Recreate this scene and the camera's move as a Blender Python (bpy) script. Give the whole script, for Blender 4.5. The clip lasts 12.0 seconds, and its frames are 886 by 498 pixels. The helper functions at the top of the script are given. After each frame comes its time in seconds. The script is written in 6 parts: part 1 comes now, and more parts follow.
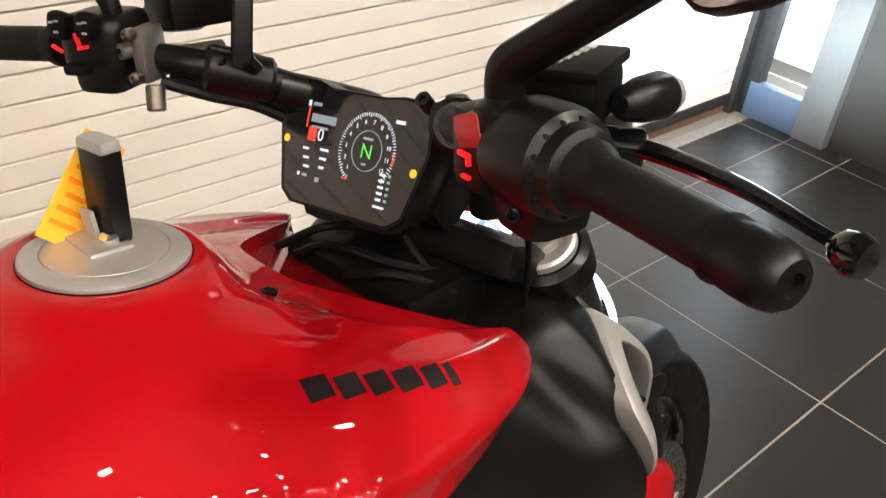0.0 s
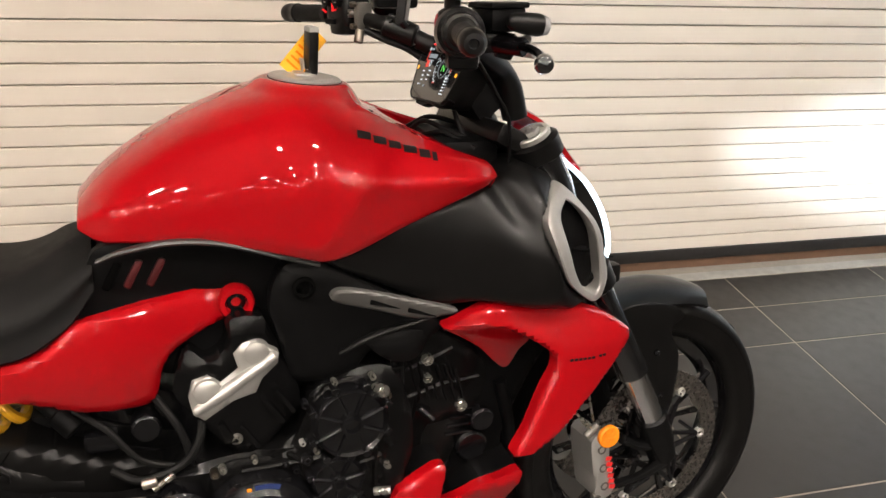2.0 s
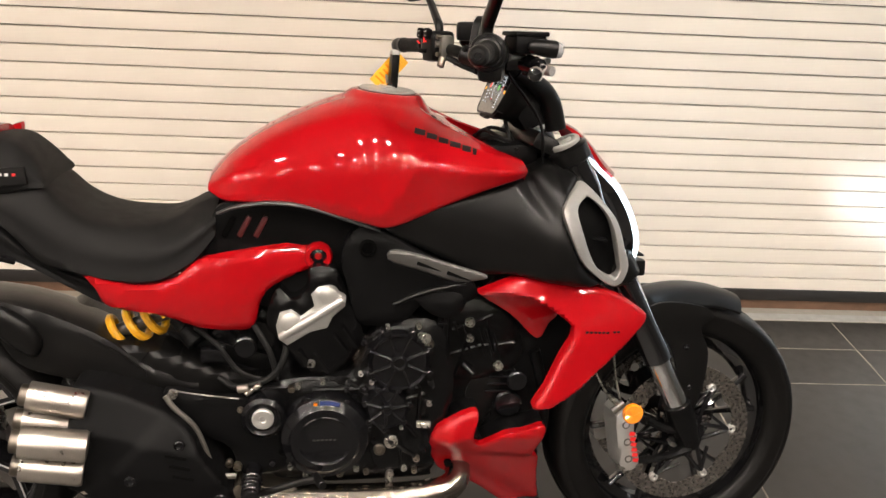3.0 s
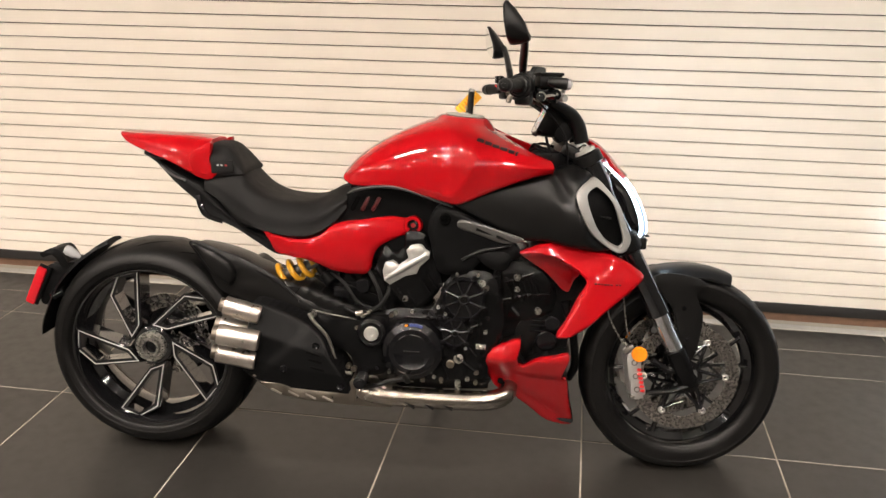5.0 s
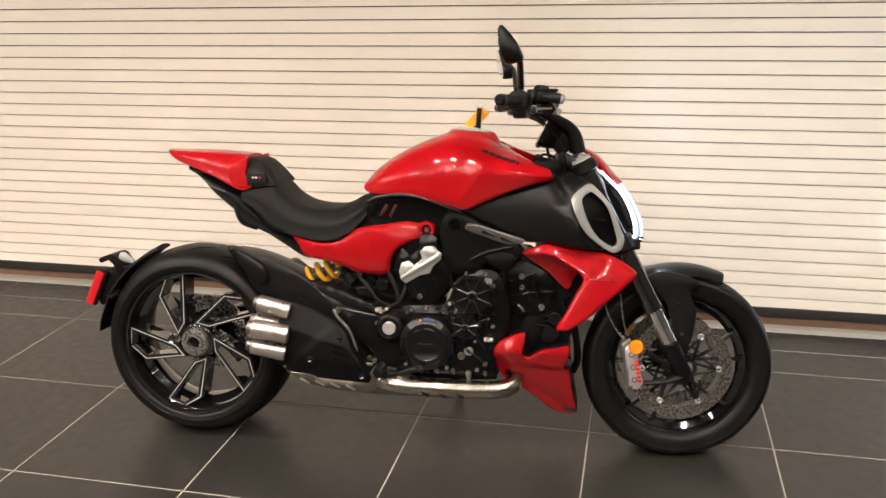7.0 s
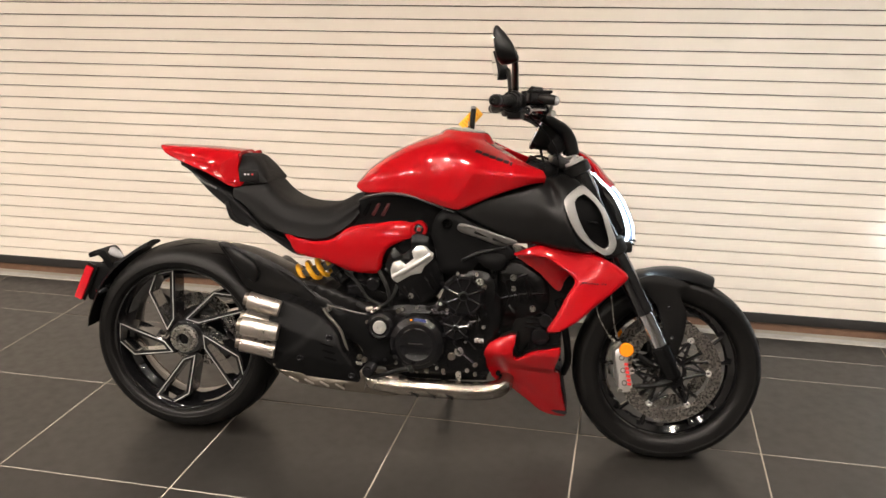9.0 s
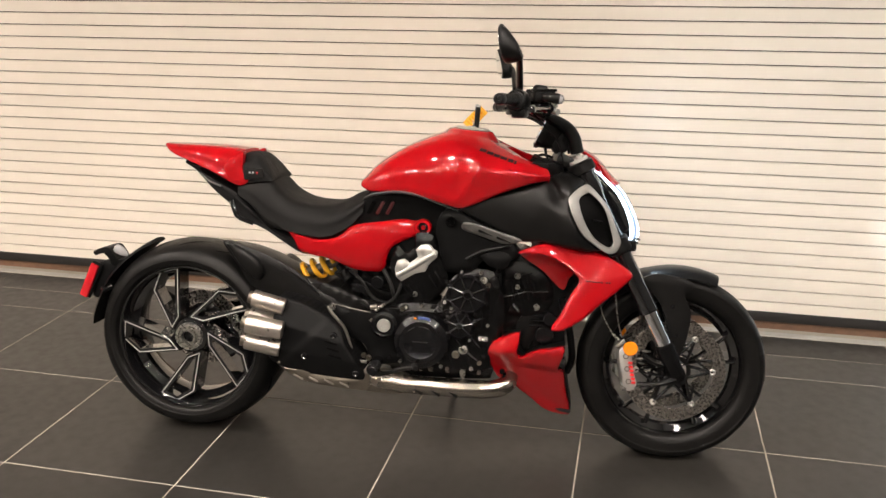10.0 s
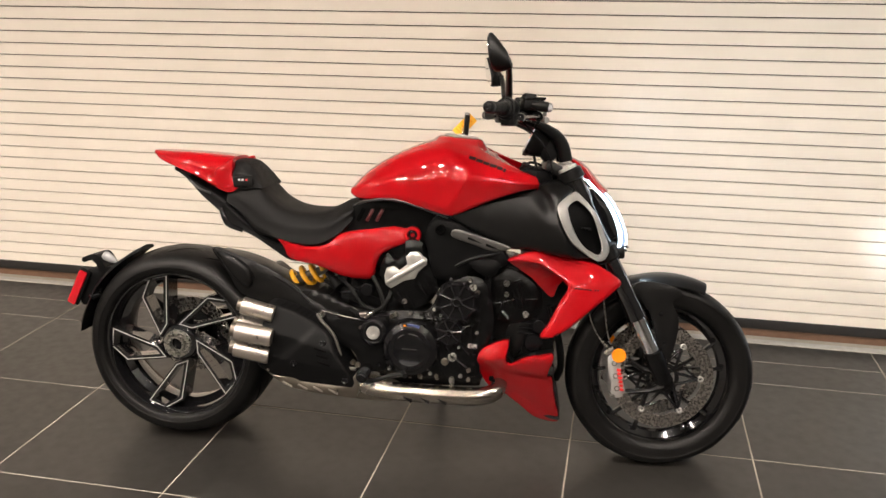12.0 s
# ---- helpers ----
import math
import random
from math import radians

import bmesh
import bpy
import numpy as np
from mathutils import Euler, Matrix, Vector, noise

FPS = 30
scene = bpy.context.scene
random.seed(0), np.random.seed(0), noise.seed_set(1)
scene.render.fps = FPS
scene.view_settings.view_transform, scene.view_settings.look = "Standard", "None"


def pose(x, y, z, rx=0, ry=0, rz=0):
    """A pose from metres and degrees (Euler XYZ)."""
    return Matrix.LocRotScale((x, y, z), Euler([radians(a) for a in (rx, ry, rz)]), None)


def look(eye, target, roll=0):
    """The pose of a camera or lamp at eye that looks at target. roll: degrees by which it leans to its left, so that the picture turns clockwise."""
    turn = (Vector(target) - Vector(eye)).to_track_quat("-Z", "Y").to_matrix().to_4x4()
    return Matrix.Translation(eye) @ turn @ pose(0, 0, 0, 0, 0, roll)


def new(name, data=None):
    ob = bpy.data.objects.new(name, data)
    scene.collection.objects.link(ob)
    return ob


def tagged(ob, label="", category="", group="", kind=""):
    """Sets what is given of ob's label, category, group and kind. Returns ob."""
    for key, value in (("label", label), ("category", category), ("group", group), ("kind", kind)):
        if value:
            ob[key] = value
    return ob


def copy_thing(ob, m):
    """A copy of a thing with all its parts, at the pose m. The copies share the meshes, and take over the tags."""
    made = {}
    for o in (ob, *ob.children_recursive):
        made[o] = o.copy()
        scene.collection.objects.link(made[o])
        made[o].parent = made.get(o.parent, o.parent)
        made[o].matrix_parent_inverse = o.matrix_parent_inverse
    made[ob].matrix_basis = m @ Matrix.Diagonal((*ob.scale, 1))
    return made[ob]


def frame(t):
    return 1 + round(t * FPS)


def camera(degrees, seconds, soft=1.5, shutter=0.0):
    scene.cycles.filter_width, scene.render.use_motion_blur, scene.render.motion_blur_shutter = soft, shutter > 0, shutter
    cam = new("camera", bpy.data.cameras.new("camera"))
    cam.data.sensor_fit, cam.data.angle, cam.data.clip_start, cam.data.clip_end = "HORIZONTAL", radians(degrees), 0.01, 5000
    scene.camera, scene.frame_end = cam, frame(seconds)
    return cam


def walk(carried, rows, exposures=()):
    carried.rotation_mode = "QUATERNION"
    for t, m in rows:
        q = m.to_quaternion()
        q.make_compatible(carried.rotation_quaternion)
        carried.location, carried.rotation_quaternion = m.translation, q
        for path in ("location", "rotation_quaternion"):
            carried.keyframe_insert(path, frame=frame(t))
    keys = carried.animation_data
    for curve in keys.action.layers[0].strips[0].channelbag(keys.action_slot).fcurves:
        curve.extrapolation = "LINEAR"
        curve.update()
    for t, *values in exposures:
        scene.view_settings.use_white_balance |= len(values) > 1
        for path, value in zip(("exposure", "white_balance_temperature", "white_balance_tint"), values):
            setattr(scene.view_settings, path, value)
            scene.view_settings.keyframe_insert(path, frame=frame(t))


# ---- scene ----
cam = camera(53.8, 12.0)
PATH = [
    (0, (1.235, -0.468, 1.378), (2.396, 0.714, 0.259), 6.3),
    (0.5, (1.202, -0.631, 1.393), (2.295, 0.679, 0.35), 7.1),
    (1, (1.271, -0.828, 1.389), (2.157, 0.657, 0.383), 5.6),
    (1.5, (1.264, -1.041, 1.406), (1.943, 0.574, 0.44), 4.4),
    (2, (1.234, -1.285, 1.421), (1.769, 0.412, 0.508), 4.6),
    (2.5, (1.34, -1.487, 1.444), (1.625, 0.295, 0.582), 3.0),
    (3, (1.423, -1.679, 1.454), (1.538, 0.142, 0.634), 3.1),
    (3.5, (1.468, -1.903, 1.465), (1.474, -0.065, 0.675), 3.6),
    (3.7, (1.504, -1.989, 1.478), (1.448, -0.145, 0.707), 3.3),
    (5.3, (1.787, -2.534, 1.517), (1.466, -0.674, 0.855), 0.4),
    (5.5, (1.828, -2.567, 1.518), (1.487, -0.709, 0.861), 0.4),
    (6, (1.926, -2.652, 1.513), (1.52, -0.802, 0.871), 0.1),
    (6.5, (1.924, -2.694, 1.517), (1.491, -0.842, 0.899), -1.2),
    (8.5, (1.911, -2.705, 1.515), (1.514, -0.84, 0.91), -0.1),
    (9, (1.915, -2.698, 1.511), (1.509, -0.835, 0.905), 0.1),
    (9.5, (1.913, -2.703, 1.511), (1.5, -0.843, 0.904), 0.2),
    (10, (1.914, -2.7, 1.514), (1.5, -0.841, 0.903), 0.1),
    (10.5, (1.916, -2.704, 1.514), (1.512, -0.841, 0.91), 0.1),
    (11, (1.916, -2.704, 1.521), (1.522, -0.837, 0.919), 0.2),
    (11.5, (1.913, -2.71, 1.508), (1.528, -0.839, 0.919), 0.4),
    (12, (1.912, -2.707, 1.516), (1.523, -0.837, 0.921), 0.4),
]
walk(cam, [(t, look(eye, target, roll)) for t, eye, target, roll in PATH], exposures=((0.0, -0.02), (0.5, -0.12), (1.0, -0.22), (1.5, -0.28), (2.0, -0.18), (2.5, -0.04), (3.0, 0.0), (5.5, 0.06), (8.5, 0.0), (12.0, 0.0)))

# ---------------------------------------------------------------- light
world = bpy.data.worlds.new("world")
scene.world = world
world.use_nodes = True
wbg = world.node_tree.nodes["Background"]
sky = world.node_tree.nodes.new("ShaderNodeTexSky")
sky.sky_type, sky.sun_disc = "NISHITA", False
sky.sun_elevation, sky.sun_rotation = radians(35), radians(110)
world.node_tree.links.new(sky.outputs[0], wbg.inputs[0])
wbg.inputs[1].default_value = 0.1

ROOM = dict(x0=-4.2, x1=4.27, y0=-9.8, y1=1.10, h=3.1)


def lamp(name, kind, place, target, energy, color, **more):
    data = bpy.data.lights.new(name, kind)
    data.energy, data.color = energy, color
    ob = new(name, data)
    ob.matrix_world = look(place, target)
    return ob, data


# downlights of the showroom ceiling
WARM = (1.0, 0.885, 0.77)
LAMP_SPOTS = [(x, y) for y in (-5.0, -3.7, -2.4, -1.1) for x in (-3.4, -2.0, -0.6, 0.8, 2.2, 3.6)]
for lx, ly in LAMP_SPOTS:
    _, d = lamp("downlight_lamp", "AREA", (lx, ly, 3.055), (lx, ly, 0), 26.5, WARM)
    d.spread = radians(150)
    d.shape, d.size, d.size_y = "RECTANGLE", 0.15, 0.11
FAR_SPOTS = [(x, y) for y in (-6.3, -7.6, -8.9) for x in (-3.4, -2.0, -0.6, 0.8, 2.2, 3.6)]

# daylight behind the glass of the side wall
_, d = lamp("daylight", "AREA", (4.75, 0.93, 1.3), (2.0, 0.5, 0.8), 26.0, (0.80, 0.90, 1.0))
d.shape, d.size, d.size_y = "RECTANGLE", 0.5, 2.2

# ---------------------------------------------------------------- materials
def mat(name, color, rough=0.5, metal=0.0, coat=0.0, vary=0.12, scale=40.0, bump=0.0, bump_scale=300.0, emit=None, power=0.0, rand=0.0, spec=0.5, rvary=0.1, big=2.0):
    """A surface with grain at two scales: colour and roughness vary, fine relief."""
    m = bpy.data.materials.new(name)
    m.use_nodes = True
    nt = m.node_tree
    b = nt.nodes["Principled BSDF"]
    L = nt.links.new
    b.inputs["Metallic"].default_value = metal
    b.inputs["Coat Weight"].default_value = coat
    b.inputs["Coat Roughness"].default_value = 0.03
    b.inputs["Specular IOR Level"].default_value = spec
    co = nt.nodes.new("ShaderNodeTexCoord")
    n1 = nt.nodes.new("ShaderNodeTexNoise")
    n1.inputs["Scale"].default_value, n1.inputs["Detail"].default_value = scale, 5
    n2 = nt.nodes.new("ShaderNodeTexNoise")
    n2.inputs["Scale"].default_value, n2.inputs["Detail"].default_value = big, 3
    L(co.outputs["Object"], n1.inputs["Vector"])
    L(co.outputs["Object"], n2.inputs["Vector"])
    add = nt.nodes.new("ShaderNodeMath")
    add.operation = "ADD"
    L(n1.outputs["Fac"], add.inputs[0])
    L(n2.outputs["Fac"], add.inputs[1])
    src = add.outputs[0]
    if rand:
        info = nt.nodes.new("ShaderNodeObjectInfo")
        mul = nt.nodes.new("ShaderNodeMath")
        mul.operation = "MULTIPLY_ADD"
        L(info.outputs["Random"], mul.inputs[0])
        mul.inputs[1].default_value = rand
        L(src, mul.inputs[2])
        src = mul.outputs[0]
    ramp = nt.nodes.new("ShaderNodeMapRange")
    L(src, ramp.inputs["Value"])
    ramp.inputs["From Min"].default_value, ramp.inputs["From Max"].default_value = 0.6, 1.4 + rand
    ramp.inputs["To Min"].default_value, ramp.inputs["To Max"].default_value = 1 - vary, 1 + vary
    mix = nt.nodes.new("ShaderNodeVectorMath")
    mix.operation = "SCALE"
    mix.inputs[0].default_value = color
    L(ramp.outputs[0], mix.inputs["Scale"])
    L(mix.outputs[0], b.inputs["Base Color"])
    rr = nt.nodes.new("ShaderNodeMapRange")
    L(n1.outputs["Fac"], rr.inputs["Value"])
    rr.inputs["From Min"].default_value, rr.inputs["From Max"].default_value = 0.3, 0.7
    rr.inputs["To Min"].default_value, rr.inputs["To Max"].default_value = max(0.02, rough * (1 - rvary)), min(1, rough * (1 + rvary))
    L(rr.outputs[0], b.inputs["Roughness"])
    if bump:
        n3 = nt.nodes.new("ShaderNodeTexNoise")
        n3.inputs["Scale"].default_value, n3.inputs["Detail"].default_value = bump_scale, 4
        L(co.outputs["Object"], n3.inputs["Vector"])
        bp = nt.nodes.new("ShaderNodeBump")
        bp.inputs["Strength"].default_value, bp.inputs["Distance"].default_value = bump, 0.002
        L(n3.outputs["Fac"], bp.inputs["Height"])
        L(bp.outputs[0], b.inputs["Normal"])
    if emit:
        b.inputs["Emission Color"].default_value = (*emit, 1)
        b.inputs["Emission Strength"].default_value = power
    return m


RED = mat("red_paint", (0.28, 0.0008, 0.0034), 0.55, coat=1.0, vary=0.02, rvary=0.1, spec=0.05)
RED.node_tree.nodes["Principled BSDF"].inputs["Coat IOR"].default_value = 1.45
RED.node_tree.nodes["Principled BSDF"].inputs["Coat Roughness"].default_value = 0.012
BLACK = mat("satin_black_plastic", (0.0035, 0.0034, 0.0034), 0.33, bump=0.05, bump_scale=900, vary=0.2, spec=0.22)
MATT = mat("matt_black_plastic", (0.0030, 0.0030, 0.0032), 0.46, bump=0.15, bump_scale=900, vary=0.25, spec=0.085)
GLOSSBLACK = mat("gloss_black_paint", (0.004, 0.004, 0.0045), 0.09, coat=0.8, vary=0.2)
ENGINE = mat("black_cast_metal", (0.0028, 0.0028, 0.003), 0.24, metal=0.0, bump=0.10, bump_scale=600, vary=0.3, spec=0.17)
ENGINE2 = mat("dark_coated_metal", (0.0034, 0.0034, 0.004), 0.17, vary=0.3, bump=0.05, bump_scale=500, spec=0.34)
SEAT = mat("seat_cover", (0.0045, 0.0043, 0.0043), 0.56, bump=0.4, bump_scale=1400, vary=0.25, spec=0.15)
TYRE = mat("tyre_rubber", (0.0030, 0.0028, 0.0027), 0.42, bump=0.3, bump_scale=420, vary=0.4, big=9, spec=0.19, rvary=0.2)
GRIP = mat("grip_rubber", (0.0055, 0.0055, 0.0055), 0.5, bump=0.2, bump_scale=700, vary=0.2, spec=0.13)
ALU = mat("cast_aluminium", (0.48, 0.47, 0.45), 0.40, metal=0.75, bump=0.1, bump_scale=600, vary=0.1)
SATIN = mat("satin_silver_paint", (0.30, 0.292, 0.28), 0.42, metal=0.35, vary=0.08, bump=0.06, bump_scale=900)
STEEL = mat("brushed_steel", (0.47, 0.43, 0.385), 0.32, metal=0.95, vary=0.05, rvary=0.2)
PIPE = mat("polished_header_steel", (0.30, 0.268, 0.232), 0.22, metal=1.0, vary=0.2, scale=18, rvary=0.3)
CHROME = mat("chrome", (0.72, 0.72, 0.72), 0.10, metal=1.0, vary=0.05)
WORN = mat("heat_tinted_steel", (0.17, 0.15, 0.125), 0.42, metal=1.0, vary=0.3, scale=25, rvary=0.4)
MACHINED = mat("machined_edge", (0.50, 0.49, 0.485), 0.32, metal=0.5, vary=0.08)
DISC = mat("brake_disc_steel", (0.27, 0.25, 0.23), 0.27, metal=0.95, vary=0.15, scale=120, rvary=0.3)
YELLOW = mat("yellow_spring_paint", (0.68, 0.34, 0.014), 0.3, coat=0.6, vary=0.08)
# slight emission brightens this amber, though reflector, sticker and print are no lamps
AMBER = mat("amber_with_added_glow", (0.75, 0.21, 0.008), 0.15, coat=0.6, vary=0.15, scale=200, emit=(1, 0.28, 0.01), power=0.05)
REDLENS = mat("red_lens", (0.38, 0.006, 0.012), 0.12, coat=0.8, vary=0.2, scale=250)
REDSW = mat("red_switch", (0.35, 0.01, 0.015), 0.4, vary=0.1)
GREYDECAL = mat("dark_decal", (0.008, 0.005, 0.005), 0.5, vary=0.1, spec=0.15)
WHITEDECAL = mat("white_decal", (0.6, 0.6, 0.6), 0.4, vary=0.05)
REDDECAL = mat("red_decal", (0.55, 0.02, 0.02), 0.4, vary=0.05)
BLUEDECAL = mat("blue_decal", (0.02, 0.035, 0.13), 0.3, vary=0.1)
REDSLOT = mat("dark_red_slot", (0.06, 0.002, 0.003), 0.5)
VENTGREY = mat("grey_satin_vent", (0.115, 0.112, 0.107), 0.4, metal=0.35, vary=0.08, bump=0.05, bump_scale=900)
DARKTRIM = mat("dark_satin_trim", (0.030, 0.029, 0.028), 0.42, metal=0.2, vary=0.1)
DARKALU = mat("grey_cast_alloy", (0.15, 0.142, 0.128), 0.36, metal=0.7, vary=0.15, bump=0.1, bump_scale=600)
# near-black pieces carry the shade of holes, slots and gaps as colour
HOLE = mat("hole_shade_black", (0.002, 0.002, 0.002), 0.95, spec=0.03)
TAG = mat("yellow_tag_card", (0.80, 0.40, 0.02), 0.55, vary=0.08)
SCREEN = mat("display_glass", (0.006, 0.006, 0.007), 0.10, coat=0.6, vary=0.2)
UIGREY = mat("screen_grey", (0.02, 0.02, 0.02), 0.3, emit=(0.55, 0.62, 0.68), power=0.55)
UIWHITE = mat("screen_white", (0.02, 0.02, 0.02), 0.3, emit=(0.85, 0.93, 1.0), power=1.0)
UIGREEN = mat("screen_green", (0.02, 0.02, 0.02), 0.3, emit=(0.15, 0.9, 0.12), power=0.9)
UIRED = mat("screen_red", (0.02, 0.02, 0.02), 0.3, emit=(1.0, 0.06, 0.03), power=0.9)
UIAMBER = mat("warning_amber", (0.02, 0.02, 0.02), 0.3, emit=(1.0, 0.42, 0.02), power=1.6)
REDGLOW = mat("switch_backlight", (0.1, 0.01, 0.01), 0.4, emit=(1.0, 0.006, 0.012), power=1.1)
DRL = mat("daytime_light", (0.6, 0.6, 0.6), 0.3, emit=(0.70, 0.86, 1.0), power=7.0)
LENS = mat("headlight_lens", (0.03, 0.035, 0.045), 0.08, coat=1.0, vary=0.1, emit=(0.45, 0.62, 0.95), power=1.1)
MIRROR = mat("mirror_glass", (0.85, 0.85, 0.85), 0.02, metal=1.0, vary=0.01)
CLEAR = mat("grey_lens", (0.30, 0.30, 0.31), 0.15, coat=0.5, vary=0.1)

TILE = mat("dark_stone_tile", (0.0160, 0.0146, 0.0130), 0.39, vary=0.26, scale=22.0, big=1.6, bump=0.05, bump_scale=160, rand=0.22, rvary=0.2)
GROUT = mat("pale_grout", (0.27, 0.24, 0.20), 0.85, vary=0.2, scale=60, bump=0.3)
SLAT = mat("white_lacquered_slat", (0.75, 0.68, 0.60), 0.32, vary=0.02, scale=5, rand=0.1, bump=0.015, bump_scale=30)
JOINT = mat("slat_joint", (0.05, 0.037, 0.027), 0.7)
SEAL = mat("black_rubber_seal", (0.012, 0.010, 0.009), 0.6, vary=0.3, bump=0.3, bump_scale=80)
BOARD = mat("brown_wooden_board", (0.14, 0.075, 0.045), 0.6, vary=0.3, scale=30, bump=0.2, bump_scale=90)
SILL = mat("concrete_sill", (0.30, 0.285, 0.26), 0.7, vary=0.25, scale=30, bump=0.3, bump_scale=120)
PLASTER = mat("grey_plaster", (0.22, 0.205, 0.19), 0.8, vary=0.06, scale=12, bump=0.1, bump_scale=200)
CEIL = mat("dark_ceiling_paint", (0.06, 0.056, 0.05), 0.85, vary=0.1, scale=6)
JAMB = mat("black_steel_jamb", (0.02, 0.02, 0.021), 0.45, vary=0.2, bump=0.1)
COLUMN = mat("grey_metal_column", (0.24, 0.255, 0.26), 0.42, metal=0.5, vary=0.1, bump=0.05)
BLUEBASE = mat("blue_grey_kick_plate", (0.09, 0.13, 0.21), 0.4, vary=0.12)
PANEL = mat("dark_wall_panel", (0.05, 0.048, 0.045), 0.5, vary=0.15, scale=15, bump=0.1)
GLASS = bpy.data.materials.new("window_glass")
GLASS.use_nodes = True
gb = GLASS.node_tree.nodes["Principled BSDF"]
gb.inputs["Transmission Weight"].default_value, gb.inputs["Roughness"].default_value, gb.inputs["IOR"].default_value = 1.0, 0.02, 1.1
DAY = mat("bright_daylight_backdrop", (0.5, 0.5, 0.5), 1.0, emit=(0.85, 0.93, 1.0), power=3.0)
LIT = mat("lit_fixture_glass", (0.7, 0.7, 0.7), 0.4, vary=0.0, emit=WARM, power=130.0)
BOLT = mat("zinc_bolt", (0.34, 0.33, 0.30), 0.28, metal=0.9, vary=0.2, scale=150)
FIXTURE = mat("white_fixture_ring", (0.7, 0.7, 0.7), 0.4, vary=0.03)
BARMARK = mat("faint_mark", (0.30, 0.29, 0.27), 0.5, vary=0.1)


# ---------------------------------------------------------------- mesh tools
def spline(pts, n=5, closed=False):
    """Catmull-Rom points through pts, n to a stretch."""
    p = [np.array(q, float) for q in pts]
    m = len(p)
    out = []
    last = m if closed else m - 1
    for i in range(last):
        a, b = p[i], p[(i + 1) % m]
        z = p[i - 1] if (closed or i) else 2 * a - b
        c = p[(i + 2) % m] if (closed or i < m - 2) else 2 * b - a
        for k in range(n):
            t = k / n
            out.append(0.5 * (2 * a + (b - z) * t + (2 * z - 5 * a + 4 * b - c) * t * t + (3 * a - z - 3 * b + c) * t ** 3))
    if not closed:
        out.append(p[-1])
    return [tuple(float(x) for x in q) for q in out]


def finish(bm, angle=38):
    bmesh.ops.recalc_face_normals(bm, faces=bm.faces)
    for f in bm.faces:
        f.smooth = True
    lim = radians(angle)
    for e in bm.edges:
        if len(e.link_faces) == 2 and e.calc_face_angle(0) > lim:
            e.smooth = False


def part(name, bm, material, parent, label="", angle=38, m=None):
    """Links a bmesh as one mesh object under a thing or a part."""
    finish(bm, angle)
    me = bpy.data.meshes.new(name)
    bm.to_mesh(me)
    bm.free()
    for x in (material if isinstance(material, (list, tuple)) else [material]):
        me.materials.append(x)
    ob = new(name, me)
    ob.parent = parent
    if m is not None:
        ob.matrix_basis = m
    if label:
        tagged(ob, label)
    return ob


def absorb(bm, other, mi=0):
    finish(other)
    for f in other.faces:
        f.material_index = mi
    me = bpy.data.meshes.new("tmp")
    other.to_mesh(me)
    other.free()
    bm.from_mesh(me)
    bpy.data.meshes.remove(me)


def nb():
    return bmesh.new()


def rings(bm, loops, mi=0, closed=True, cap0=True, cap1=True, wrap=False):
    """Skins a row of equal loops of points."""
    vs = [[bm.verts.new(p) for p in lp] for lp in loops]
    n = len(vs[0])
    pairs = list(zip(vs, vs[1:])) + ([(vs[-1], vs[0])] if wrap else [])
    for a, b in pairs:
        for i in range(n if closed else n - 1):
            j = (i + 1) % n
            try:
                bm.faces.new((a[i], a[j], b[j], b[i])).material_index = mi
            except ValueError:
                pass
    if closed and not wrap:
        for cap, lp in ((cap0, vs[0]), (cap1, vs[-1])):
            if cap:
                bm.faces.new(lp).material_index = mi
    return vs


def basis(axis):
    a = Vector(axis).normalized()
    x = a.cross(Vector((0, 0, 1)))
    if x.length < 1e-4:
        x = Vector((1, 0, 0))
    x.normalize()
    return a, x, a.cross(x)


def lathe(bm, origin, axis, prof, n=32, mi=0, wrap=False):
    """Turns a profile of (radius, height) round an axis."""
    a, x, y = basis(axis)
    o = Vector(origin)
    loops = []
    for r, h in prof:
        loops.append([o + a * h + (x * math.cos(k * math.tau / n) + y * math.sin(k * math.tau / n)) * max(r, 1e-5) for k in range(n)])
    rings(bm, loops, mi, wrap=wrap)


def rod(bm, p0, p1, r0, r1=None, n=16, mi=0, bev=0.15):
    """A round bar with softened ends."""
    r1 = r0 if r1 is None else r1
    d = (Vector(p1) - Vector(p0))
    h = d.length
    b = min(bev * min(r0, r1), h * 0.3)
    lathe(bm, p0, d, [(r0 - b, 0), (r0, b), (r1, h - b), (r1 - b, h)], n, mi)


def tube(bm, pts, r, n=10, mi=0, smooth=6, squash=1.0):
    """A tube along a curve; r may change along it."""
    line = [Vector(p) for p in (spline(pts, smooth) if smooth else pts)]
    rad = r if isinstance(r, (list, tuple)) else [r, r]
    loops = []
    up = None
    for i, p in enumerate(line):
        d = (line[min(i + 1, len(line) - 1)] - line[max(i - 1, 0)]).normalized()
        if up is None:
            up = basis(d)[1]
        up = (up - d * up.dot(d)).normalized()
        s = d.cross(up)
        q = i / (len(line) - 1) * (len(rad) - 1)
        k = min(int(q), len(rad) - 2)
        rr = rad[k] + (rad[k + 1] - rad[k]) * (q - k)
        loops.append([p + (up * math.cos(a) + s * math.sin(a) * squash) * rr for a in (j * math.tau / n for j in range(n))])
    rings(bm, loops, mi)


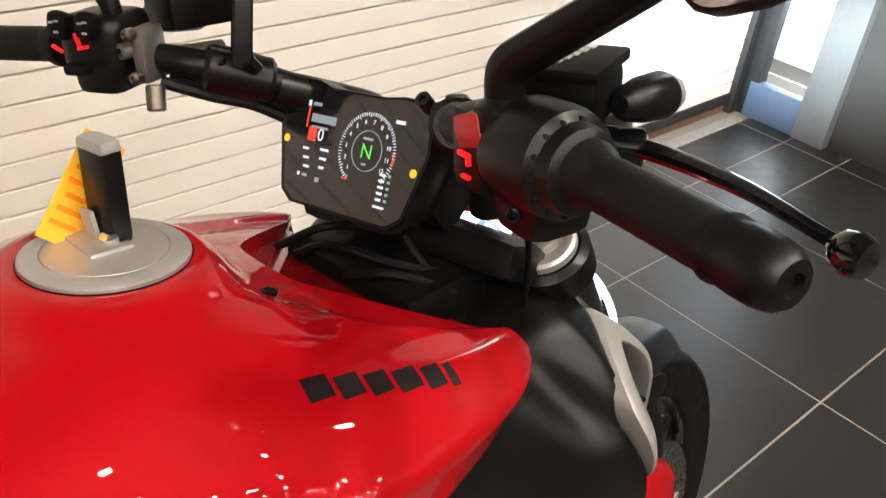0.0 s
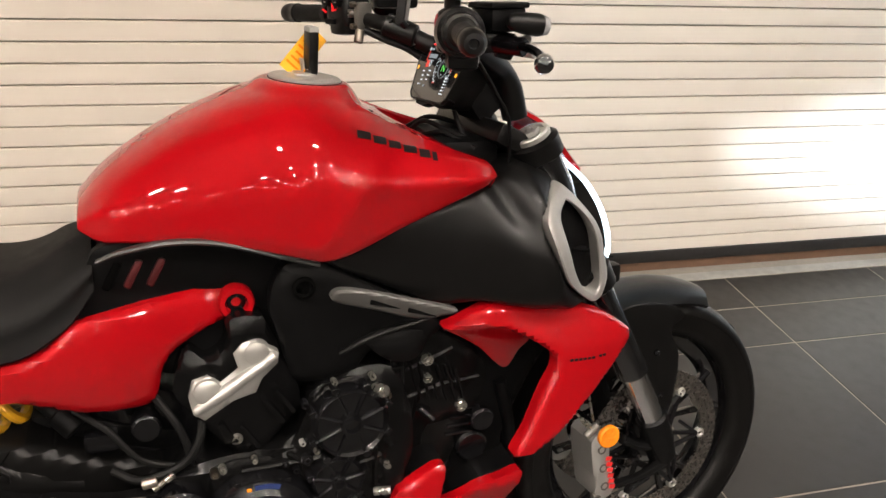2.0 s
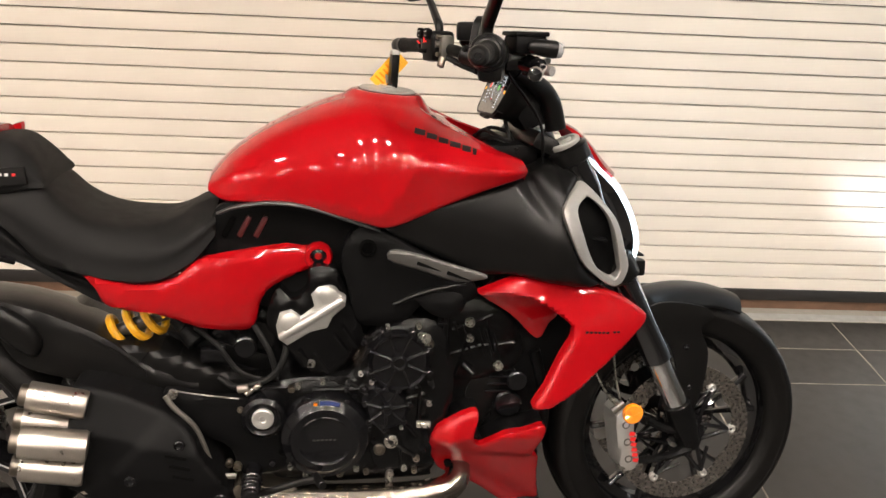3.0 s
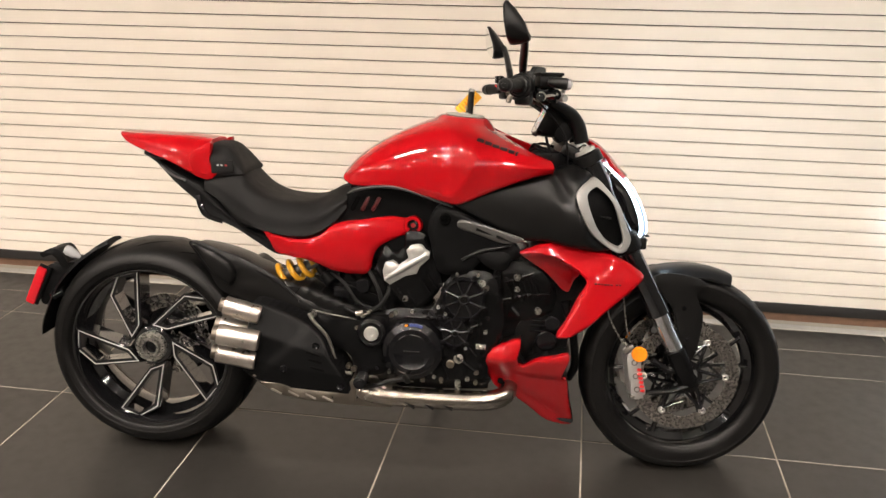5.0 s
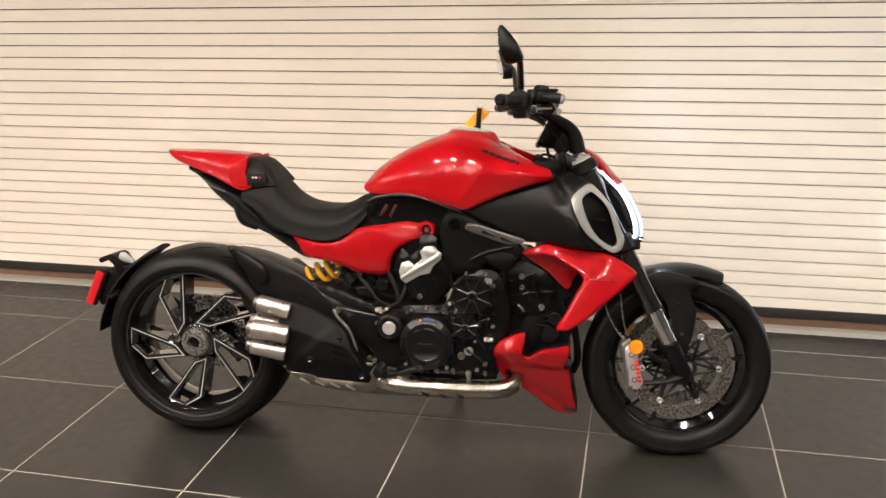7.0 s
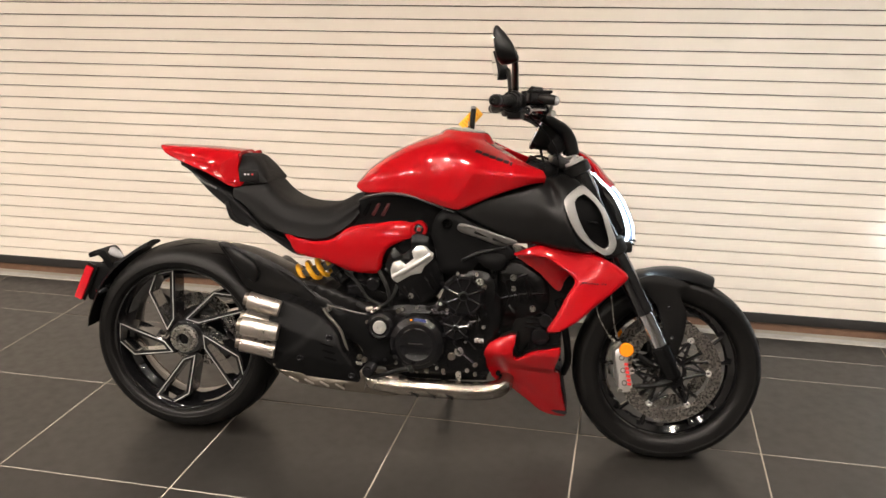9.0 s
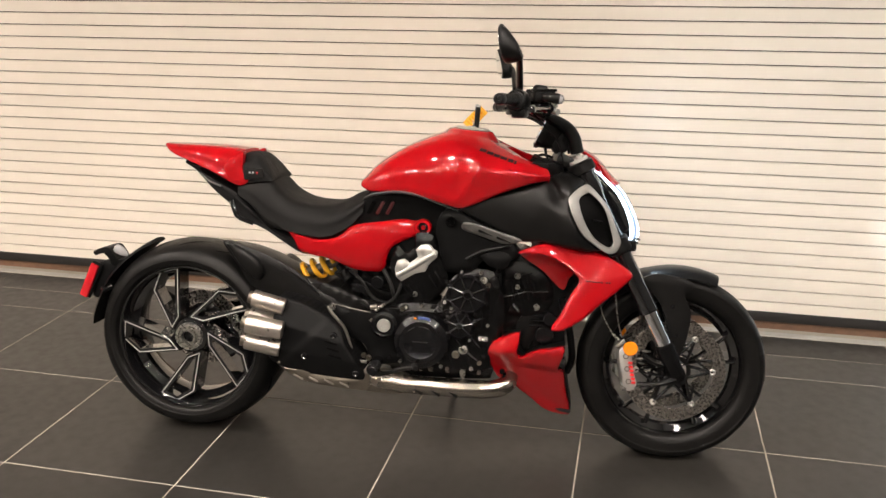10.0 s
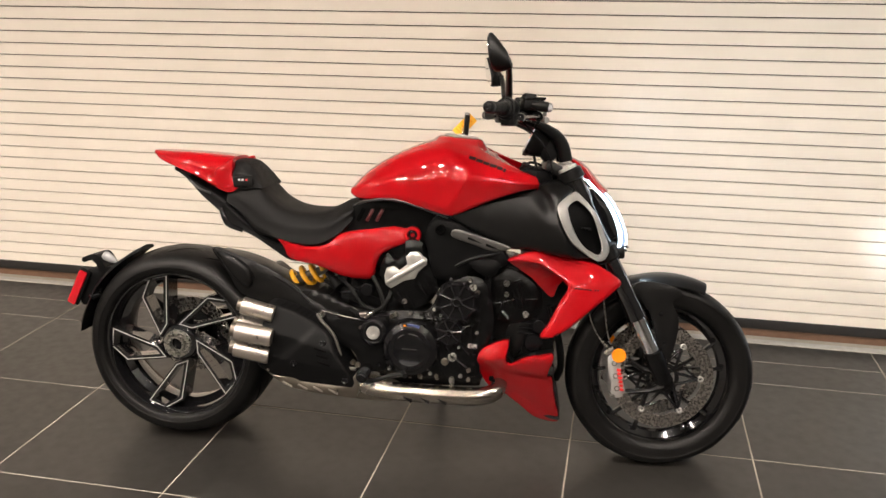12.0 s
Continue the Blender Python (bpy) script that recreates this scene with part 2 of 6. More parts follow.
def box(bm, c, size, rot=None, bev=0.003, mi=0, seg=2):
    t = nb()
    bmesh.ops.create_cube(t, size=1)
    bmesh.ops.scale(t, vec=size, verts=t.verts)
    if bev:
        bmesh.ops.bevel(t, geom=t.edges, offset=bev, segments=seg, profile=0.6, affect="EDGES")
    m = Matrix.Translation(c) @ (rot if rot is not None else Matrix())
    bmesh.ops.transform(t, matrix=m, verts=t.verts)
    absorb(bm, t, mi)


def edge_distance(q, poly):
    a = np.array(poly)
    b = np.roll(a, -1, 0)
    d = b - a
    t = np.clip(((q - a) * d).sum(1) / np.maximum((d * d).sum(1), 1e-12), 0, 1)
    return float(np.sqrt((((a + d * t[:, None]) - q) ** 2).sum(1)).min())


def panel(bm, outline, out, thick=0.012, r=0.006, grid=0.02, side=-1, n=6, mi=0, cap=True):
    """A moulded cover: an outline in the bike's side view, with its outer face at out(u, w) from the middle plane and rounded rims."""
    pts = spline(outline, n, True) if n else list(outline)
    f_out = out if callable(out) else (lambda u, w: out)
    t = nb()
    f = t.faces.new([t.verts.new((u, 0, w)) for u, w in pts])
    for th in (r * 0.03, r * 0.07, r * 0.12, r * 0.16, r * 0.19, r * 0.21, r * 0.22):
        bmesh.ops.inset_region(t, faces=[f], thickness=th, use_even_offset=True)
    us, ws = [p[0] for p in pts], [p[1] for p in pts]
    geom = [f] + f.edges[:] + f.verts[:]
    for lo, hi, no in ((min(us), max(us), (1, 0, 0)), (min(ws), max(ws), (0, 0, 1))):
        k = int((hi - lo) / grid)
        for i in range(1, k + 1):
            s = lo + (hi - lo) * i / (k + 1)
            geom = bmesh.ops.bisect_plane(t, geom=geom, dist=1e-6, plane_co=(s, 0, 0) if no[0] else (0, 0, s), plane_no=no)["geom"]
    rim = [e for e in t.edges if len(e.link_faces) == 1]
    for v in t.verts:
        d = edge_distance((v.co.x, v.co.z), pts)
        drop = r - math.sqrt(max(0, r * r - (r - d) ** 2)) if d < r else 0
        v.co.y = side * (f_out(v.co.x, v.co.z) - drop)
    ex = bmesh.ops.extrude_edge_only(t, edges=rim)["geom"]
    back = [g for g in ex if isinstance(g, bmesh.types.BMVert)]
    for v in back:
        v.co.y -= side * thick
    if cap:
        bmesh.ops.holes_fill(t, edges=[e for e in t.edges if len(e.link_faces) == 1], sides=0)
    absorb(bm, t, mi)


def band(bm, outer, inner, out, depth=0.02, rise=0.004, side=-1, n=4, mi=0):
    """A closed frame between two outlines of as many points, its face bulged."""
    a, b = np.array(spline(outer, n, True)), np.array(spline(inner, n, True))
    f_out = out if callable(out) else (lambda u, w: out)
    loops = []
    for k, h in ((0, -depth), (0, -0.002), (0.12, rise * 0.6), (0.5, rise), (0.88, rise * 0.6), (1, -0.002), (1, -depth)):
        q = a * (1 - k) + b * k
        loops.append([(u, side * (f_out(u, w) + h), w) for u, w in q])
    rings(bm, loops, mi, wrap=True)


def inset(pts, d):
    """A closed polygon moved inwards by d."""
    n = len(pts)
    area = sum(pts[i][0] * pts[(i + 1) % n][1] - pts[(i + 1) % n][0] * pts[i][1] for i in range(n))
    sg = 1 if area > 0 else -1
    out = []
    for i in range(n):
        p, a, b = Vector(pts[i]), Vector(pts[i - 1]), Vector(pts[(i + 1) % n])
        e0, e1 = (p - a).normalized(), (b - p).normalized()
        n0, n1 = Vector((-e0.y, e0.x)) * sg, Vector((-e1.y, e1.x)) * sg
        m = (n0 + n1).normalized()
        out.append(tuple(p + m * d / max(0.45, m.dot(n0))))
    return out


# ---------------------------------------------------------------- the room
def structure(name, bm, material, label, category="", parent=None, angle=30):
    ob = part(name, bm, material, parent, angle=angle)
    return tagged(ob, label, category or name.split("_")[0], kind="structure")


X0, X1, Y0, Y1, H = ROOM["x0"], ROOM["x1"], ROOM["y0"], ROOM["y1"], ROOM["h"]

bm = nb()
box(bm, ((X0 + X1) / 2, (Y0 + Y1) / 2 + 0.2, -0.0512), (X1 - X0 + 1.4, Y1 - Y0 + 1.4, 0.1), bev=0)
floor = structure("floor", bm, GROUT, "dark square stone tiles with pale grout joints", "floor")

bm = nb()
box(bm, ((X0 + X1) / 2, (Y0 + Y1) / 2, H + 0.06), (X1 - X0 + 0.6, Y1 - Y0 + 0.8, 0.12), bev=0)
structure("ceiling", bm, CEIL, "dull dark-painted showroom ceiling with downlights", "ceiling")

# two walls added out of view; their grey sets the fill light
for name, c, s in (("wall_south", ((X0 + X1) / 2, Y0 - 0.1, H / 2), (X1 - X0 + 0.4, 0.2, H)), ("wall_west", (X0 - 0.1, (Y0 + Y1) / 2, H / 2), (0.2, Y1 - Y0 + 0.4, H))):
    bm = nb()
    box(bm, c, s, bev=0)
    structure(name, bm, PLASTER, "plain grey wall added out of view, toned for fill light", "wall")

# roller shutter: backing, slats, rubber seal, board and sill
bm = nb()
box(bm, ((X0 + X1) / 2 - 0.02, Y1 + 0.075, H / 2 + 0.01), (X1 - X0, 0.11, H - 0.02), bev=0)
wall_n = structure("wall_north", bm, JOINT, "cream white horizontal-slat roller shutter closing the wall", "roller shutter")

PITCH = 0.0565
SLAT_Z = 0.0717
XL, XR_ = X0 + 0.02, X1 - 0.035
slat_h = PITCH - 0.0041
bm = nb()
t = []
for y, z in ((0.016, 0), (0.0016, 0.0002), (0.0, 0.0018), (0.0, slat_h - 0.0018), (0.0016, slat_h - 0.0002), (0.016, slat_h)):
    t.append([(XL, Y1 + y, z), (XR_, Y1 + y, z)])
vs = [[bm.verts.new(p) for p in q] for q in t]
for a, b in zip(vs, vs[1:]):
    bm.faces.new((a[0], a[1], b[1], b[0]))
finish(bm, 50)
for f in bm.faces:
    f.smooth = False
slat_mesh = bpy.data.meshes.new("slat")
bm.to_mesh(slat_mesh)
bm.free()
slat_mesh.materials.append(SLAT)
for i in range(int((H - SLAT_Z - 0.03) / PITCH)):
    ob = new("slat", slat_mesh)
    ob.parent = wall_n
    ob.location = (0, 0, SLAT_Z + i * PITCH)

bm = nb()
box(bm, ((XL + XR_) / 2, Y1 + 0.012, 0.058), (XR_ - XL, 0.04, 0.044), bev=0.006)
part("rubber_seal", bm, SEAL, wall_n, "black rubber bottom seal")
bm = nb()
box(bm, ((XL + XR_) / 2, Y1 + 0.02, 0.015), (XR_ - XL, 0.03, 0.042), bev=0.002)
part("board", bm, BOARD, wall_n, "brown wooden board under the seal")
bm = nb()
box(bm, ((XL + XR_) / 2, 1.037, -0.008), (XR_ - XL, 0.046, 0.02), bev=0.002)
structure("trim", bm, SILL, "pale grey concrete sill strip before the shutter", "sill")
bm = nb()
box(bm, ((XL + XR_) / 2, 1.085, -0.012), (XR_ - XL, 0.05, 0.016), bev=0)
structure("trim", bm, SEAL, "dark drainage slot along the shutter", "slot")

# side wall with the glazed panel
bm = nb()
box(bm, (X1 - 0.015, Y1 + 0.0, H / 2), (0.05, 0.05, H), bev=0.003)
structure("trim", bm, JAMB, "black steel door jamb", "jamb")
bm = nb()
box(bm, (X1 + 0.04, Y1 - 0.05, H / 2), (0.06, 0.06, H), bev=0.003)
structure("trim", bm, JAMB, "black steel window post", "post")
bm = nb()
box(bm, (X1 + 0.03, 0.94, 0.07), (0.05, 0.22, 0.14), bev=0.003)
structure("trim", bm, BLUEBASE, "blue grey kick plate under the glass", "kick plate")
bm = nb()
box(bm, (X1 + 0.05, 0.94, H / 2 + 0.08), (0.012, 0.21, H - 0.2), bev=0)
win = structure("window_1", bm, GLASS, "tall clear glass pane with bright daylight behind", "window")
win.visible_shadow = False
bm = nb()
box(bm, (X1 + 0.06, 0.765, H / 2), (0.13, 0.13, H), bev=0.006)
structure("wall_column", bm, COLUMN, "grey metal-clad column", "column")
bm = nb()
box(bm, (X1 + 0.12, (0.70 + Y0) / 2, H / 2), (0.16, 0.70 - Y0, H), bev=0.002)
structure("wall_east", bm, PANEL, "dark brown-grey panelled wall", "wall")
bm = nb()
box(bm, (X1 + 1.2, 0.9, 1.5), (0.02, 3.4, 4.0), bev=0)
structure("backdrop", bm, DAY, "bright hazy daylight outside", "backdrop")

# ceiling fittings
def downlight():
    root = new("ceiling_light")
    tagged(root, "rectangular recessed white ceiling downlight, switched on", "ceiling light", "ceiling downlights")
    b = nb()
    rings(b, [[(sx * a, sy * c, z) for sx, sy in ((-1, -1), (1, -1), (1, 1), (-1, 1))] for a, c, z in ((0.080, 0.060, -0.030), (0.080, 0.060, 0.012), (0.100, 0.080, 0.0), (0.100, 0.080, -0.008))], wrap=True)
    part("frame", b, FIXTURE, root)
    b = nb()
    box(b, (0, 0, -0.034), (0.158, 0.118, 0.006), None, 0.001)
    part("lens", b, LIT, root, "glowing lamp glass")
    return root


first = downlight()
first.location = (*LAMP_SPOTS[0], H)
for lx, ly in LAMP_SPOTS[1:] + FAR_SPOTS:
    copy_thing(first, pose(lx, ly, H))

# ---------------------------------------------------------------- the motorcycle: frame of reference
bike = new("motorcycle")
tagged(bike, "red and black muscle motorcycle leaning on its side stand", "motorcycle")
bike.matrix_world = pose(0.478, -0.18, -0.006, 0, 0, 4.0) @ pose(0, 0, 0, -7.5, 0, 0)

STEER_P = Vector((1.25, 0, 0.96))
STEER_A = Vector((-math.sin(radians(27)), 0, math.cos(radians(27))))
STEER = Matrix.Translation((0.006, 0, 0.002)) @ Matrix.Translation(STEER_P) @ Matrix.Rotation(radians(6.0), 4, STEER_A) @ Matrix.Translation(-STEER_P)

# ---------------------------------------------------------------- fuel tank
TANK = [  # u, ridge, shoulder (v, w), flank (v, w), crease (v, w), lower rim (v, w), softness of the crease
    (0.598, 0.885, 0.045, 0.882, 0.085, 0.874, 0.094, 0.866, 0.095, 0.862, 0.010),
    (0.625, 0.918, 0.070, 0.908, 0.116, 0.885, 0.122, 0.857, 0.122, 0.850, 0.010),
    (0.680, 0.958, 0.088, 0.943, 0.135, 0.905, 0.139, 0.862, 0.138, 0.851, 0.012),
    (0.740, 0.992, 0.105, 0.972, 0.150, 0.922, 0.153, 0.864, 0.150, 0.850, 0.014),
    (0.800, 1.018, 0.125, 0.990, 0.166, 0.930, 0.168, 0.860, 0.164, 0.843, 0.014),
    (0.850, 1.036, 0.143, 0.999, 0.183, 0.935, 0.182, 0.850, 0.176, 0.833, 0.014),
    (0.900, 1.046, 0.157, 1.000, 0.197, 0.938, 0.191, 0.836, 0.184, 0.820, 0.026),
    (0.925, 1.047, 0.164, 0.996, 0.201, 0.940, 0.196, 0.832, 0.187, 0.814, 0.030),
    (0.950, 1.042, 0.168, 0.989, 0.200, 0.947, 0.207, 0.882, 0.192, 0.821, 0.036),
    (0.975, 1.033, 0.170, 0.981, 0.196, 0.958, 0.216, 0.936, 0.198, 0.833, 0.024),
    (1.040, 1.004, 0.172, 0.967, 0.193, 0.950, 0.215, 0.930, 0.198, 0.863, 0.014),
    (1.100, 0.979, 0.170, 0.957, 0.189, 0.942, 0.208, 0.924, 0.195, 0.886, 0.012),
    (1.150, 0.959, 0.162, 0.945, 0.179, 0.934, 0.196, 0.920, 0.185, 0.901, 0.010),
    (1.180, 0.948, 0.152, 0.937, 0.166, 0.928, 0.178, 0.917, 0.168, 0.905, 0.009),
    (1.198, 0.940, 0.140, 0.930, 0.150, 0.923, 0.158, 0.915, 0.149, 0.907, 0.008),
]


def smooth_table(rows, n, passes):
    """A finely stepped table through rows, its columns eased so that no wave is left."""
    a = np.array(rows, float)
    u = np.linspace(a[0, 0], a[-1, 0], n)
    out = np.stack([np.interp(u, a[:, 0], a[:, k]) for k in range(a.shape[1])], 1)
    for k in range(1, a.shape[1]):
        for _ in range(passes[k - 1]):
            out[1:-1, k] = 0.25 * out[:-2, k] + 0.5 * out[1:-1, k] + 0.25 * out[2:, k]
    return out


TFINE = smooth_table(TANK, 160, (40, 40, 40, 40, 40, 12, 12, 12, 12, 30))
STEP_LINE = [(0.960, 0.000), (0.992, 0.045), (1.000, 0.066), (1.019, 0.078), (1.070, 0.107), (1.121, 0.132), (1.170, 0.141), (1.210, 0.145)]
MOUTH = [(0.000, 1.052), (0.040, 1.057), (0.080, 1.102), (0.120, 1.152), (0.145, 1.184), (0.165, 1.198), (0.300, 1.198)]
STEP_LINE = smooth_table(STEP_LINE, 120, (30,))
MOUTH = smooth_table(MOUTH, 150, (40,))


def ease(x, lo, hi):
    q = min(1.0, max(0.0, (x - lo) / (hi - lo)))
    return q * q * (3 - 2 * q)


def rounded(pts, radii, counts):
    """Points along a bent line with its corners rounded: counts for each straight and each corner by turns."""
    P2 = [np.array(p, float) for p in pts]
    ends, out = [], []
    for i in range(1, len(P2) - 1):
        a, b, c = P2[i - 1], P2[i], P2[i + 1]
        d = min(radii[i - 1], 0.46 * np.linalg.norm(b - a), 0.46 * np.linalg.norm(c - b))
        ends.append((b + (a - b) / np.linalg.norm(a - b) * d, b, b + (c - b) / np.linalg.norm(c - b) * d))
    start = P2[0]
    for i, (p, b, q) in enumerate(ends):
        out += [start + (p - start) * k / counts[2 * i] for k in range(counts[2 * i])]
        out += [(1 - k) ** 2 * p + 2 * k * (1 - k) * b + k * k * q for k in (m / counts[2 * i + 1] for m in range(counts[2 * i + 1]))]
        start = q
    out += [start + (P2[-1] - start) * k / counts[-1] for k in range(counts[-1] + 1)]
    return out


SECTIONS = np.array([rounded([(0, top), (sv * 0.5, top - (top - sw) * 0.12), (sv, sw), (mv, mw), (ev, ew), (lv, lw)], (0.05, 0.04, 0.045, r), (8, 8, 12, 9, 4, 8, 5, 8, 7)) for u, top, sv, sw, mv, mw, ev, ew, lv, lw, r in TFINE])


def tank_section(u):
    """Half a cross-section of the tank, from the ridge over shoulder and edge to the lower rim."""
    q = min(max((u - TFINE[0, 0]) / (TFINE[-1, 0] - TFINE[0, 0]), 0.0), 1.0) * (len(TFINE) - 1)
    i = int(min(q, len(TFINE) - 2))
    return SECTIONS[i] + (SECTIONS[i + 1] - SECTIONS[i]) * (q - i)


def tank_rows():
    out = []
    for u in TFINE[:, 0]:
        row = []
        for k, (v, w) in enumerate(tank_section(u)):
            uu = u
            for _ in range(4):
                mouth = float(np.interp(v, MOUTH[:, 0], MOUTH[:, 1]))
                uu = u - (1.198 - mouth) * max(0.0, (u - 0.94) / 0.258) ** 1.5
                v, w = tank_section(uu)[k]
            # a shallow crescent hollow between the knee bulge and the front flank
            rho, ang = math.hypot(uu - 0.735, w - 0.925), math.degrees(math.atan2(w - 0.925, uu - 0.735))
            v -= 0.0045 * math.exp(-((rho - 0.178) / 0.020) ** 2) * (1 - ease(ang, 15, 42)) * (1 - ease(-ang, 12, 32)) * ease(v, 0.10, 0.16)
            # the sunken plate between the two horns
            edge = float(np.interp(uu, STEP_LINE[:, 0], STEP_LINE[:, 1]))
            w -= 0.0075 * ease(edge - v, -0.0015, 0.0045) * ease(uu, 0.985, 0.998)
            # the flat seat of the filler cap
            seat_w = 1.0425 - math.tan(radians(5)) * (uu - 0.937)
            w += (seat_w - w) * (1 - ease(math.hypot(uu - 0.937, v), 0.060, 0.092))
            row.append((uu, v, w))
        lv, lw = row[-1][1], row[-1][2]
        out.append(row + [(uu, lv - 0.006, lw - 0.005), (uu, lv - 0.04, lw - 0.005)])
    out.append([(u - 0.006, v * 0.985, w - 0.014) for u, v, w in out[-1]])
    return out


def tank_point(u, v):
    """A place on the upper face of the tank's right side, and its normal."""
    def at(uu, vv):
        line = tank_section(uu)
        k = next(i for i in range(1, len(line)) if line[i][0] >= vv or i == 38)
        a, b = line[k - 1], line[k]
        f = (vv - a[0]) / max(1e-6, b[0] - a[0])
        return Vector((uu, -vv, float(a[1] + (b[1] - a[1]) * f)))
    p = at(u, v)
    n = (at(u + 0.004, v) - p).cross(at(u, v + 0.004) - p).normalized()
    return p, (n if n.z > 0 else -n)


TROWS = tank_rows()
bm = nb()
rings(bm, [[(u, -v, w) for u, v, w in reversed(r)] + [(u, v, w) for u, v, w in r[1:]] for r in TROWS])
bmesh.ops.remove_doubles(bm, verts=bm.verts, dist=1e-5)
tank = part("fuel_tank", bm, RED, bike, "glossy red painted fuel tank", angle=75)
b = nb()
CAP_T = Matrix.Translation((0.937, 0, 1.0435)) @ Matrix.Rotation(radians(5), 4, "Y")
up = CAP_T.to_3x3() @ Vector((0, 0, 1))
lathe(b, CAP_T.translation, up, [(0.0, -0.02), (0.0575, -0.02), (0.0565, -0.0005), (0.0562, 0.000), (0.056, -0.0005), (0.0555, -0.002), (0.0, -0.002)], 48)
cap = part("filler_cap_rim", b, HOLE, tank)
b = nb()
lathe(b, CAP_T.translation, up, [(0.0, -0.012), (0.055, -0.012), (0.055, 0.002), (0.052, 0.0042), (0.042, 0.0046), (0.041, 0.0032), (0.0405, 0.0046), (0.0, 0.005)], 48)
cap = part("filler_cap", b, ALU, tank, "satin grey metal filler cap")
b = nb()
box(b, CAP_T @ Vector((0.0, 0.012, 0.006)), (0.03, 0.045, 0.003), CAP_T.to_3x3().to_4x4(), 0.001)
part("lock_flap", b, ALU, cap)

# ---------------------------------------------------------------- covers beside and below the tank
def bulge(base, cu, cw, ru, rw, h):
    return lambda u, w: base + h * max(0.0, 1 - ((u - cu) / ru) ** 2 - ((w - cw) / rw) ** 2)


SIDE_BLACK = [(0.603, 0.81), (0.628, 0.837), (0.719, 0.848), (0.789, 0.842), (0.886, 0.811), (0.932, 0.8), (0.952, 0.756), (0.911, 0.721), (0.865, 0.706), (0.804, 0.722), (0.703, 0.722), (0.561, 0.698), (0.576, 0.754)]
for s in (-1, 1):
    bm = nb()
    panel(bm, SIDE_BLACK, lambda u, w: 0.106 + 0.10 * max(0, w - 0.78), 0.02, side=s)
    cov = part("side_cover", bm, MATT, bike, "black side cover with three slots")
    for su in (0.633, 0.661, 0.692):
        b = nb()
        y = s * 0.1085
        box(b, (su + 0.003, y, 0.794), (0.011, 0.003, 0.046), Matrix.Rotation(radians(28), 4, "Y"), 0.004)
        part("slot", b, REDSLOT if su > 0.65 else HOLE, cov)
    bm = nb()
    tube(bm, [(0.615, s * 0.135, 0.818), (0.65, s * 0.142, 0.832), (0.714, s * 0.150, 0.842), (0.784, s * 0.158, 0.836), (0.880, s * 0.166, 0.806), (0.915, s * 0.168, 0.795)], [0.006, 0.009, 0.009, 0.008, 0.006], 8, squash=0.5)
    part("trim_strip", bm, DARKTRIM, bike, "dark satin trim strip")

RED_SIDE = [(0.372, 0.715), (0.428, 0.697), (0.477, 0.689), (0.534, 0.7), (0.584, 0.737), (0.681, 0.752), (0.775, 0.764), (0.815, 0.756), (0.83, 0.738), (0.817, 0.718), (0.786, 0.711), (0.716, 0.679), (0.692, 0.648), (0.676, 0.594), (0.631, 0.59), (0.578, 0.597), (0.505, 0.626), (0.416, 0.646), (0.392, 0.682)]
for s in (-1, 1):
    bm = nb()
    panel(bm, RED_SIDE, lambda u, w: 0.132 - 0.030 * min(1, max(0, (u - 0.62) / 0.15)) + 0.018 * max(0, 1 - ((w - 0.68) / 0.10) ** 2), 0.016, r=0.008, grid=0.012, side=s)
    cov = part("side_panel", bm, RED, bike, "glossy red side panel")
    b = nb()
    lathe(b, (0.803, s * 0.110, 0.737), (0, s, 0), [(0.027, -0.01), (0.027, 0.012), (0.024, 0.016), (0.017, 0.016), (0.015, 0.010), (0.015, -0.01)], 28, wrap=True)
    part("ring", b, RED, cov)
    b = nb()
    lathe(b, (0.803, s * 0.110, 0.737), (0, s, 0), [(0.0145, -0.008), (0.0145, 0.006), (0.008, 0.008), (0.006, 0.002), (0.0, 0.002)], 20)
    part("bolt", b, ENGINE2, cov)

COWL = [(0.925, 0.809), (0.989, 0.844), (1.073, 0.868), (1.173, 0.899), (1.213, 0.916), (1.246, 0.926), (1.297, 0.903), (1.268, 0.875), (1.253, 0.847), (1.265, 0.811), (1.297, 0.75), (1.33, 0.718), (1.358, 0.702), (1.315, 0.698), (1.248, 0.708), (1.181, 0.717), (1.105, 0.715), (1.026, 0.753)]
def ring_lip(u, w):
    return 0.232 - 0.70 * (u - 1.29) - 6.4 * max(0, w - 0.79) ** 2


def cowl_face(u, w):
    v = 0.140 + (0.031 + 0.068 / (1 + math.exp(-(u - 1.195) / 0.026))) * (1 - abs((w - 0.775) / (0.150 if w > 0.775 else 0.118)) ** 2.6)
    v -= 0.022 * math.exp(-((u - 1.200 - (0.895 - w) * 0.55) / 0.021) ** 2) / (1 + math.exp(-(w - 0.838) / 0.010))
    return min(v, ring_lip(u, w) - 0.004) if u > 1.235 else v


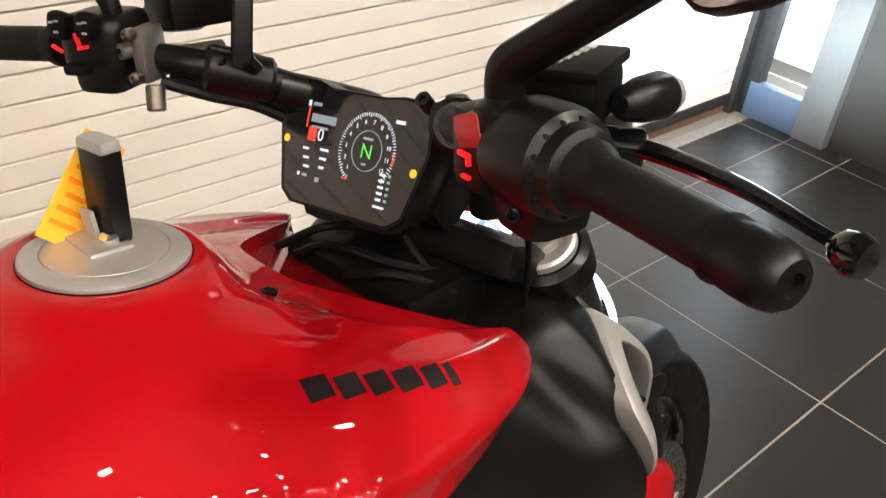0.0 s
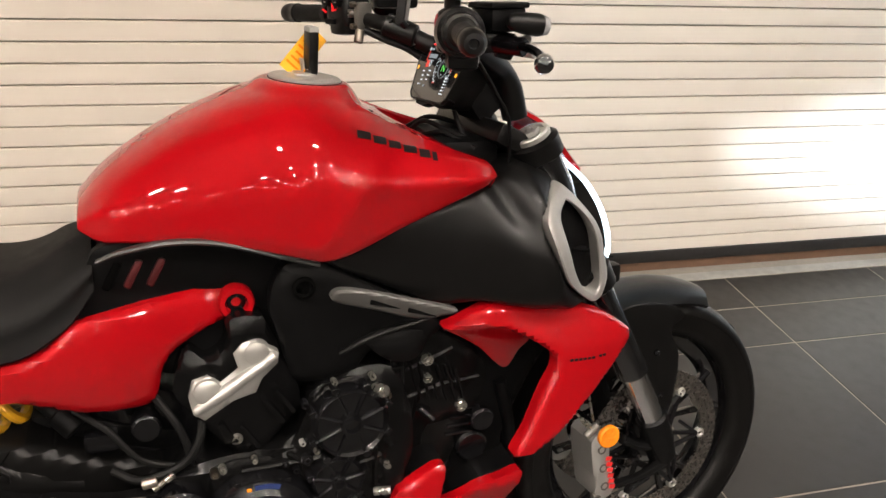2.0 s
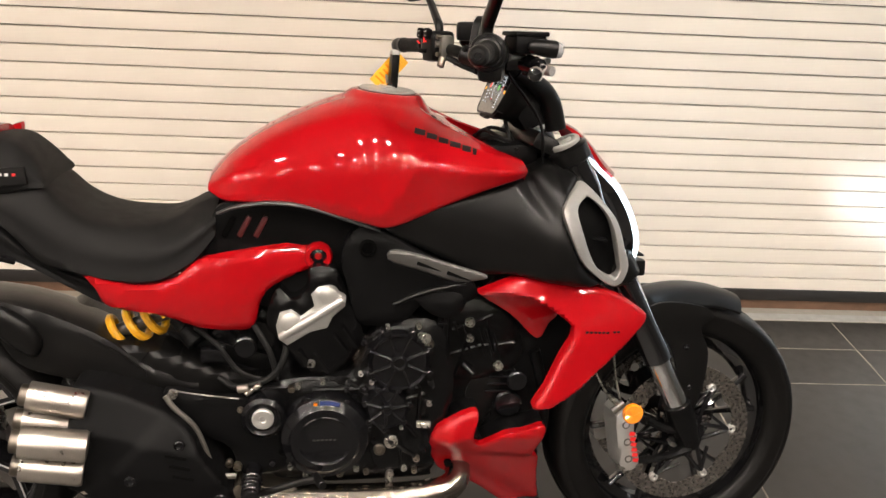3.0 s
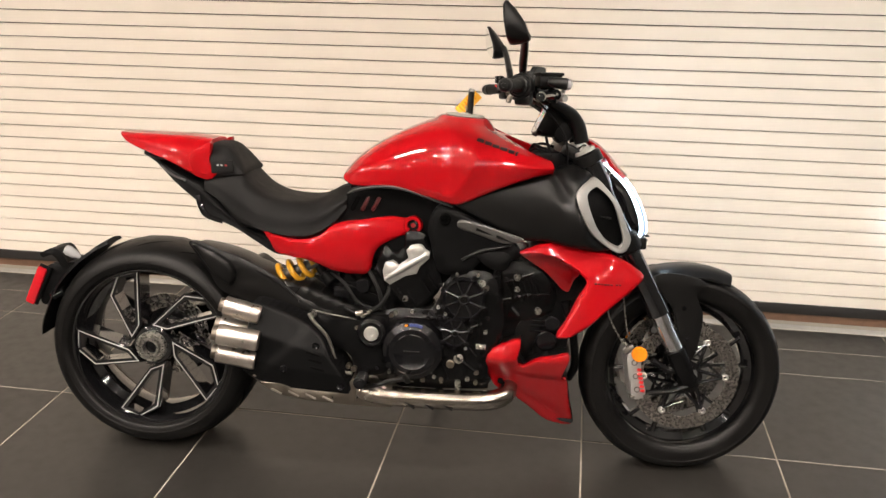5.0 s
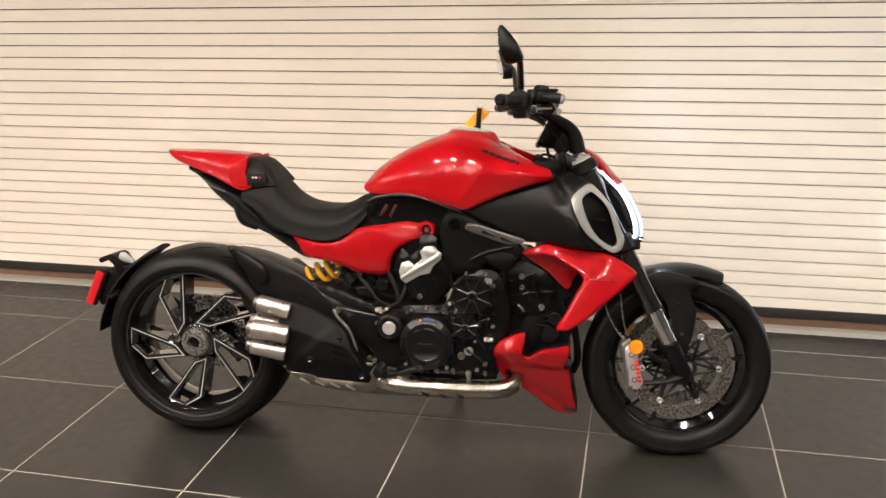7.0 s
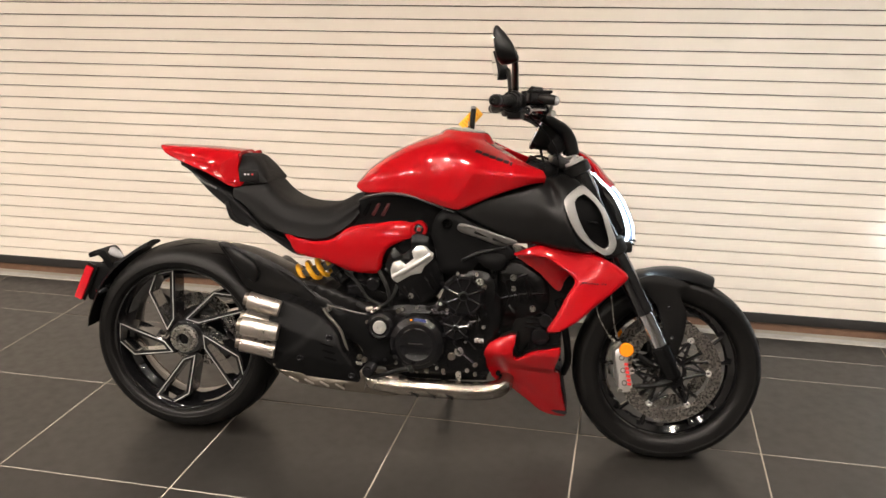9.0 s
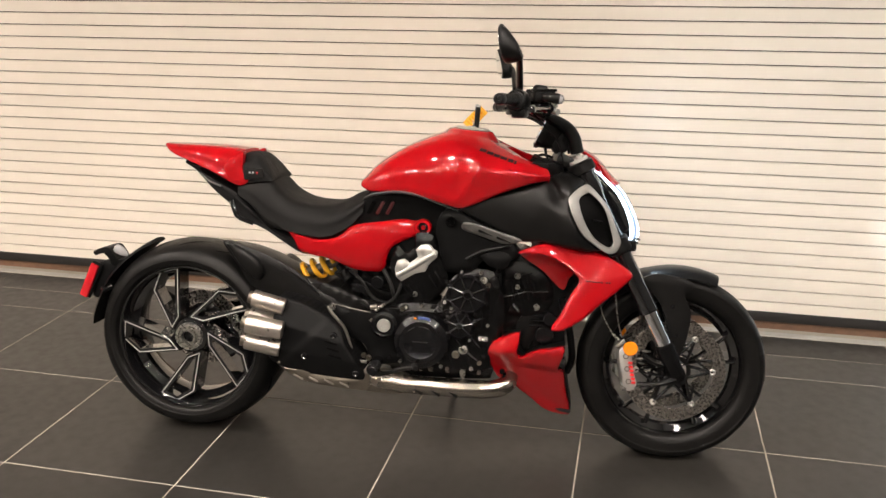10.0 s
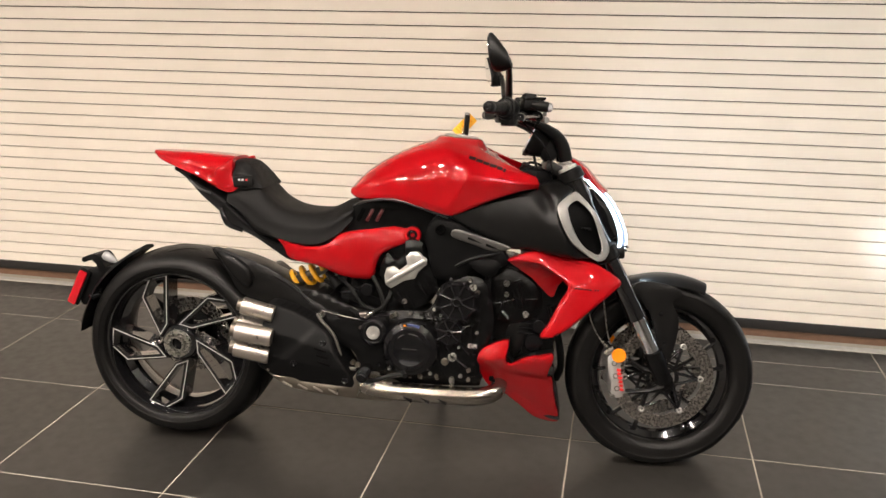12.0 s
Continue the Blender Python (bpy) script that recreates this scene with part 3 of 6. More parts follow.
for s in (-1, 1):
    bm = nb()
    panel(bm, COWL, cowl_face, 0.06, r=0.010, grid=0.006, side=s, n=8)
    cov = part("intake_cowl", bm, BLACK, bike, "satin black air intake cowl")
    OUT = [(1.292, 0.891), (1.312, 0.891), (1.353, 0.85), (1.377, 0.817), (1.398, 0.765), (1.413, 0.726), (1.405, 0.699), (1.392, 0.69), (1.371, 0.693), (1.333, 0.72), (1.296, 0.755), (1.269, 0.803), (1.252, 0.848), (1.255, 0.863), (1.269, 0.877)]
    INN = [(1.301, 0.87), (1.312, 0.871), (1.342, 0.846), (1.363, 0.814), (1.379, 0.766), (1.39, 0.728), (1.387, 0.711), (1.379, 0.705), (1.365, 0.711), (1.337, 0.732), (1.312, 0.767), (1.292, 0.812), (1.282, 0.847), (1.285, 0.859), (1.291, 0.865)]
    lip = ring_lip
    b = nb()
    band(b, OUT, INN, lip, 0.034, 0.002, s, n=3)
    part("intake_ring", b, SATIN, cov, "satin silver intake surround")
    b = nb()
    panel(b, INN, lambda u, w: lip(u, w) - 0.028, 0.01, 0.003, side=s)
    part("intake_mesh", b, MATT, cov, "black intake mouth")
    b = nb()
    box(b, (1.325, s * 0.172, 0.792), (0.060, 0.02, 0.005), Matrix.Rotation(radians(12), 4, "Y"), 0.002)
    part("vane", b, MATT, cov)

VENT_O = [(0.932, 0.757), (0.945, 0.77), (0.985, 0.765), (1.053, 0.747), (1.117, 0.727), (1.089, 0.713), (1.054, 0.71), (0.997, 0.728), (0.943, 0.743)]
for s in (-1, 1):
    vent_v = lambda u, w: 0.184 + 0.19 * (u - 0.92) + 0.55 * (w - 0.759 + 0.17 * (u - 0.942))
    bm = nb()
    panel(bm, VENT_O, vent_v, 0.012, 0.004, 0.006, side=s, n=5, cap=False)
    cov = part("air_vent", bm, VENTGREY, bike, "satin grey vent cover with two slots")
    for u, w in ((1.010, 0.742), (1.066, 0.725)):
        b = nb()
        box(b, (u, s * (vent_v(u, w) - 0.0015), w), (0.048, 0.004, 0.0085), Matrix.Rotation(radians(16), 4, "Y") @ Matrix.Rotation(radians(s * 20), 4, "X"), 0.0015)
        part("vent_slot", b, HOLE, cov)

WING = [(1.109, 0.681), (1.139, 0.698), (1.198, 0.716), (1.248, 0.712), (1.316, 0.7), (1.385, 0.675), (1.432, 0.647), (1.452, 0.625), (1.422, 0.593), (1.358, 0.541), (1.311, 0.498), (1.261, 0.465), (1.236, 0.458), (1.217, 0.464), (1.242, 0.506), (1.27, 0.565), (1.291, 0.601), (1.285, 0.627), (1.234, 0.662), (1.183, 0.681)]
FLAP = [(1.109, 0.678), (1.152, 0.682), (1.213, 0.664), (1.275, 0.627), (1.263, 0.598), (1.244, 0.561), (1.184, 0.621)]
def wing_face(u, w):
    """A roof that falls towards its upper edge from a rounded ridge, and a steep face below it."""
    line = 0.632 + 0.42 * softened(1.285 - u, 0.012) - 0.03 * max(0, u - 1.30)
    v = 0.180 + 0.036 * max(0, 1 - ((u - 1.28) / 0.20) ** 2) - 0.10 * max(0, u - 1.36)
    return v - 0.50 * softened(w - line, 0.010) + 0.14 * softened(line - w, 0.010)


def softened(d, soft):
    return soft * math.log1p(math.exp(min(60.0, d / soft)))


for s in (-1, 1):
    bm = nb()
    panel(bm, WING, wing_face, 0.022, r=0.009, grid=0.007, side=s, n=8, cap=False)
    wing = part("radiator_wing", bm, RED, bike, "glossy red radiator side wing")
    b = nb()
    panel(b, FLAP, lambda u, w: 0.160 - 0.38 * (0.67 - w), 0.008, 0.003, side=s)
    part("inner_flap", b, RED, wing)

BELLY_A = [(1.024, 0.351), (1.03, 0.381), (1.046, 0.4), (1.081, 0.417), (1.121, 0.425), (1.114, 0.369), (1.128, 0.349), (1.172, 0.375), (1.217, 0.384), (1.261, 0.39), (1.243, 0.314), (1.259, 0.301), (1.266, 0.25), (1.274, 0.204), (1.284, 0.160), (1.287, 0.136), (1.276, 0.127), (1.240, 0.132), (1.202, 0.148), (1.164, 0.184), (1.128, 0.216), (1.092, 0.248), (1.056, 0.264), (1.037, 0.299)]
for s in (-1, 1):
    bm = nb()
    panel(bm, BELLY_A, lambda u, w: 0.172 - 0.5 * max(0, 0.37 - w) + 0.022 * math.exp(-((u - 1.067) / 0.040) ** 2 - ((w - 0.372) / 0.045) ** 2) + 0.012 / (1 + math.exp(-(w - 0.318 + 0.10 * (u - 1.15)) / 0.004)) / (1 + math.exp(-(u - 1.12) / 0.012)) - 0.006 * math.exp(-((w - 0.285 + 0.75 * (u - 1.08)) / 0.026) ** 2), 0.02, r=0.004, grid=0.008, side=s, n=5)
    bel = part("belly_pan", bm, RED, bike, "glossy red belly fairing")
    b = nb()
    lathe(b, (1.068, s * 0.134, 0.290), (0, s, 0), [(0.008, -0.004), (0.008, 0.006), (0.0, 0.005)], 14)
    part("screw", b, HOLE, bel)
for s in (-1, 1):
    bm = nb()
    panel(bm, inset(BELLY_A, 0.007), lambda u, w: 0.158 - 0.5 * max(0, 0.37 - w), 0.10, 0.004, 0.016, side=s, n=0)
    part("belly_core", bm, MATT, bike, "black tray inside the belly fairing")

# ---------------------------------------------------------------- seat and tail
SEATROWS = [  # u, top, lower, half width at top, half width below
    (0.185, 0.852, 0.800, 0.075, 0.100),
    (0.235, 0.862, 0.770, 0.085, 0.115),
    (0.290, 0.862, 0.712, 0.095, 0.128),
    (0.330, 0.822, 0.702, 0.105, 0.137),
    (0.370, 0.797, 0.692, 0.110, 0.142),
    (0.410, 0.786, 0.684, 0.110, 0.145),
    (0.460, 0.783, 0.678, 0.105, 0.146),
    (0.505, 0.786, 0.682, 0.092, 0.144),
    (0.540, 0.799, 0.698, 0.075, 0.140),
    (0.575, 0.818, 0.722, 0.062, 0.132),
    (0.607, 0.824, 0.762, 0.050, 0.115),
]


def loft_rows(rows, n=5, power=0.8):
    loops = []
    for u, top, low, a, b in spline(rows, n):
        k = [(0, top), (a * 0.6, top - 0.002), (a, top - (top - low) * 0.10), (b * 0.96, top - (top - low) * 0.40), (b, top - (top - low) * 0.70), (b * 0.95, low), (0, low - 0.002)]
        half = spline(k, 3)
        loops.append([(u, -v, w) for v, w in half] + [(u, v, w) for v, w in reversed(half[1:-1])])
    return loops


bm = nb()
rings(bm, loft_rows(SEATROWS))
seat = part("seat", bm, SEAT, bike, "black stitched rider's seat", angle=60)
bm = nb()
PAD = [(0.165, 0.926, 0.838, 0.050, 0.090), (0.200, 0.936, 0.836, 0.065, 0.099), (0.240, 0.934, 0.838, 0.070, 0.101), (0.275, 0.904, 0.846, 0.072, 0.100), (0.302, 0.866, 0.850, 0.076, 0.098)]
rings(bm, loft_rows(PAD))
pad = part("pillion_pad", bm, SEAT, bike, "black pillion seat pad with a small badge", angle=60)
b = nb()
box(b, (0.243, -0.106, 0.872), (0.066, 0.010, 0.034), Matrix.Rotation(radians(-6), 4, "Y"), 0.004)
part("strap", b, SEAT, pad)
for k, du in enumerate((-0.013, -0.002, 0.011)):
    b = nb()
    box(b, (0.245 + du, -0.1115, 0.877), (0.0065, 0.002, 0.0055), None, 0.001)
    part("badge", b, WHITEDECAL if k < 2 else REDDECAL, pad)

bm = nb()
COWLROWS = [(-0.088, 0.957, 0.946, 0.020, 0.030), (-0.05, 0.957, 0.925, 0.040, 0.062), (0.02, 0.957, 0.900, 0.060, 0.088), (0.09, 0.955, 0.874, 0.066, 0.099), (0.15, 0.951, 0.846, 0.070, 0.105), (0.200, 0.946, 0.838, 0.072, 0.107)]
rings(bm, loft_rows(COWLROWS))
tailc = part("tail_cowl", bm, RED, bike, "glossy red tail cowl", angle=50)
for s in (-1, 1):
    b = nb()
    panel(b, [(0.188, 0.930), (0.212, 0.936), (0.206, 0.885), (0.226, 0.850), (0.207, 0.834), (0.184, 0.834), (0.150, 0.852), (0.15, 0.90)], 0.110, 0.02, 0.005, side=s)
    part("tail_side", b, RED, tailc)

bm = nb()
SUBROWS = [(-0.012, 0.908, 0.895, 0.03, 0.05), (0.04, 0.895, 0.872, 0.05, 0.078), (0.10, 0.868, 0.815, 0.06, 0.092), (0.166, 0.842, 0.762, 0.06, 0.098), (0.20, 0.82, 0.726, 0.06, 0.100), (0.28, 0.74, 0.692, 0.06, 0.110), (0.34, 0.71, 0.655, 0.06, 0.110), (0.40, 0.70, 0.620, 0.06, 0.105), (0.47, 0.69, 0.62, 0.06, 0.10)]
rings(bm, loft_rows(SUBROWS))
sub = part("rear_subframe", bm, MATT, bike, "matt black rear subframe")
for s in (-1, 1):
    b = nb()
    tube(b, [(0.165, s * 0.100, 0.785), (0.178, s * 0.106, 0.750), (0.196, s * 0.108, 0.728), (0.24, s * 0.108, 0.712)], [0.008, 0.009, 0.007], 8)
    part("grab_rail", b, GLOSSBLACK, sub)
    b = nb()
    tube(b, [(0.05, s * 0.083, 0.868), (0.09, s * 0.095, 0.842), (0.13, s * 0.10, 0.828)], 0.0035, 6)
    part("light_strip", b, DARKTRIM, sub)

# ---------------------------------------------------------------- engine block (dark mass)
bm = nb()
panel(bm, [(0.64, 0.44), (0.72, 0.48), (0.86, 0.50), (0.90, 0.58), (1.02, 0.60), (1.06, 0.46), (1.02, 0.32), (1.0, 0.285), (0.74, 0.272), (0.64, 0.31)], 0.145, 0.29, 0.012, side=-1)
engine = part("engine", bm, ENGINE, bike, "black cast engine crankcase")

# ---------------------------------------------------------------- wheels
def tyre_profile(radius, half, bead, crown):
    sh = radius - crown
    wall = spline([(bead, half * 0.80), (bead + 0.004, half * 0.86), (bead + (sh - bead) * 0.35, half * 0.96), (bead + (sh - bead) * 0.8, half * 0.995), (sh, half)], 3)
    tread = [(sh + crown * math.sin(radians(q)) ** 0.9, half * math.cos(radians(q)) ** 1.0) for q in (6, 14, 24, 36, 48, 60, 72, 82, 90)]
    # a raised band where the side wall meets the tread
    side = wall[:-1] + [(sh - 0.004, half * 1.0), (sh - 0.003, half * 1.012), (sh, half * 1.012)] + tread
    return side + [(r, -h) for r, h in reversed(side[:-1])]


CROWN = 0.46


def wheel(name, u, radius, half, bead, rim_half, label, m=None):
    root = new(name)
    root.parent = bike
    tagged(root, label)
    if m is not None:
        root.matrix_basis = m
    b = nb()
    pr = tyre_profile(radius, half, bead, half * CROWN)
    lathe(b, (u, 0, radius), (0, 1, 0), pr + [(bead - 0.006, -half * 0.7), (bead - 0.006, half * 0.7)], 96, wrap=True)
    ty = part("tyre", b, TYRE, root, "black road tyre with curved grooves", angle=60)
    b = nb()
    h = rim_half
    lathe(b, (u, 0, radius), (0, 1, 0), [(bead + 0.010, -h), (bead + 0.008, -h - 0.003), (bead - 0.002, -h), (bead - 0.006, -h + 0.006), (bead - 0.010, -h * 0.42), (bead - 0.030, -h * 0.26), (bead - 0.036, 0), (bead - 0.030, h * 0.26), (bead - 0.010, h * 0.42), (bead - 0.006, h - 0.006), (bead - 0.002, h), (bead + 0.008, h + 0.003), (bead + 0.010, h), (bead - 0.004, h - 0.02), (bead - 0.012, 0), (bead - 0.004, -h + 0.02)], 80, wrap=True)
    rim = part("rim", b, GLOSSBLACK, root, "gloss black alloy rim")
    return root, ty, rim


RW, RT, RR = wheel("rear_wheel", 0.0, 0.324, 0.120, 0.241, 0.100, "rear wheel with black spokes and machined edges")
FW, FT, FR = wheel("front_wheel", 1.593, 0.300, 0.060, 0.226, 0.045, "front wheel with twin brake discs", STEER)

def polar(c, r, deg, v):
    return Vector((c[0] + r * math.cos(radians(deg)), v, c[1] + r * math.sin(radians(deg))))


def frame_loop(bm, pts, w0, w1, v0, v1, s=-1, mi=0):
    """A closed ribbon along a polygon: from w0 to w1 inwards, its faces at v0 and v1."""
    a, b = inset(pts, w0), inset(pts, w1)
    loops = [[(u, s * v, w) for u, w in q] for q, v in ((a, v1), (a, v0), (b, v0), (b, v1))]
    rings(bm, loops, mi, wrap=True)


# rear wheel: five open spokes with machined edges, hub, disc
RC = (0.0, 0.324)
b = nb()
lathe(b, (0, 0, 0.324), (0, -1, 0), [(0.0, -0.09), (0.05, -0.09), (0.062, -0.04), (0.060, 0.03), (0.066, 0.060), (0.060, 0.074), (0.046, 0.080), (0.0, 0.080)], 40)
hub = part("hub", b, GLOSSBLACK, RW)
b = nb()
lathe(b, (0, 0, 0.324), (0, -1, 0), [(0.046, 0.07), (0.047, 0.092), (0.044, 0.096), (0.036, 0.097), (0.034, 0.090), (0.030, 0.090), (0.029, 0.104), (0.022, 0.104), (0.021, 0.07)], 40, wrap=True)
nut = part("axle_nut", b, BOLT, RW, "large polished axle nut")
b = nb()
lathe(b, (0, 0, 0.324), (0, -1, 0), [(0.0, 0.06), (0.0215, 0.06), (0.0215, 0.082), (0.0, 0.08)], 24)
part("axle_hole", b, ENGINE2, RW)
for k in range(5):
    t0 = 160 + 72 * k
    pts = [(r * math.cos(radians(t0 + a)), 0.324 + r * math.sin(radians(t0 + a))) for r, a in ((0.066, 0), (0.074, -41), (0.155, -57), (0.237, -62), (0.239, -46), (0.197, -31))]
    b = nb()
    frame_loop(b, pts, 0.0, 0.013, 0.083, 0.030)
    frame_loop(b, pts, -0.004, 0.006, 0.079, 0.010)
    sp = part("spoke", b, GLOSSBLACK, RW)
    b = nb()
    frame_loop(b, pts, 0.0012, 0.0039, 0.0842, 0.080)
    part("machined_edge", b, MACHINED, sp, "bare machined metal edge")
b = nb()
lathe(b, (0, 0, 0.324), (0, 1, 0), [(0.088, 0.045), (0.132, 0.045), (0.132, 0.051), (0.088, 0.051)], 64, wrap=True)
rd = part("brake_disc", b, DISC, RW, "drilled steel rear disc")
b = nb()
for k in range(36):
    for rr, off in ((0.100, 0), (0.112, 3.3), (0.123, 6.6)):
        p = polar(RC, rr, k * 10 + off, 0)
        lathe(b, (p.x, 0.0447, p.z), (0, -1, 0), [(0.0022, 0), (0.0, 0.0004)], 8)
part("drill_hole", b, HOLE, rd)
b = nb()
panel(b, [(0.02, 0.24), (0.10, 0.22), (0.13, 0.29), (0.08, 0.33)], -0.035, 0.03, 0.006)
part("rear_caliper", b, GLOSSBLACK, bike, "black rear brake caliper")
b = nb()
lathe(b, (0, 0, 0.324), (0, 1, 0), [(0.0, 0.052), (0.070, 0.052), (0.084, 0.058), (0.084, 0.12), (0.06, 0.135), (0.0, 0.135)], 36)
part("rear_hub_carrier", b, ENGINE, bike, "black rear hub carrier")


def grooves(tyre, c, radius, half, count, reach):
    """Curved tread cuts: low black ribs whose colour is the shade in a cut."""
    b = nb()
    for k in range(count):
        for s in (-1, 1):
            pts = []
            for q in range(6):
                f = q / 5
                h = half * (0.12 + reach * f) * s
                r = radius - half * CROWN * (1 - math.sqrt(max(0, 1 - (h / half) ** 2)) ** 0.9) - 0.0020
                a = k * 360 / count + (f ** 0.8) * 360 / count * 1.15 + (180 / count if s > 0 else 0)
                pts.append(polar(c, r, a, h))
            tube(b, pts, [0.0010, 0.0034, 0.0034, 0.0008], 5, smooth=2)
    part("tread_groove", b, HOLE, tyre)


grooves(RT, RC, 0.324, 0.120, 15, 0.62)
grooves(FT, (1.593, 0.300), 0.300, 0.060, 15, 0.66)

# ---------------------------------------------------------------- swingarm, hugger, shock
HUG = [(0.143, 0.648), (0.163, 0.659), (0.220, 0.640), (0.296, 0.614), (0.391, 0.564), (0.466, 0.505), (0.600, 0.458), (0.690, 0.440), (0.690, 0.405), (0.600, 0.420), (0.476, 0.448), (0.334, 0.478), (0.238, 0.512), (0.195, 0.575)]
b = nb()
panel(b, HUG, lambda u, w: 0.128 - 0.05 * max(0, u - 0.25), 0.012, 0.006)
top = [(0.150, 0.652), (0.22, 0.640), (0.296, 0.614), (0.391, 0.564), (0.466, 0.505)]
rings(b, [[(u, v, w + 0.012 * math.cos(v / 0.125 * 1.5) - 0.012 + dz) for v, dz in ((-0.122, 0), (-0.09, -0.001), (-0.05, -0.006), (-0.01, -0.012), (0.03, -0.020), (0.06, -0.028), (0.085, -0.040), (0.085, -0.048), (0, -0.024), (-0.122, -0.008))] for u, w in spline(top, 4)])
hug = part("rear_hugger", b, BLACK, bike, "satin black rear wheel hugger")
b = nb()
panel(b, [(0.150, 0.655), (0.208, 0.638), (0.258, 0.609), (0.281, 0.568), (0.268, 0.534), (0.236, 0.555), (0.190, 0.602)], lambda u, w: 0.134 + 0.016 * max(0, 1 - ((u - 0.235) / 0.07) ** 2 - ((w - 0.59) / 0.08) ** 2), 0.014, 0.006, 0.008)
part("hugger_fin", b, BLACK, hug)
b = nb()
panel(b, [(0.300, 0.588), (0.370, 0.554), (0.487, 0.530), (0.600, 0.487), (0.690, 0.462), (0.690, 0.400), (0.500, 0.420), (0.340, 0.460), (0.250, 0.510)], lambda u, w: 0.112 - 0.05 * max(0, w - 0.50), 0.16, 0.012, 0.012)
part("swingarm_shell", b, BLACK, bike, "satin black swingarm shell")
b = nb()
tube(b, [(0.440, -0.116, 0.470), (0.447, -0.117, 0.500), (0.470, -0.112, 0.532)], 0.0012, 6, smooth=3)
part("shell_joint", b, HOLE, bike)
b = nb()
panel(b, [(0.500, 0.560), (0.575, 0.545), (0.640, 0.520), (0.700, 0.500), (0.700, 0.470), (0.600, 0.500), (0.530, 0.535)], 0.085, 0.12, 0.006)
part("chassis_guard", b, MATT, bike, "matt black guard over the swingarm")
b = nb()
panel(b, [(0.0, 0.37), (0.10, 0.40), (0.30, 0.46), (0.50, 0.46), (0.68, 0.46), (0.70, 0.38), (0.56, 0.36), (0.30, 0.36), (0.10, 0.29), (0.0, 0.275), (-0.05, 0.324)], -0.125, 0.06, 0.012, side=-1)
panel(b, [(0.30, 0.47), (0.50, 0.47), (0.68, 0.46), (0.70, 0.38), (0.56, 0.36), (0.345, 0.37)], 0.10, 0.22, 0.012, side=-1)
part("swingarm", b, ENGINE, bike, "black single-sided swingarm")

b = nb()
ax0, ax1 = Vector((0.372, -0.045, 0.536)), Vector((0.500, -0.045, 0.590))
aa, ex, ey = basis(ax1 - ax0)
hel = []
for i in range(91):
    f = i / 90
    hel.append(ax0 + (ax1 - ax0) * f + (ex * math.cos(f * 4.0 * math.tau) + ey * math.sin(f * 4.0 * math.tau)) * 0.031)
tube(b, hel, 0.0088, 8, smooth=0)
shock = part("shock_spring", b, YELLOW, bike, "yellow painted coil spring")
b = nb()
rod(b, ax0 - aa * 0.03, ax1 + aa * 0.05, 0.015)
lathe(b, ax0 - aa * 0.012, aa, [(0.02, 0), (0.036, 0), (0.036, 0.008), (0.02, 0.010)], 24)
part("damper_body", b, DARKALU, shock, "bare metal damper")
b = nb()
rod(b, (0.535, -0.08, 0.566), (0.560, -0.095, 0.540), 0.020)
rod(b, (0.515, -0.07, 0.585), (0.540, -0.085, 0.560), 0.014)
part("shock_adjuster", b, MATT, bike)

# ---------------------------------------------------------------- number plate carrier
b = nb()
arc = [(-0.140, 0.632), (-0.175, 0.612), (-0.225, 0.570), (-0.278, 0.508), (-0.312, 0.440), (-0.332, 0.388), (-0.338, 0.352)]
loops = []
for i, (u, w) in enumerate(spline(arc, 5)):
    f = i / 30
    hw = 0.05 + 0.055 * math.sin(min(1, f * 1.6) * math.pi / 2)
    d = Vector((u, w)) - Vector((0, 0.324))
    d.normalize()
    loops.append([(u + d.x * t, v * hw, w + d.y * t) for v, t in ((-1, -0.003), (-0.9, 0.006), (-0.45, 0.010), (0, 0.012), (0.45, 0.010), (0.9, 0.006), (1, -0.003), (0.9, -0.004), (0, -0.002), (-0.9, -0.004))])
rings(b, loops)
carrier = part("plate_carrier", b, MATT, bike, "matt black wheel-mounted plate carrier")
b = nb()
panel(b, [(-0.358, 0.592), (-0.325, 0.606), (-0.298, 0.602), (-0.272, 0.556), (-0.290, 0.545), (-0.318, 0.585), (-0.352, 0.578)], 0.045, 0.09, 0.004)
part("bracket", b, MATT, carrier)
b = nb()
panel(b, [(-0.345, 0.545), (-0.300, 0.560), (-0.245, 0.56), (-0.285, 0.49), (-0.345, 0.43), (-0.372, 0.445)], 0.040, 0.08, 0.005)
box(b, (-0.300, -0.062, 0.475), (0.05, 0.03, 0.03), Matrix.Rotation(radians(-50), 4, "Y"), 0.008)
part("lamp_housing", b, MATT, carrier)
b = nb()
ROT = Matrix.Rotation(radians(-66), 4, "Y")
box(b, (-0.372, -0.055, 0.492), (0.125, 0.012, 0.030), ROT, 0.006)
tl = part("tail_reflector", b, REDLENS, carrier, "long red reflector lens")
b = nb()
box(b, (-0.366, -0.048, 0.494), (0.132, 0.008, 0.038), ROT, 0.004)
part("reflector_back", b, MATT, tl)
b = nb()
lathe(b, (-0.235, -0.07, 0.600), (-0.7, -0.2, 0.5), [(0.006, -0.02), (0.014, 0.0), (0.016, 0.02), (0.012, 0.03), (0, 0.033)], 18)
part("indicator", b, CLEAR, carrier, "clear indicator lens")
b = nb()
rod(b, (-0.28, -0.075, 0.480), (-0.30, -0.10, 0.470), 0.012)
part("indicator_stub", b, ENGINE2, carrier)
b = nb()
tube(b, [(-0.01, 0.125, 0.324), (-0.12, 0.135, 0.37), (-0.24, 0.12, 0.45), (-0.30, 0.06, 0.49)], 0.014, 10)
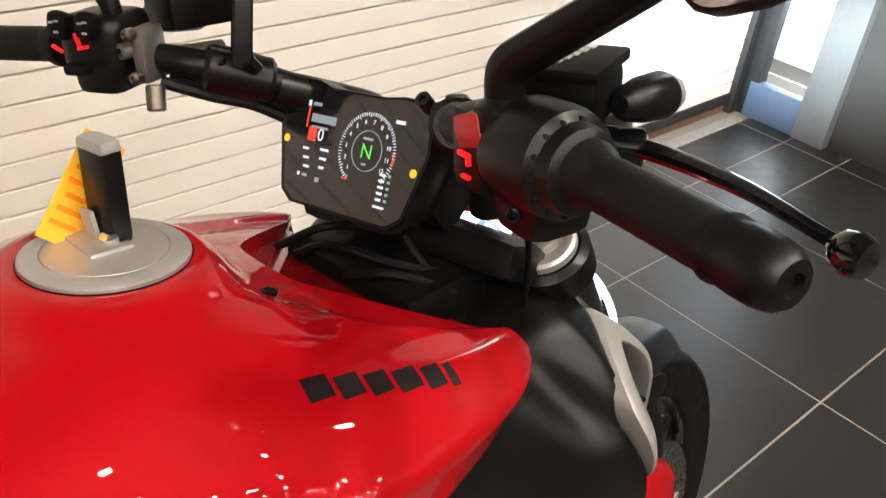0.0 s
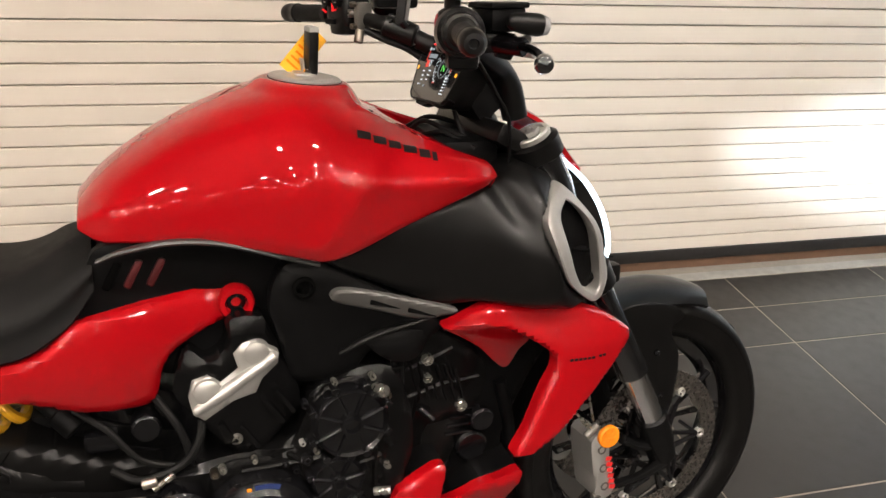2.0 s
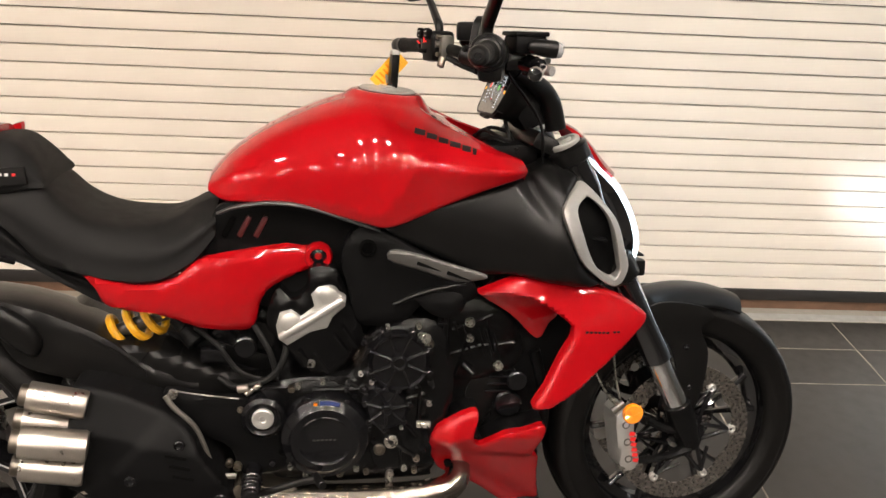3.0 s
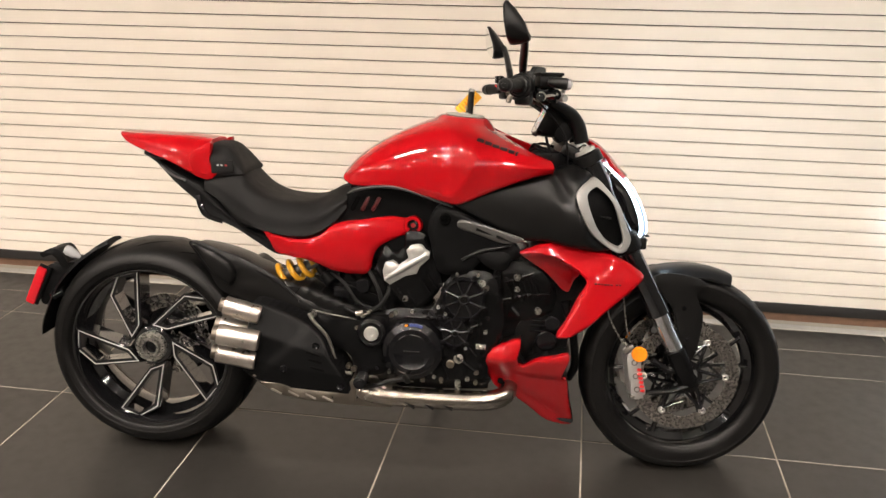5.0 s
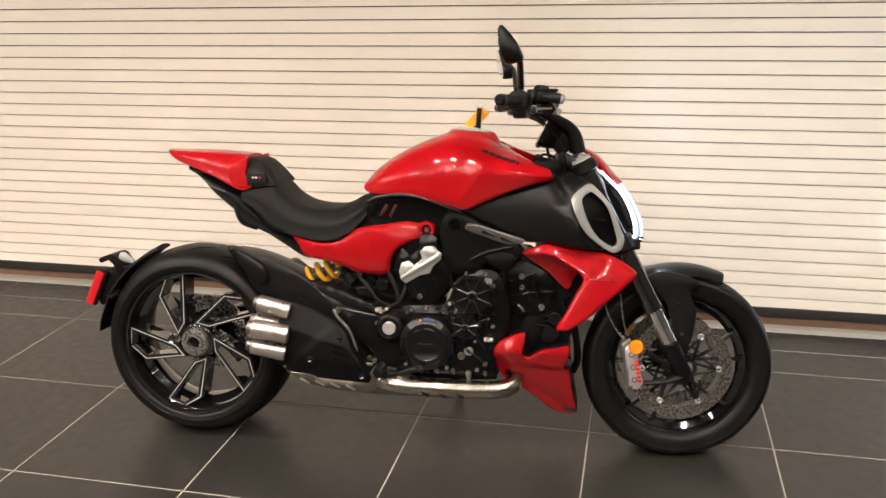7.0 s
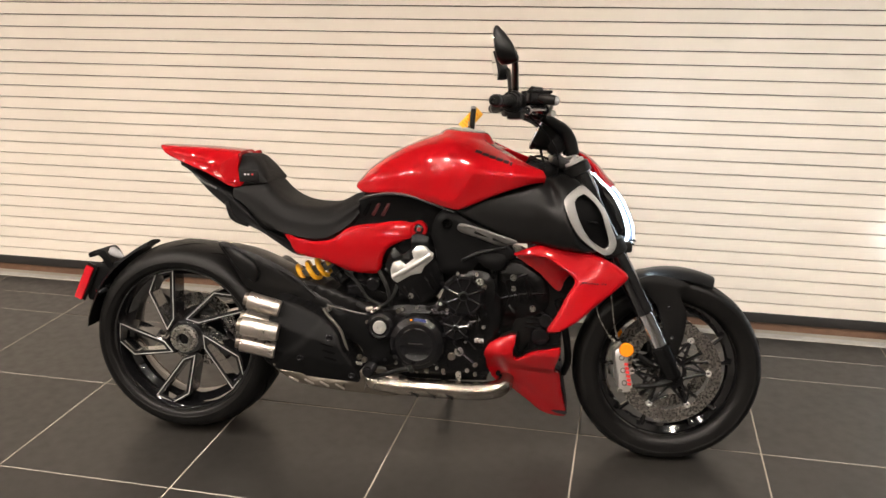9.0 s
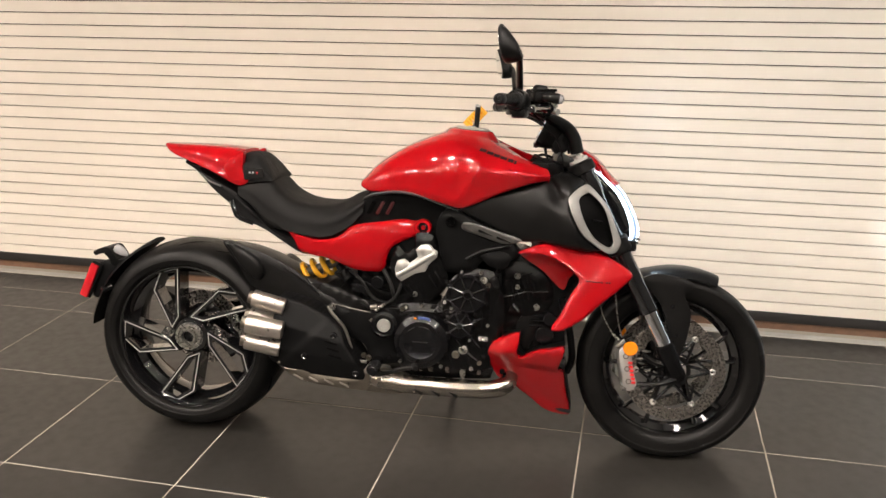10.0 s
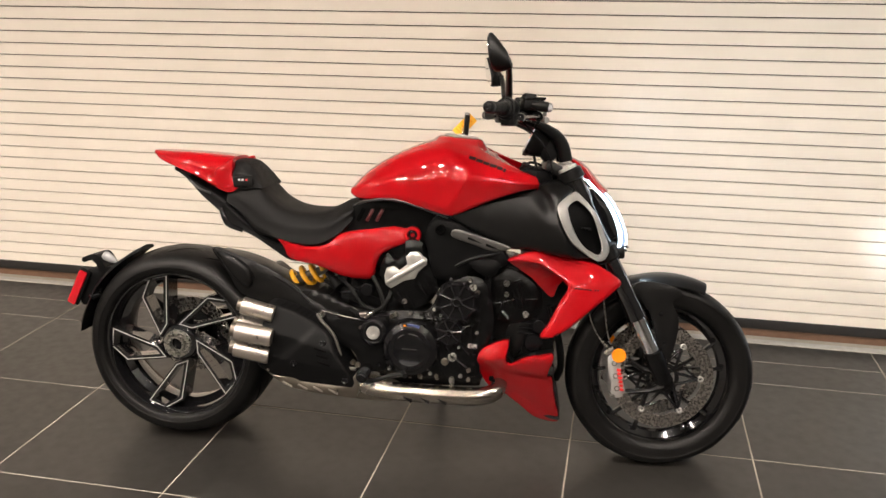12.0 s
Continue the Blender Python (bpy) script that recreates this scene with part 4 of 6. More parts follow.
part("carrier_arm", b, MATT, carrier)

# ---------------------------------------------------------------- exhaust
EXH = [(0.346, 0.498), (0.340, 0.446), (0.328, 0.370), (0.318, 0.308), (0.336, 0.284), (0.400, 0.259), (0.500, 0.244), (0.612, 0.236), (0.638, 0.260), (0.614, 0.312), (0.580, 0.360), (0.561, 0.405), (0.527, 0.436), (0.470, 0.463), (0.420, 0.484)]


def exh_v(u, w):
    return 0.232 - 0.42 * max(0, w - 0.395 + 0.25 * (u - 0.45)) - 0.30 * max(0, 0.325 - w - 0.12 * (u - 0.45)) - 0.010 / (1 + math.exp(-(w - 0.345 - (u - 0.42) * 0.95) / 0.006))


b = nb()
panel(b, EXH, exh_v, 0.13, 0.008, 0.007, n=4)
sil = part("silencer_cover", b, MATT, bike, "satin black silencer cover")
for u, w in ((0.538, 0.390), (0.446, 0.321), (0.609, 0.271)):
    b = nb()
    lathe(b, (u, -exh_v(u, w), w), (0, -1, 0), [(0.011, -0.01), (0.011, 0.002), (0.008, 0.004), (0.005, 0.001), (0, 0.001)], 14)
    part("cover_screw", b, ENGINE2, sil)
for k in range(3):
    b = nb()
    box(b, (0.532 + 0.006 * k, -exh_v(0.532 + 0.006 * k, 0.369 - 0.022 * k), 0.369 - 0.022 * k), (0.040, 0.004, 0.006), Matrix.Rotation(radians(14), 4, "Y"), 0.002)
    part("louvre", b, HOLE, sil)
b = nb()
panel(b, [(0.335, 0.305), (0.372, 0.262), (0.45, 0.228), (0.595, 0.214), (0.645, 0.220), (0.645, 0.29), (0.60, 0.262), (0.456, 0.27), (0.37, 0.29)], 0.215, 0.10, 0.008)
shield = part("heat_shield", b, WORN, bike, "heat-tinted steel shield under the silencer")
for k in range(4):
    b = nb()
    box(b, (0.42 + 0.05 * k, -0.2155, 0.245 - 0.005 * k), (0.034, 0.003, 0.006), Matrix.Rotation(radians(25), 4, "Y"), 0.002)
    part("shield_rib", b, STEEL, shield)
TIPS = [((0.375, -0.205, 0.470), (0.277, -0.215, 0.497), 0.0275), ((0.380, -0.240, 0.404), (0.268, -0.252, 0.424), 0.0295), ((0.362, -0.215, 0.338), (0.254, -0.225, 0.360), 0.0285), ((0.36, -0.165, 0.405), (0.250, -0.175, 0.428), 0.0285)]
for p0, p1, r in TIPS:
    b = nb()
    d = Vector(p1) - Vector(p0)
    h = d.length
    lathe(b, p0, d, [(r * 0.93, 0), (r, 0.006), (r, h - 0.003), (r * 0.97, h), (r * 0.90, h), (r * 0.88, h - 0.004), (r * 0.86, h * 0.3), (0, h * 0.3)], 32)
    tip = part("exhaust_tip", b, STEEL, bike, "brushed stainless exhaust tip")
    b = nb()
    lathe(b, Vector(p0) + d * 0.62, d, [(r * 0.70, 0), (r * 0.72, h * 0.5), (r * 0.66, h * 0.52), (r * 0.62, h * 0.1), (0, h * 0.1)], 24)
    part("inner_pipe", b, WORN, tip)
b = nb()
tube(b, [(0.60, -0.165, 0.255), (0.70, -0.165, 0.232), (0.80, -0.165, 0.227), (0.92, -0.165, 0.226), (1.02, -0.160, 0.228), (1.072, -0.140, 0.240), (1.085, -0.09, 0.27)], [0.027, 0.029, 0.029, 0.029, 0.029, 0.028, 0.026], 22)
pipe = part("header_pipe", b, PIPE, bike, "polished stainless header pipe")
for k in range(3):
    b = nb()
    box(b, (0.800 + 0.055 * k, -0.1905, 0.214), (0.034, 0.006, 0.007), Matrix.Rotation(radians(38), 4, "Y") @ Matrix.Rotation(radians(-18), 4, "X"), 0.002)
    part("pipe_slot", b, HOLE, pipe)
b = nb()
panel(b, [(0.62, 0.262), (0.70, 0.262), (0.76, 0.250), (0.76, 0.205), (0.70, 0.196), (0.61, 0.205)], 0.185, 0.05, 0.012)
part("pipe_collector", b, WORN, bike, "heat-tinted collector box")

# ---------------------------------------------------------------- engine, right side
def bolt(u, w, v, r, material, parent, h=0.008):
    b = nb()
    lathe(b, (u, -v, w), (0, -1, 0), [(r, -0.006), (r, h * 0.7), (r * 0.8, h), (r * 0.42, h), (r * 0.38, h * 0.45), (0, h * 0.45)], 16)
    return part("bolt", b, material, parent)


# inner mass: frame, airbox, radiator, gearbox
b = nb()
panel(b, [(0.62, 0.80), (0.90, 0.80), (0.98, 0.82), (1.20, 0.88), (1.28, 0.86), (1.30, 0.72), (1.10, 0.70), (1.06, 0.62), (0.90, 0.56), (0.74, 0.60), (0.64, 0.66)], 0.105, 0.21, 0.01)
part("airbox", b, MATT, bike, "matt black airbox between the covers")
b = nb()
panel(b, [(1.13, 0.66), (1.30, 0.68), (1.34, 0.60), (1.29, 0.50), (1.25, 0.40), (1.24, 0.33), (1.16, 0.33), (1.13, 0.42)], 0.135, 0.27, 0.01)
rad = part("radiator", b, MATT, bike, "black radiator core behind the wings")
b = nb()
rod(b, (1.185, -0.135, 0.40), (1.185, -0.150, 0.40), 0.030)
rod(b, (1.20, -0.140, 0.455), (1.20, -0.158, 0.455), 0.022)
for k in range(4):
    box(b, (1.16 + 0.004 * k, -0.142, 0.43 + 0.016 * k), (0.05, 0.008, 0.005), None, 0.001)
part("radiator_fitting", b, ENGINE2, rad)
b = nb()
tube(b, [(1.235, -0.14, 0.52), (1.262, -0.13, 0.42), (1.275, -0.10, 0.32), (1.262, -0.06, 0.26)], 0.012, 10)
part("radiator_edge", b, MATT, rad)
b = nb()
panel(b, [(1.095, 0.415), (1.115, 0.46), (1.165, 0.50), (1.17, 0.44), (1.14, 0.36), (1.115, 0.34)], 0.140, 0.03, 0.006)
part("radiator_hose", b, BLACK, rad)

FRAME = [(0.846, 0.766), (0.876, 0.792), (0.930, 0.780), (0.98, 0.75), (1.065, 0.700), (1.10, 0.660), (1.05, 0.632), (0.997, 0.640), (0.955, 0.598), (0.900, 0.590), (0.865, 0.605), (0.842, 0.690), (0.836, 0.720)]
b = nb()
panel(b, FRAME, lambda u, w: 0.142 + 0.06 * max(0, u - 0.9), 0.03, 0.010)
fr = part("main_frame", b, MATT, bike, "black frame cover")
b = nb()
lathe(b, (0.885, -0.138, 0.752), (0, -1, 0), [(0.016, -0.01), (0.017, 0.010), (0.013, 0.012), (0.0115, 0.004), (0, 0.004)], 22)
part("frame_plug", b, HOLE, fr)
b = nb()
panel(b, [(0.975, 0.660), (1.03, 0.668), (1.075, 0.655), (1.055, 0.615), (1.01, 0.62)], 0.160, 0.02, 0.008)
part("duct", b, MATT, fr)
b = nb()
tube(b, [(0.935, -0.150, 0.640), (0.99, -0.158, 0.668), (1.07, -0.170, 0.690)], [0.004, 0.006, 0.003], 8)
part("edge_trim", b, BLACK, fr)

# rear cylinder head with silver cover
VB = [(0.780, 0.712), (0.822, 0.712), (0.838, 0.690), (0.882, 0.567), (0.835, 0.500), (0.790, 0.480), (0.745, 0.530), (0.700, 0.590), (0.700, 0.632), (0.720, 0.668), (0.745, 0.650), (0.772, 0.668)]
b = nb()
panel(b, VB, lambda u, w: 0.150 + 0.01 * max(0, 1 - ((u - 0.78) / 0.06) ** 2), 0.10, 0.010, 0.018)
head = part("rear_cylinder", b, ENGINE, bike, "black cylinder head")
for uu, ww in ((0.770, 0.530), (0.800, 0.522), (0.838, 0.560), (0.855, 0.575)):
    b = nb()
    box(b, (uu, -0.158, ww), (0.008, 0.016, 0.05), Matrix.Rotation(radians(-32), 4, "Y"), 0.002)
    part("fin", b, ENGINE, head)
VC = [(0.715, 0.600), (0.722, 0.625), (0.744, 0.633), (0.762, 0.620), (0.788, 0.640), (0.782, 0.664), (0.796, 0.679), (0.816, 0.682), (0.848, 0.657), (0.846, 0.640), (0.822, 0.618), (0.812, 0.596), (0.780, 0.588), (0.736, 0.561), (0.720, 0.573)]
b = nb()
panel(b, VC, 0.166, 0.03, 0.004, 0.01, n=1)
cov = part("valve_cover", b, ALU, head, "bare cast aluminium cover")
b = nb()
tube(b, [(0.724, -0.165, 0.580), (0.77, -0.169, 0.610), (0.842, -0.166, 0.655)], [0.008, 0.010, 0.008], 10)
lathe(b, (0.742, -0.163, 0.610), (0, -1, 0), [(0.021, -0.01), (0.020, 0.007), (0.016, 0.010), (0, 0.011)], 20)
lathe(b, (0.815, -0.163, 0.662), (0, -1, 0), [(0.020, -0.01), (0.018, 0.005), (0.014, 0.007), (0, 0.008)], 20)
part("cover_ridge", b, ALU, cov)
bolt(0.780, 0.521, 0.158, 0.009, BOLT, head)

# front cylinder head
FC = [(1.010, 0.600), (1.045, 0.632), (1.100, 0.640), (1.165, 0.622), (1.205, 0.560), (1.200, 0.500), (1.145, 0.470), (1.075, 0.466), (1.020, 0.500)]
b = nb()
panel(b, FC, 0.150, 0.10, 0.010, 0.03)
fhead = part("front_cylinder", b, ENGINE, bike, "black front cylinder head")
for p0, p1 in (((1.03, 0.52), (1.12, 0.545)), ((1.07, 0.48), (1.09, 0.56)), ((1.12, 0.545), (1.19, 0.55)), ((1.06, 0.58), (1.14, 0.61)), ((1.13, 0.60), (1.15, 0.53))):
    b = nb()
    tube(b, [(p0[0], -0.150, p0[1]), (p1[0], -0.150, p1[1])], 0.004, 6, smooth=0)
    part("rib", b, ENGINE, fhead)
for u, w, r in ((1.095, 0.597, 0.010), (1.096, 0.562, 0.008), (1.158, 0.500, 0.010)):
    bolt(u, w, 0.153, r, BOLT, fhead)
b = nb()
rod(b, (1.084, -0.152, 0.505), (1.105, -0.165, 0.486), 0.006)
part("sensor", b, ENGINE2, fhead)
b = nb()
rod(b, (1.04, -0.155, 0.415), (1.04, -0.168, 0.415), 0.020)
part("end_cap", b, ENGINE2, fhead)

b = nb()
panel(b, [(0.98, 0.62), (1.16, 0.62), (1.16, 0.34), (1.08, 0.33), (0.98, 0.30)], 0.072, 0.15, 0.008)
part("front_case", b, ENGINE, engine, "black crankcase front")

# crankcase covers
b = nb()
panel(b, [(0.725, 0.455), (0.765, 0.480), (0.850, 0.485), (0.890, 0.560), (0.925, 0.590), (0.970, 0.595), (1.012, 0.575), (1.022, 0.500), (1.005, 0.400), (1.000, 0.300), (0.940, 0.276), (0.760, 0.276), (0.728, 0.330)], 0.150, 0.02, 0.008)
part("crankcase_cover", b, ENGINE, engine, "black ribbed crankcase cover")
b = nb()
lathe(b, (0.804, -0.150, 0.374), (0, -1, 0), [(0.090, -0.01), (0.090, 0.014), (0.084, 0.026), (0.070, 0.032), (0.066, 0.037), (0.052, 0.039), (0.048, 0.036), (0.0, 0.036)], 56)
cl = part("clutch_cover", b, ENGINE2, engine, "round black clutch cover")
for k in range(7):
    b = nb()
    p = polar((0.804, 0.374), 0.087, k * 51 + 10, -0.160)
    rod(b, p, p + Vector((0, -0.012, 0)), 0.0055)
    part("cover_bolt", b, ENGINE2, cl)
for a0, a1, rr in ((60, 95, 0.052), (110, 135, 0.052)):
    b = nb()
    tube(b, [polar((0.804, 0.374), rr, a, -0.188) for a in np.linspace(a0, a1, 6)], 0.0014, 6, smooth=0)
    part("cover_arc", b, DARKTRIM, cl)
b = nb()
for k in range(6):
    box(b, (0.783 + 0.008 * k, -0.1865, 0.376), (0.005, 0.001, 0.003), None, 0.0)
part("cover_mark", b, DARKTRIM, cl)
b = nb()
for k in range(4):
    a0 = 72 + 7 * k
    p = polar((0.804, 0.374), 0.078, a0, -0.180)
    box(b, p, (0.010, 0.0015, 0.008), Matrix.Rotation(radians(90 - a0), 4, "Y") @ Matrix.Rotation(radians(0), 4, "X"), 0.0)
part("warning_sticker", b, [BLUEDECAL], cl, "small blue warning sticker")
b = nb()
p = polar((0.804, 0.374), 0.078, 103, -0.180)
box(b, p, (0.007, 0.0015, 0.005), None, 0.0)
part("warning_sticker", b, AMBER, cl)


def ribbed(name, u, w, r, ribs, start, v=0.162, h=0.014):
    b = nb()
    lathe(b, (u, -v, w), (0, -1, 0), [(r, -0.016), (r, h * 0.6), (r * 0.93, h), (r * 0.86, h * 0.6), (r * 0.30, h * 0.6), (r * 0.28, h * 1.3), (r * 0.20, h * 1.4), (r * 0.17, h * 0.9), (0, h * 0.9)], 40)
    ob = part(name, b, ENGINE2, engine, "round ribbed black cover")
    for k in range(ribs):
        a = start + k * 360 / ribs
        b = nb()
        tube(b, [polar((u, w), r * 0.25, a, -v - h * 0.75), polar((u, w), r * 1.02, a, -v - h * 0.7)], 0.0032, 6, smooth=0)
        part("rib", b, ENGINE2, ob)
        p = polar((u, w), r * 1.06, a, -v)
        b = nb()
        rod(b, p + Vector((0, 0.014, 0)), p + Vector((0, -h * 0.8, 0)), 0.0065, n=12)
        part("rim_bolt", b, ENGINE2, ob)
    return ob


ribbed("timing_cover", 0.947, 0.531, 0.060, 8, 22)
ribbed("pump_cover", 0.925, 0.432, 0.042, 7, 10)
for p0, p1 in (((0.872, 0.497), (0.90, 0.52)), ((0.780, 0.468), (0.985, 0.470)), ((0.882, 0.442), (0.925, 0.432)), ((0.925, 0.432), (0.985, 0.360)), ((0.85, 0.486), (0.90, 0.440)), ((0.965, 0.475), (1.005, 0.500)), ((0.99, 0.40), (0.99, 0.47)), ((0.90, 0.40), (0.935, 0.35)), ((0.935, 0.35), (0.987, 0.312))):
    b = nb()
    tube(b, [(p0[0], -0.153, p0[1]), (p1[0], -0.153, p1[1])], 0.0042, 6, smooth=0)
    part("case_rib", b, ENGINE, engine)
for u, w, r, m in ((0.880, 0.469, 0.010, ENGINE2), (0.935, 0.350, 0.014, BOLT), (0.912, 0.333, 0.012, WORN), (0.987, 0.310, 0.007, WORN), (0.833, 0.281, 0.007, WORN), (0.934, 0.276, 0.008, BOLT), (0.886, 0.284, 0.006, WORN), (1.008, 0.561, 0.008, WORN), (1.006, 0.503, 0.007, ENGINE2), (0.879, 0.566, 0.007, ENGINE2), (0.874, 0.500, 0.005, ALU), (0.983, 0.472, 0.007, ENGINE2), (0.993, 0.392, 0.006, ENGINE2), (0.846, 0.468, 0.006, ENGINE2), (0.740, 0.470, 0.007, WORN)):
    bolt(u, w, 0.150, r, m, engine)
b = nb()
rod(b, (0.990, -0.150, 0.575), (0.999, -0.175, 0.581), 0.010)
part("plug", b, BOLT, engine, "bright metal plug")
b = nb()
rod(b, (0.985, -0.160, 0.392), (1.012, -0.165, 0.392), 0.007)
part("switch", b, BOLT, engine, "small metal pressure switch")
b = nb()
tube(b, [(1.035, -0.150, 0.64), (1.030, -0.160, 0.56), (1.034, -0.158, 0.48), (1.020, -0.155, 0.41)], 0.006, 8)
tube(b, [(1.045, -0.150, 0.64), (1.042, -0.163, 0.55), (1.040, -0.160, 0.47), (1.05, -0.15, 0.42)], 0.005, 8)
for w in (0.60, 0.54, 0.49, 0.44):
    box(b, (1.035, -0.163, w), (0.020, 0.010, 0.006), None, 0.002)
part("wiring_loom", b, MATT, bike, "black wiring loom")
b = nb()
panel(b, [(0.72, 0.285), (1.00, 0.292), (1.02, 0.262), (0.99, 0.248), (0.74, 0.246)], 0.125, 0.25, 0.008)
sump = part("sump", b, ENGINE, engine, "black sump")
for u in (0.800, 0.833, 0.886, 0.934, 0.985):
    bolt(u, 0.272, 0.128, 0.006, WORN, sump, 0.012)
b = nb()
lathe(b, (0.934, -0.135, 0.262), (0, 0, -1), [(0.008, -0.012), (0.008, 0.006), (0.005, 0.014), (0, 0.014)], 10)
part("drain_plug", b, BOLT, sump)
# small screws round the crankcase covers and a few more ribs
random.seed(5)
for u, w in ((0.735, 0.300), (0.765, 0.282), (0.866, 0.292), (0.905, 0.286), (0.962, 0.290), (1.000, 0.330), (1.004, 0.362), (1.010, 0.432), (1.016, 0.470), (0.895, 0.482), (0.908, 0.500), (0.862, 0.455), (0.900, 0.352), (0.955, 0.382), (0.968, 0.420), (0.752, 0.476), (0.800, 0.484), (0.985, 0.598), (0.925, 0.598)):
    bolt(u, w, 0.151, random.uniform(0.0042, 0.0062), ENGINE2 if random.random() < 0.5 else BOLT, engine, 0.009)
for p0, p1 in (((0.90, 0.40), (0.885, 0.345)), ((0.945, 0.44), (1.00, 0.455)), ((0.87, 0.468), (0.925, 0.475)), ((0.94, 0.395), (0.955, 0.335)), ((0.885, 0.345), (0.90, 0.295)), ((0.955, 0.335), (0.955, 0.29))):
    b = nb()
    tube(b, [(p0[0], -0.152, p0[1]), (p1[0], -0.152, p1[1])], 0.0036, 6, smooth=0)
    part("case_rib", b, ENGINE, engine)
for k in range(6):
    b = nb()
    box(b, (1.075 + 0.016 * k, -0.151, 0.560 - 0.004 * k), (0.005, 0.012, 0.075), Matrix.Rotation(radians(-18), 4, "Y"), 0.0015)
    part("fin", b, ENGINE, fhead)

# swingarm pivot and rider's footrest plate
b = nb()
panel(b, [(0.500, 0.468), (0.600, 0.450), (0.705, 0.452), (0.735, 0.40), (0.728, 0.303), (0.690, 0.285), (0.640, 0.285), (0.616, 0.345), (0.560, 0.372), (0.520, 0.42)], 0.150, 0.02, 0.006)
heel = part("footrest_plate", b, MATT, bike, "matt black footrest plate")
b = nb()
lathe(b, (0.686, -0.168, 0.420), (0, -1, 0), [(0.042, -0.03), (0.042, 0.006), (0.034, 0.012), (0.028, 0.006), (0.0, 0.006)], 32)
part("pivot_ring", b, ENGINE2, heel)
b = nb()
lathe(b, (0.686, -0.174, 0.420), (0, -1, 0), [(0.0, -0.01), (0.021, -0.01), (0.021, 0.006), (0.019, 0.008), (0.008, 0.008), (0.006, 0.005), (0, 0.005)], 28)
part("pivot_cap", b, ALU, heel, "bare metal pivot cap")
for u, w, r, m in ((0.641, 0.428, 0.006, WORN), (0.616, 0.311, 0.008, WORN), (0.632, 0.303, 0.009, WORN), (0.720, 0.375, 0.009, HOLE), (0.722, 0.335, 0.009, HOLE), (0.700, 0.310, 0.007, ENGINE2), (0.515, 0.463, 0.009, BOLT)):
    bolt(u, w, 0.150, r, m, heel)
b = nb()
tube(b, [(0.505, -0.17, 0.470), (0.520, -0.175, 0.448), (0.560, -0.176, 0.402), (0.585, -0.178, 0.330), (0.605, -0.178, 0.302), (0.632, -0.178, 0.298)], [0.006, 0.005, 0.005, 0.006], 8)
tube(b, [(0.515, -0.168, 0.480), (0.57, -0.165, 0.468), (0.64, -0.160, 0.455)], 0.0018, 6)
part("exhaust_hanger", b, DARKALU, heel, "dull metal bracket")
b = nb()
rod(b, (0.664, -0.150, 0.296), (0.664, -0.245, 0.290), 0.017, 0.015)
for k in range(5):
    lathe(b, (0.664, -0.185 - 0.012 * k, 0.2935), (0, -1, 0), [(0.016, 0), (0.0185, 0.002), (0.0185, 0.006), (0.016, 0.008)], 16)
part("footpeg", b, ENGINE2, heel, "ribbed black footpeg")
b = nb()
tube(b, [(0.645, -0.165, 0.285), (0.665, -0.180, 0.262), (0.700, -0.190, 0.270), (0.745, -0.195, 0.288), (0.79, -0.20, 0.300)], [0.009, 0.008, 0.007, 0.008], 10)
rod(b, (0.785, -0.19, 0.300), (0.80, -0.235, 0.305), 0.008)
part("brake_pedal", b, BLACK, heel, "black brake pedal")
for k, path in enumerate(([(0.555, -0.10, 0.575), (0.600, -0.13, 0.550), (0.640, -0.14, 0.500), (0.690, -0.14, 0.480), (0.735, -0.13, 0.470)], [(0.735, -0.12, 0.58), (0.728, -0.15, 0.53), (0.700, -0.155, 0.490), (0.640, -0.150, 0.470), (0.60, -0.12, 0.475)], [(0.66, -0.11, 0.60), (0.70, -0.14, 0.54), (0.712, -0.14, 0.48), (0.70, -0.13, 0.44)])):
    b = nb()
    tube(b, path, 0.0065 if k else 0.005, 8)
    part("cable", b, GRIP, bike, "black hose")
b = nb()
rod(b, (0.640, -0.155, 0.470), (0.662, -0.158, 0.475), 0.008)
rod(b, (0.655, -0.160, 0.462), (0.685, -0.160, 0.482), 0.005)
part("hose_fitting", b, STEEL, bike, "bright metal hose fitting")
b = nb()
panel(b, [(0.585, 0.590), (0.70, 0.600), (0.755, 0.530), (0.745, 0.450), (0.600, 0.450), (0.580, 0.520)], 0.075, 0.14, 0.010)
rod(b, (0.655, -0.10, 0.545), (0.655, -0.135, 0.545), 0.022)
box(b, (0.590, -0.10, 0.520), (0.05, 0.03, 0.03), None, 0.008)
part("rear_master_cylinder", b, ENGINE2, bike, "black rear brake cylinder")
b = nb()
tube(b, [(0.80, 0.12, 0.27), (0.83, 0.22, 0.17), (0.86, 0.31, 0.068)], [0.014, 0.013, 0.012], 12)
box(b, (0.865, 0.325, 0.0495), (0.07, 0.05, 0.010), Matrix.Rotation(radians(7.5), 4, "X"), 0.003)
part("side_stand", b, ENGINE2, bike, "black side stand swung out")

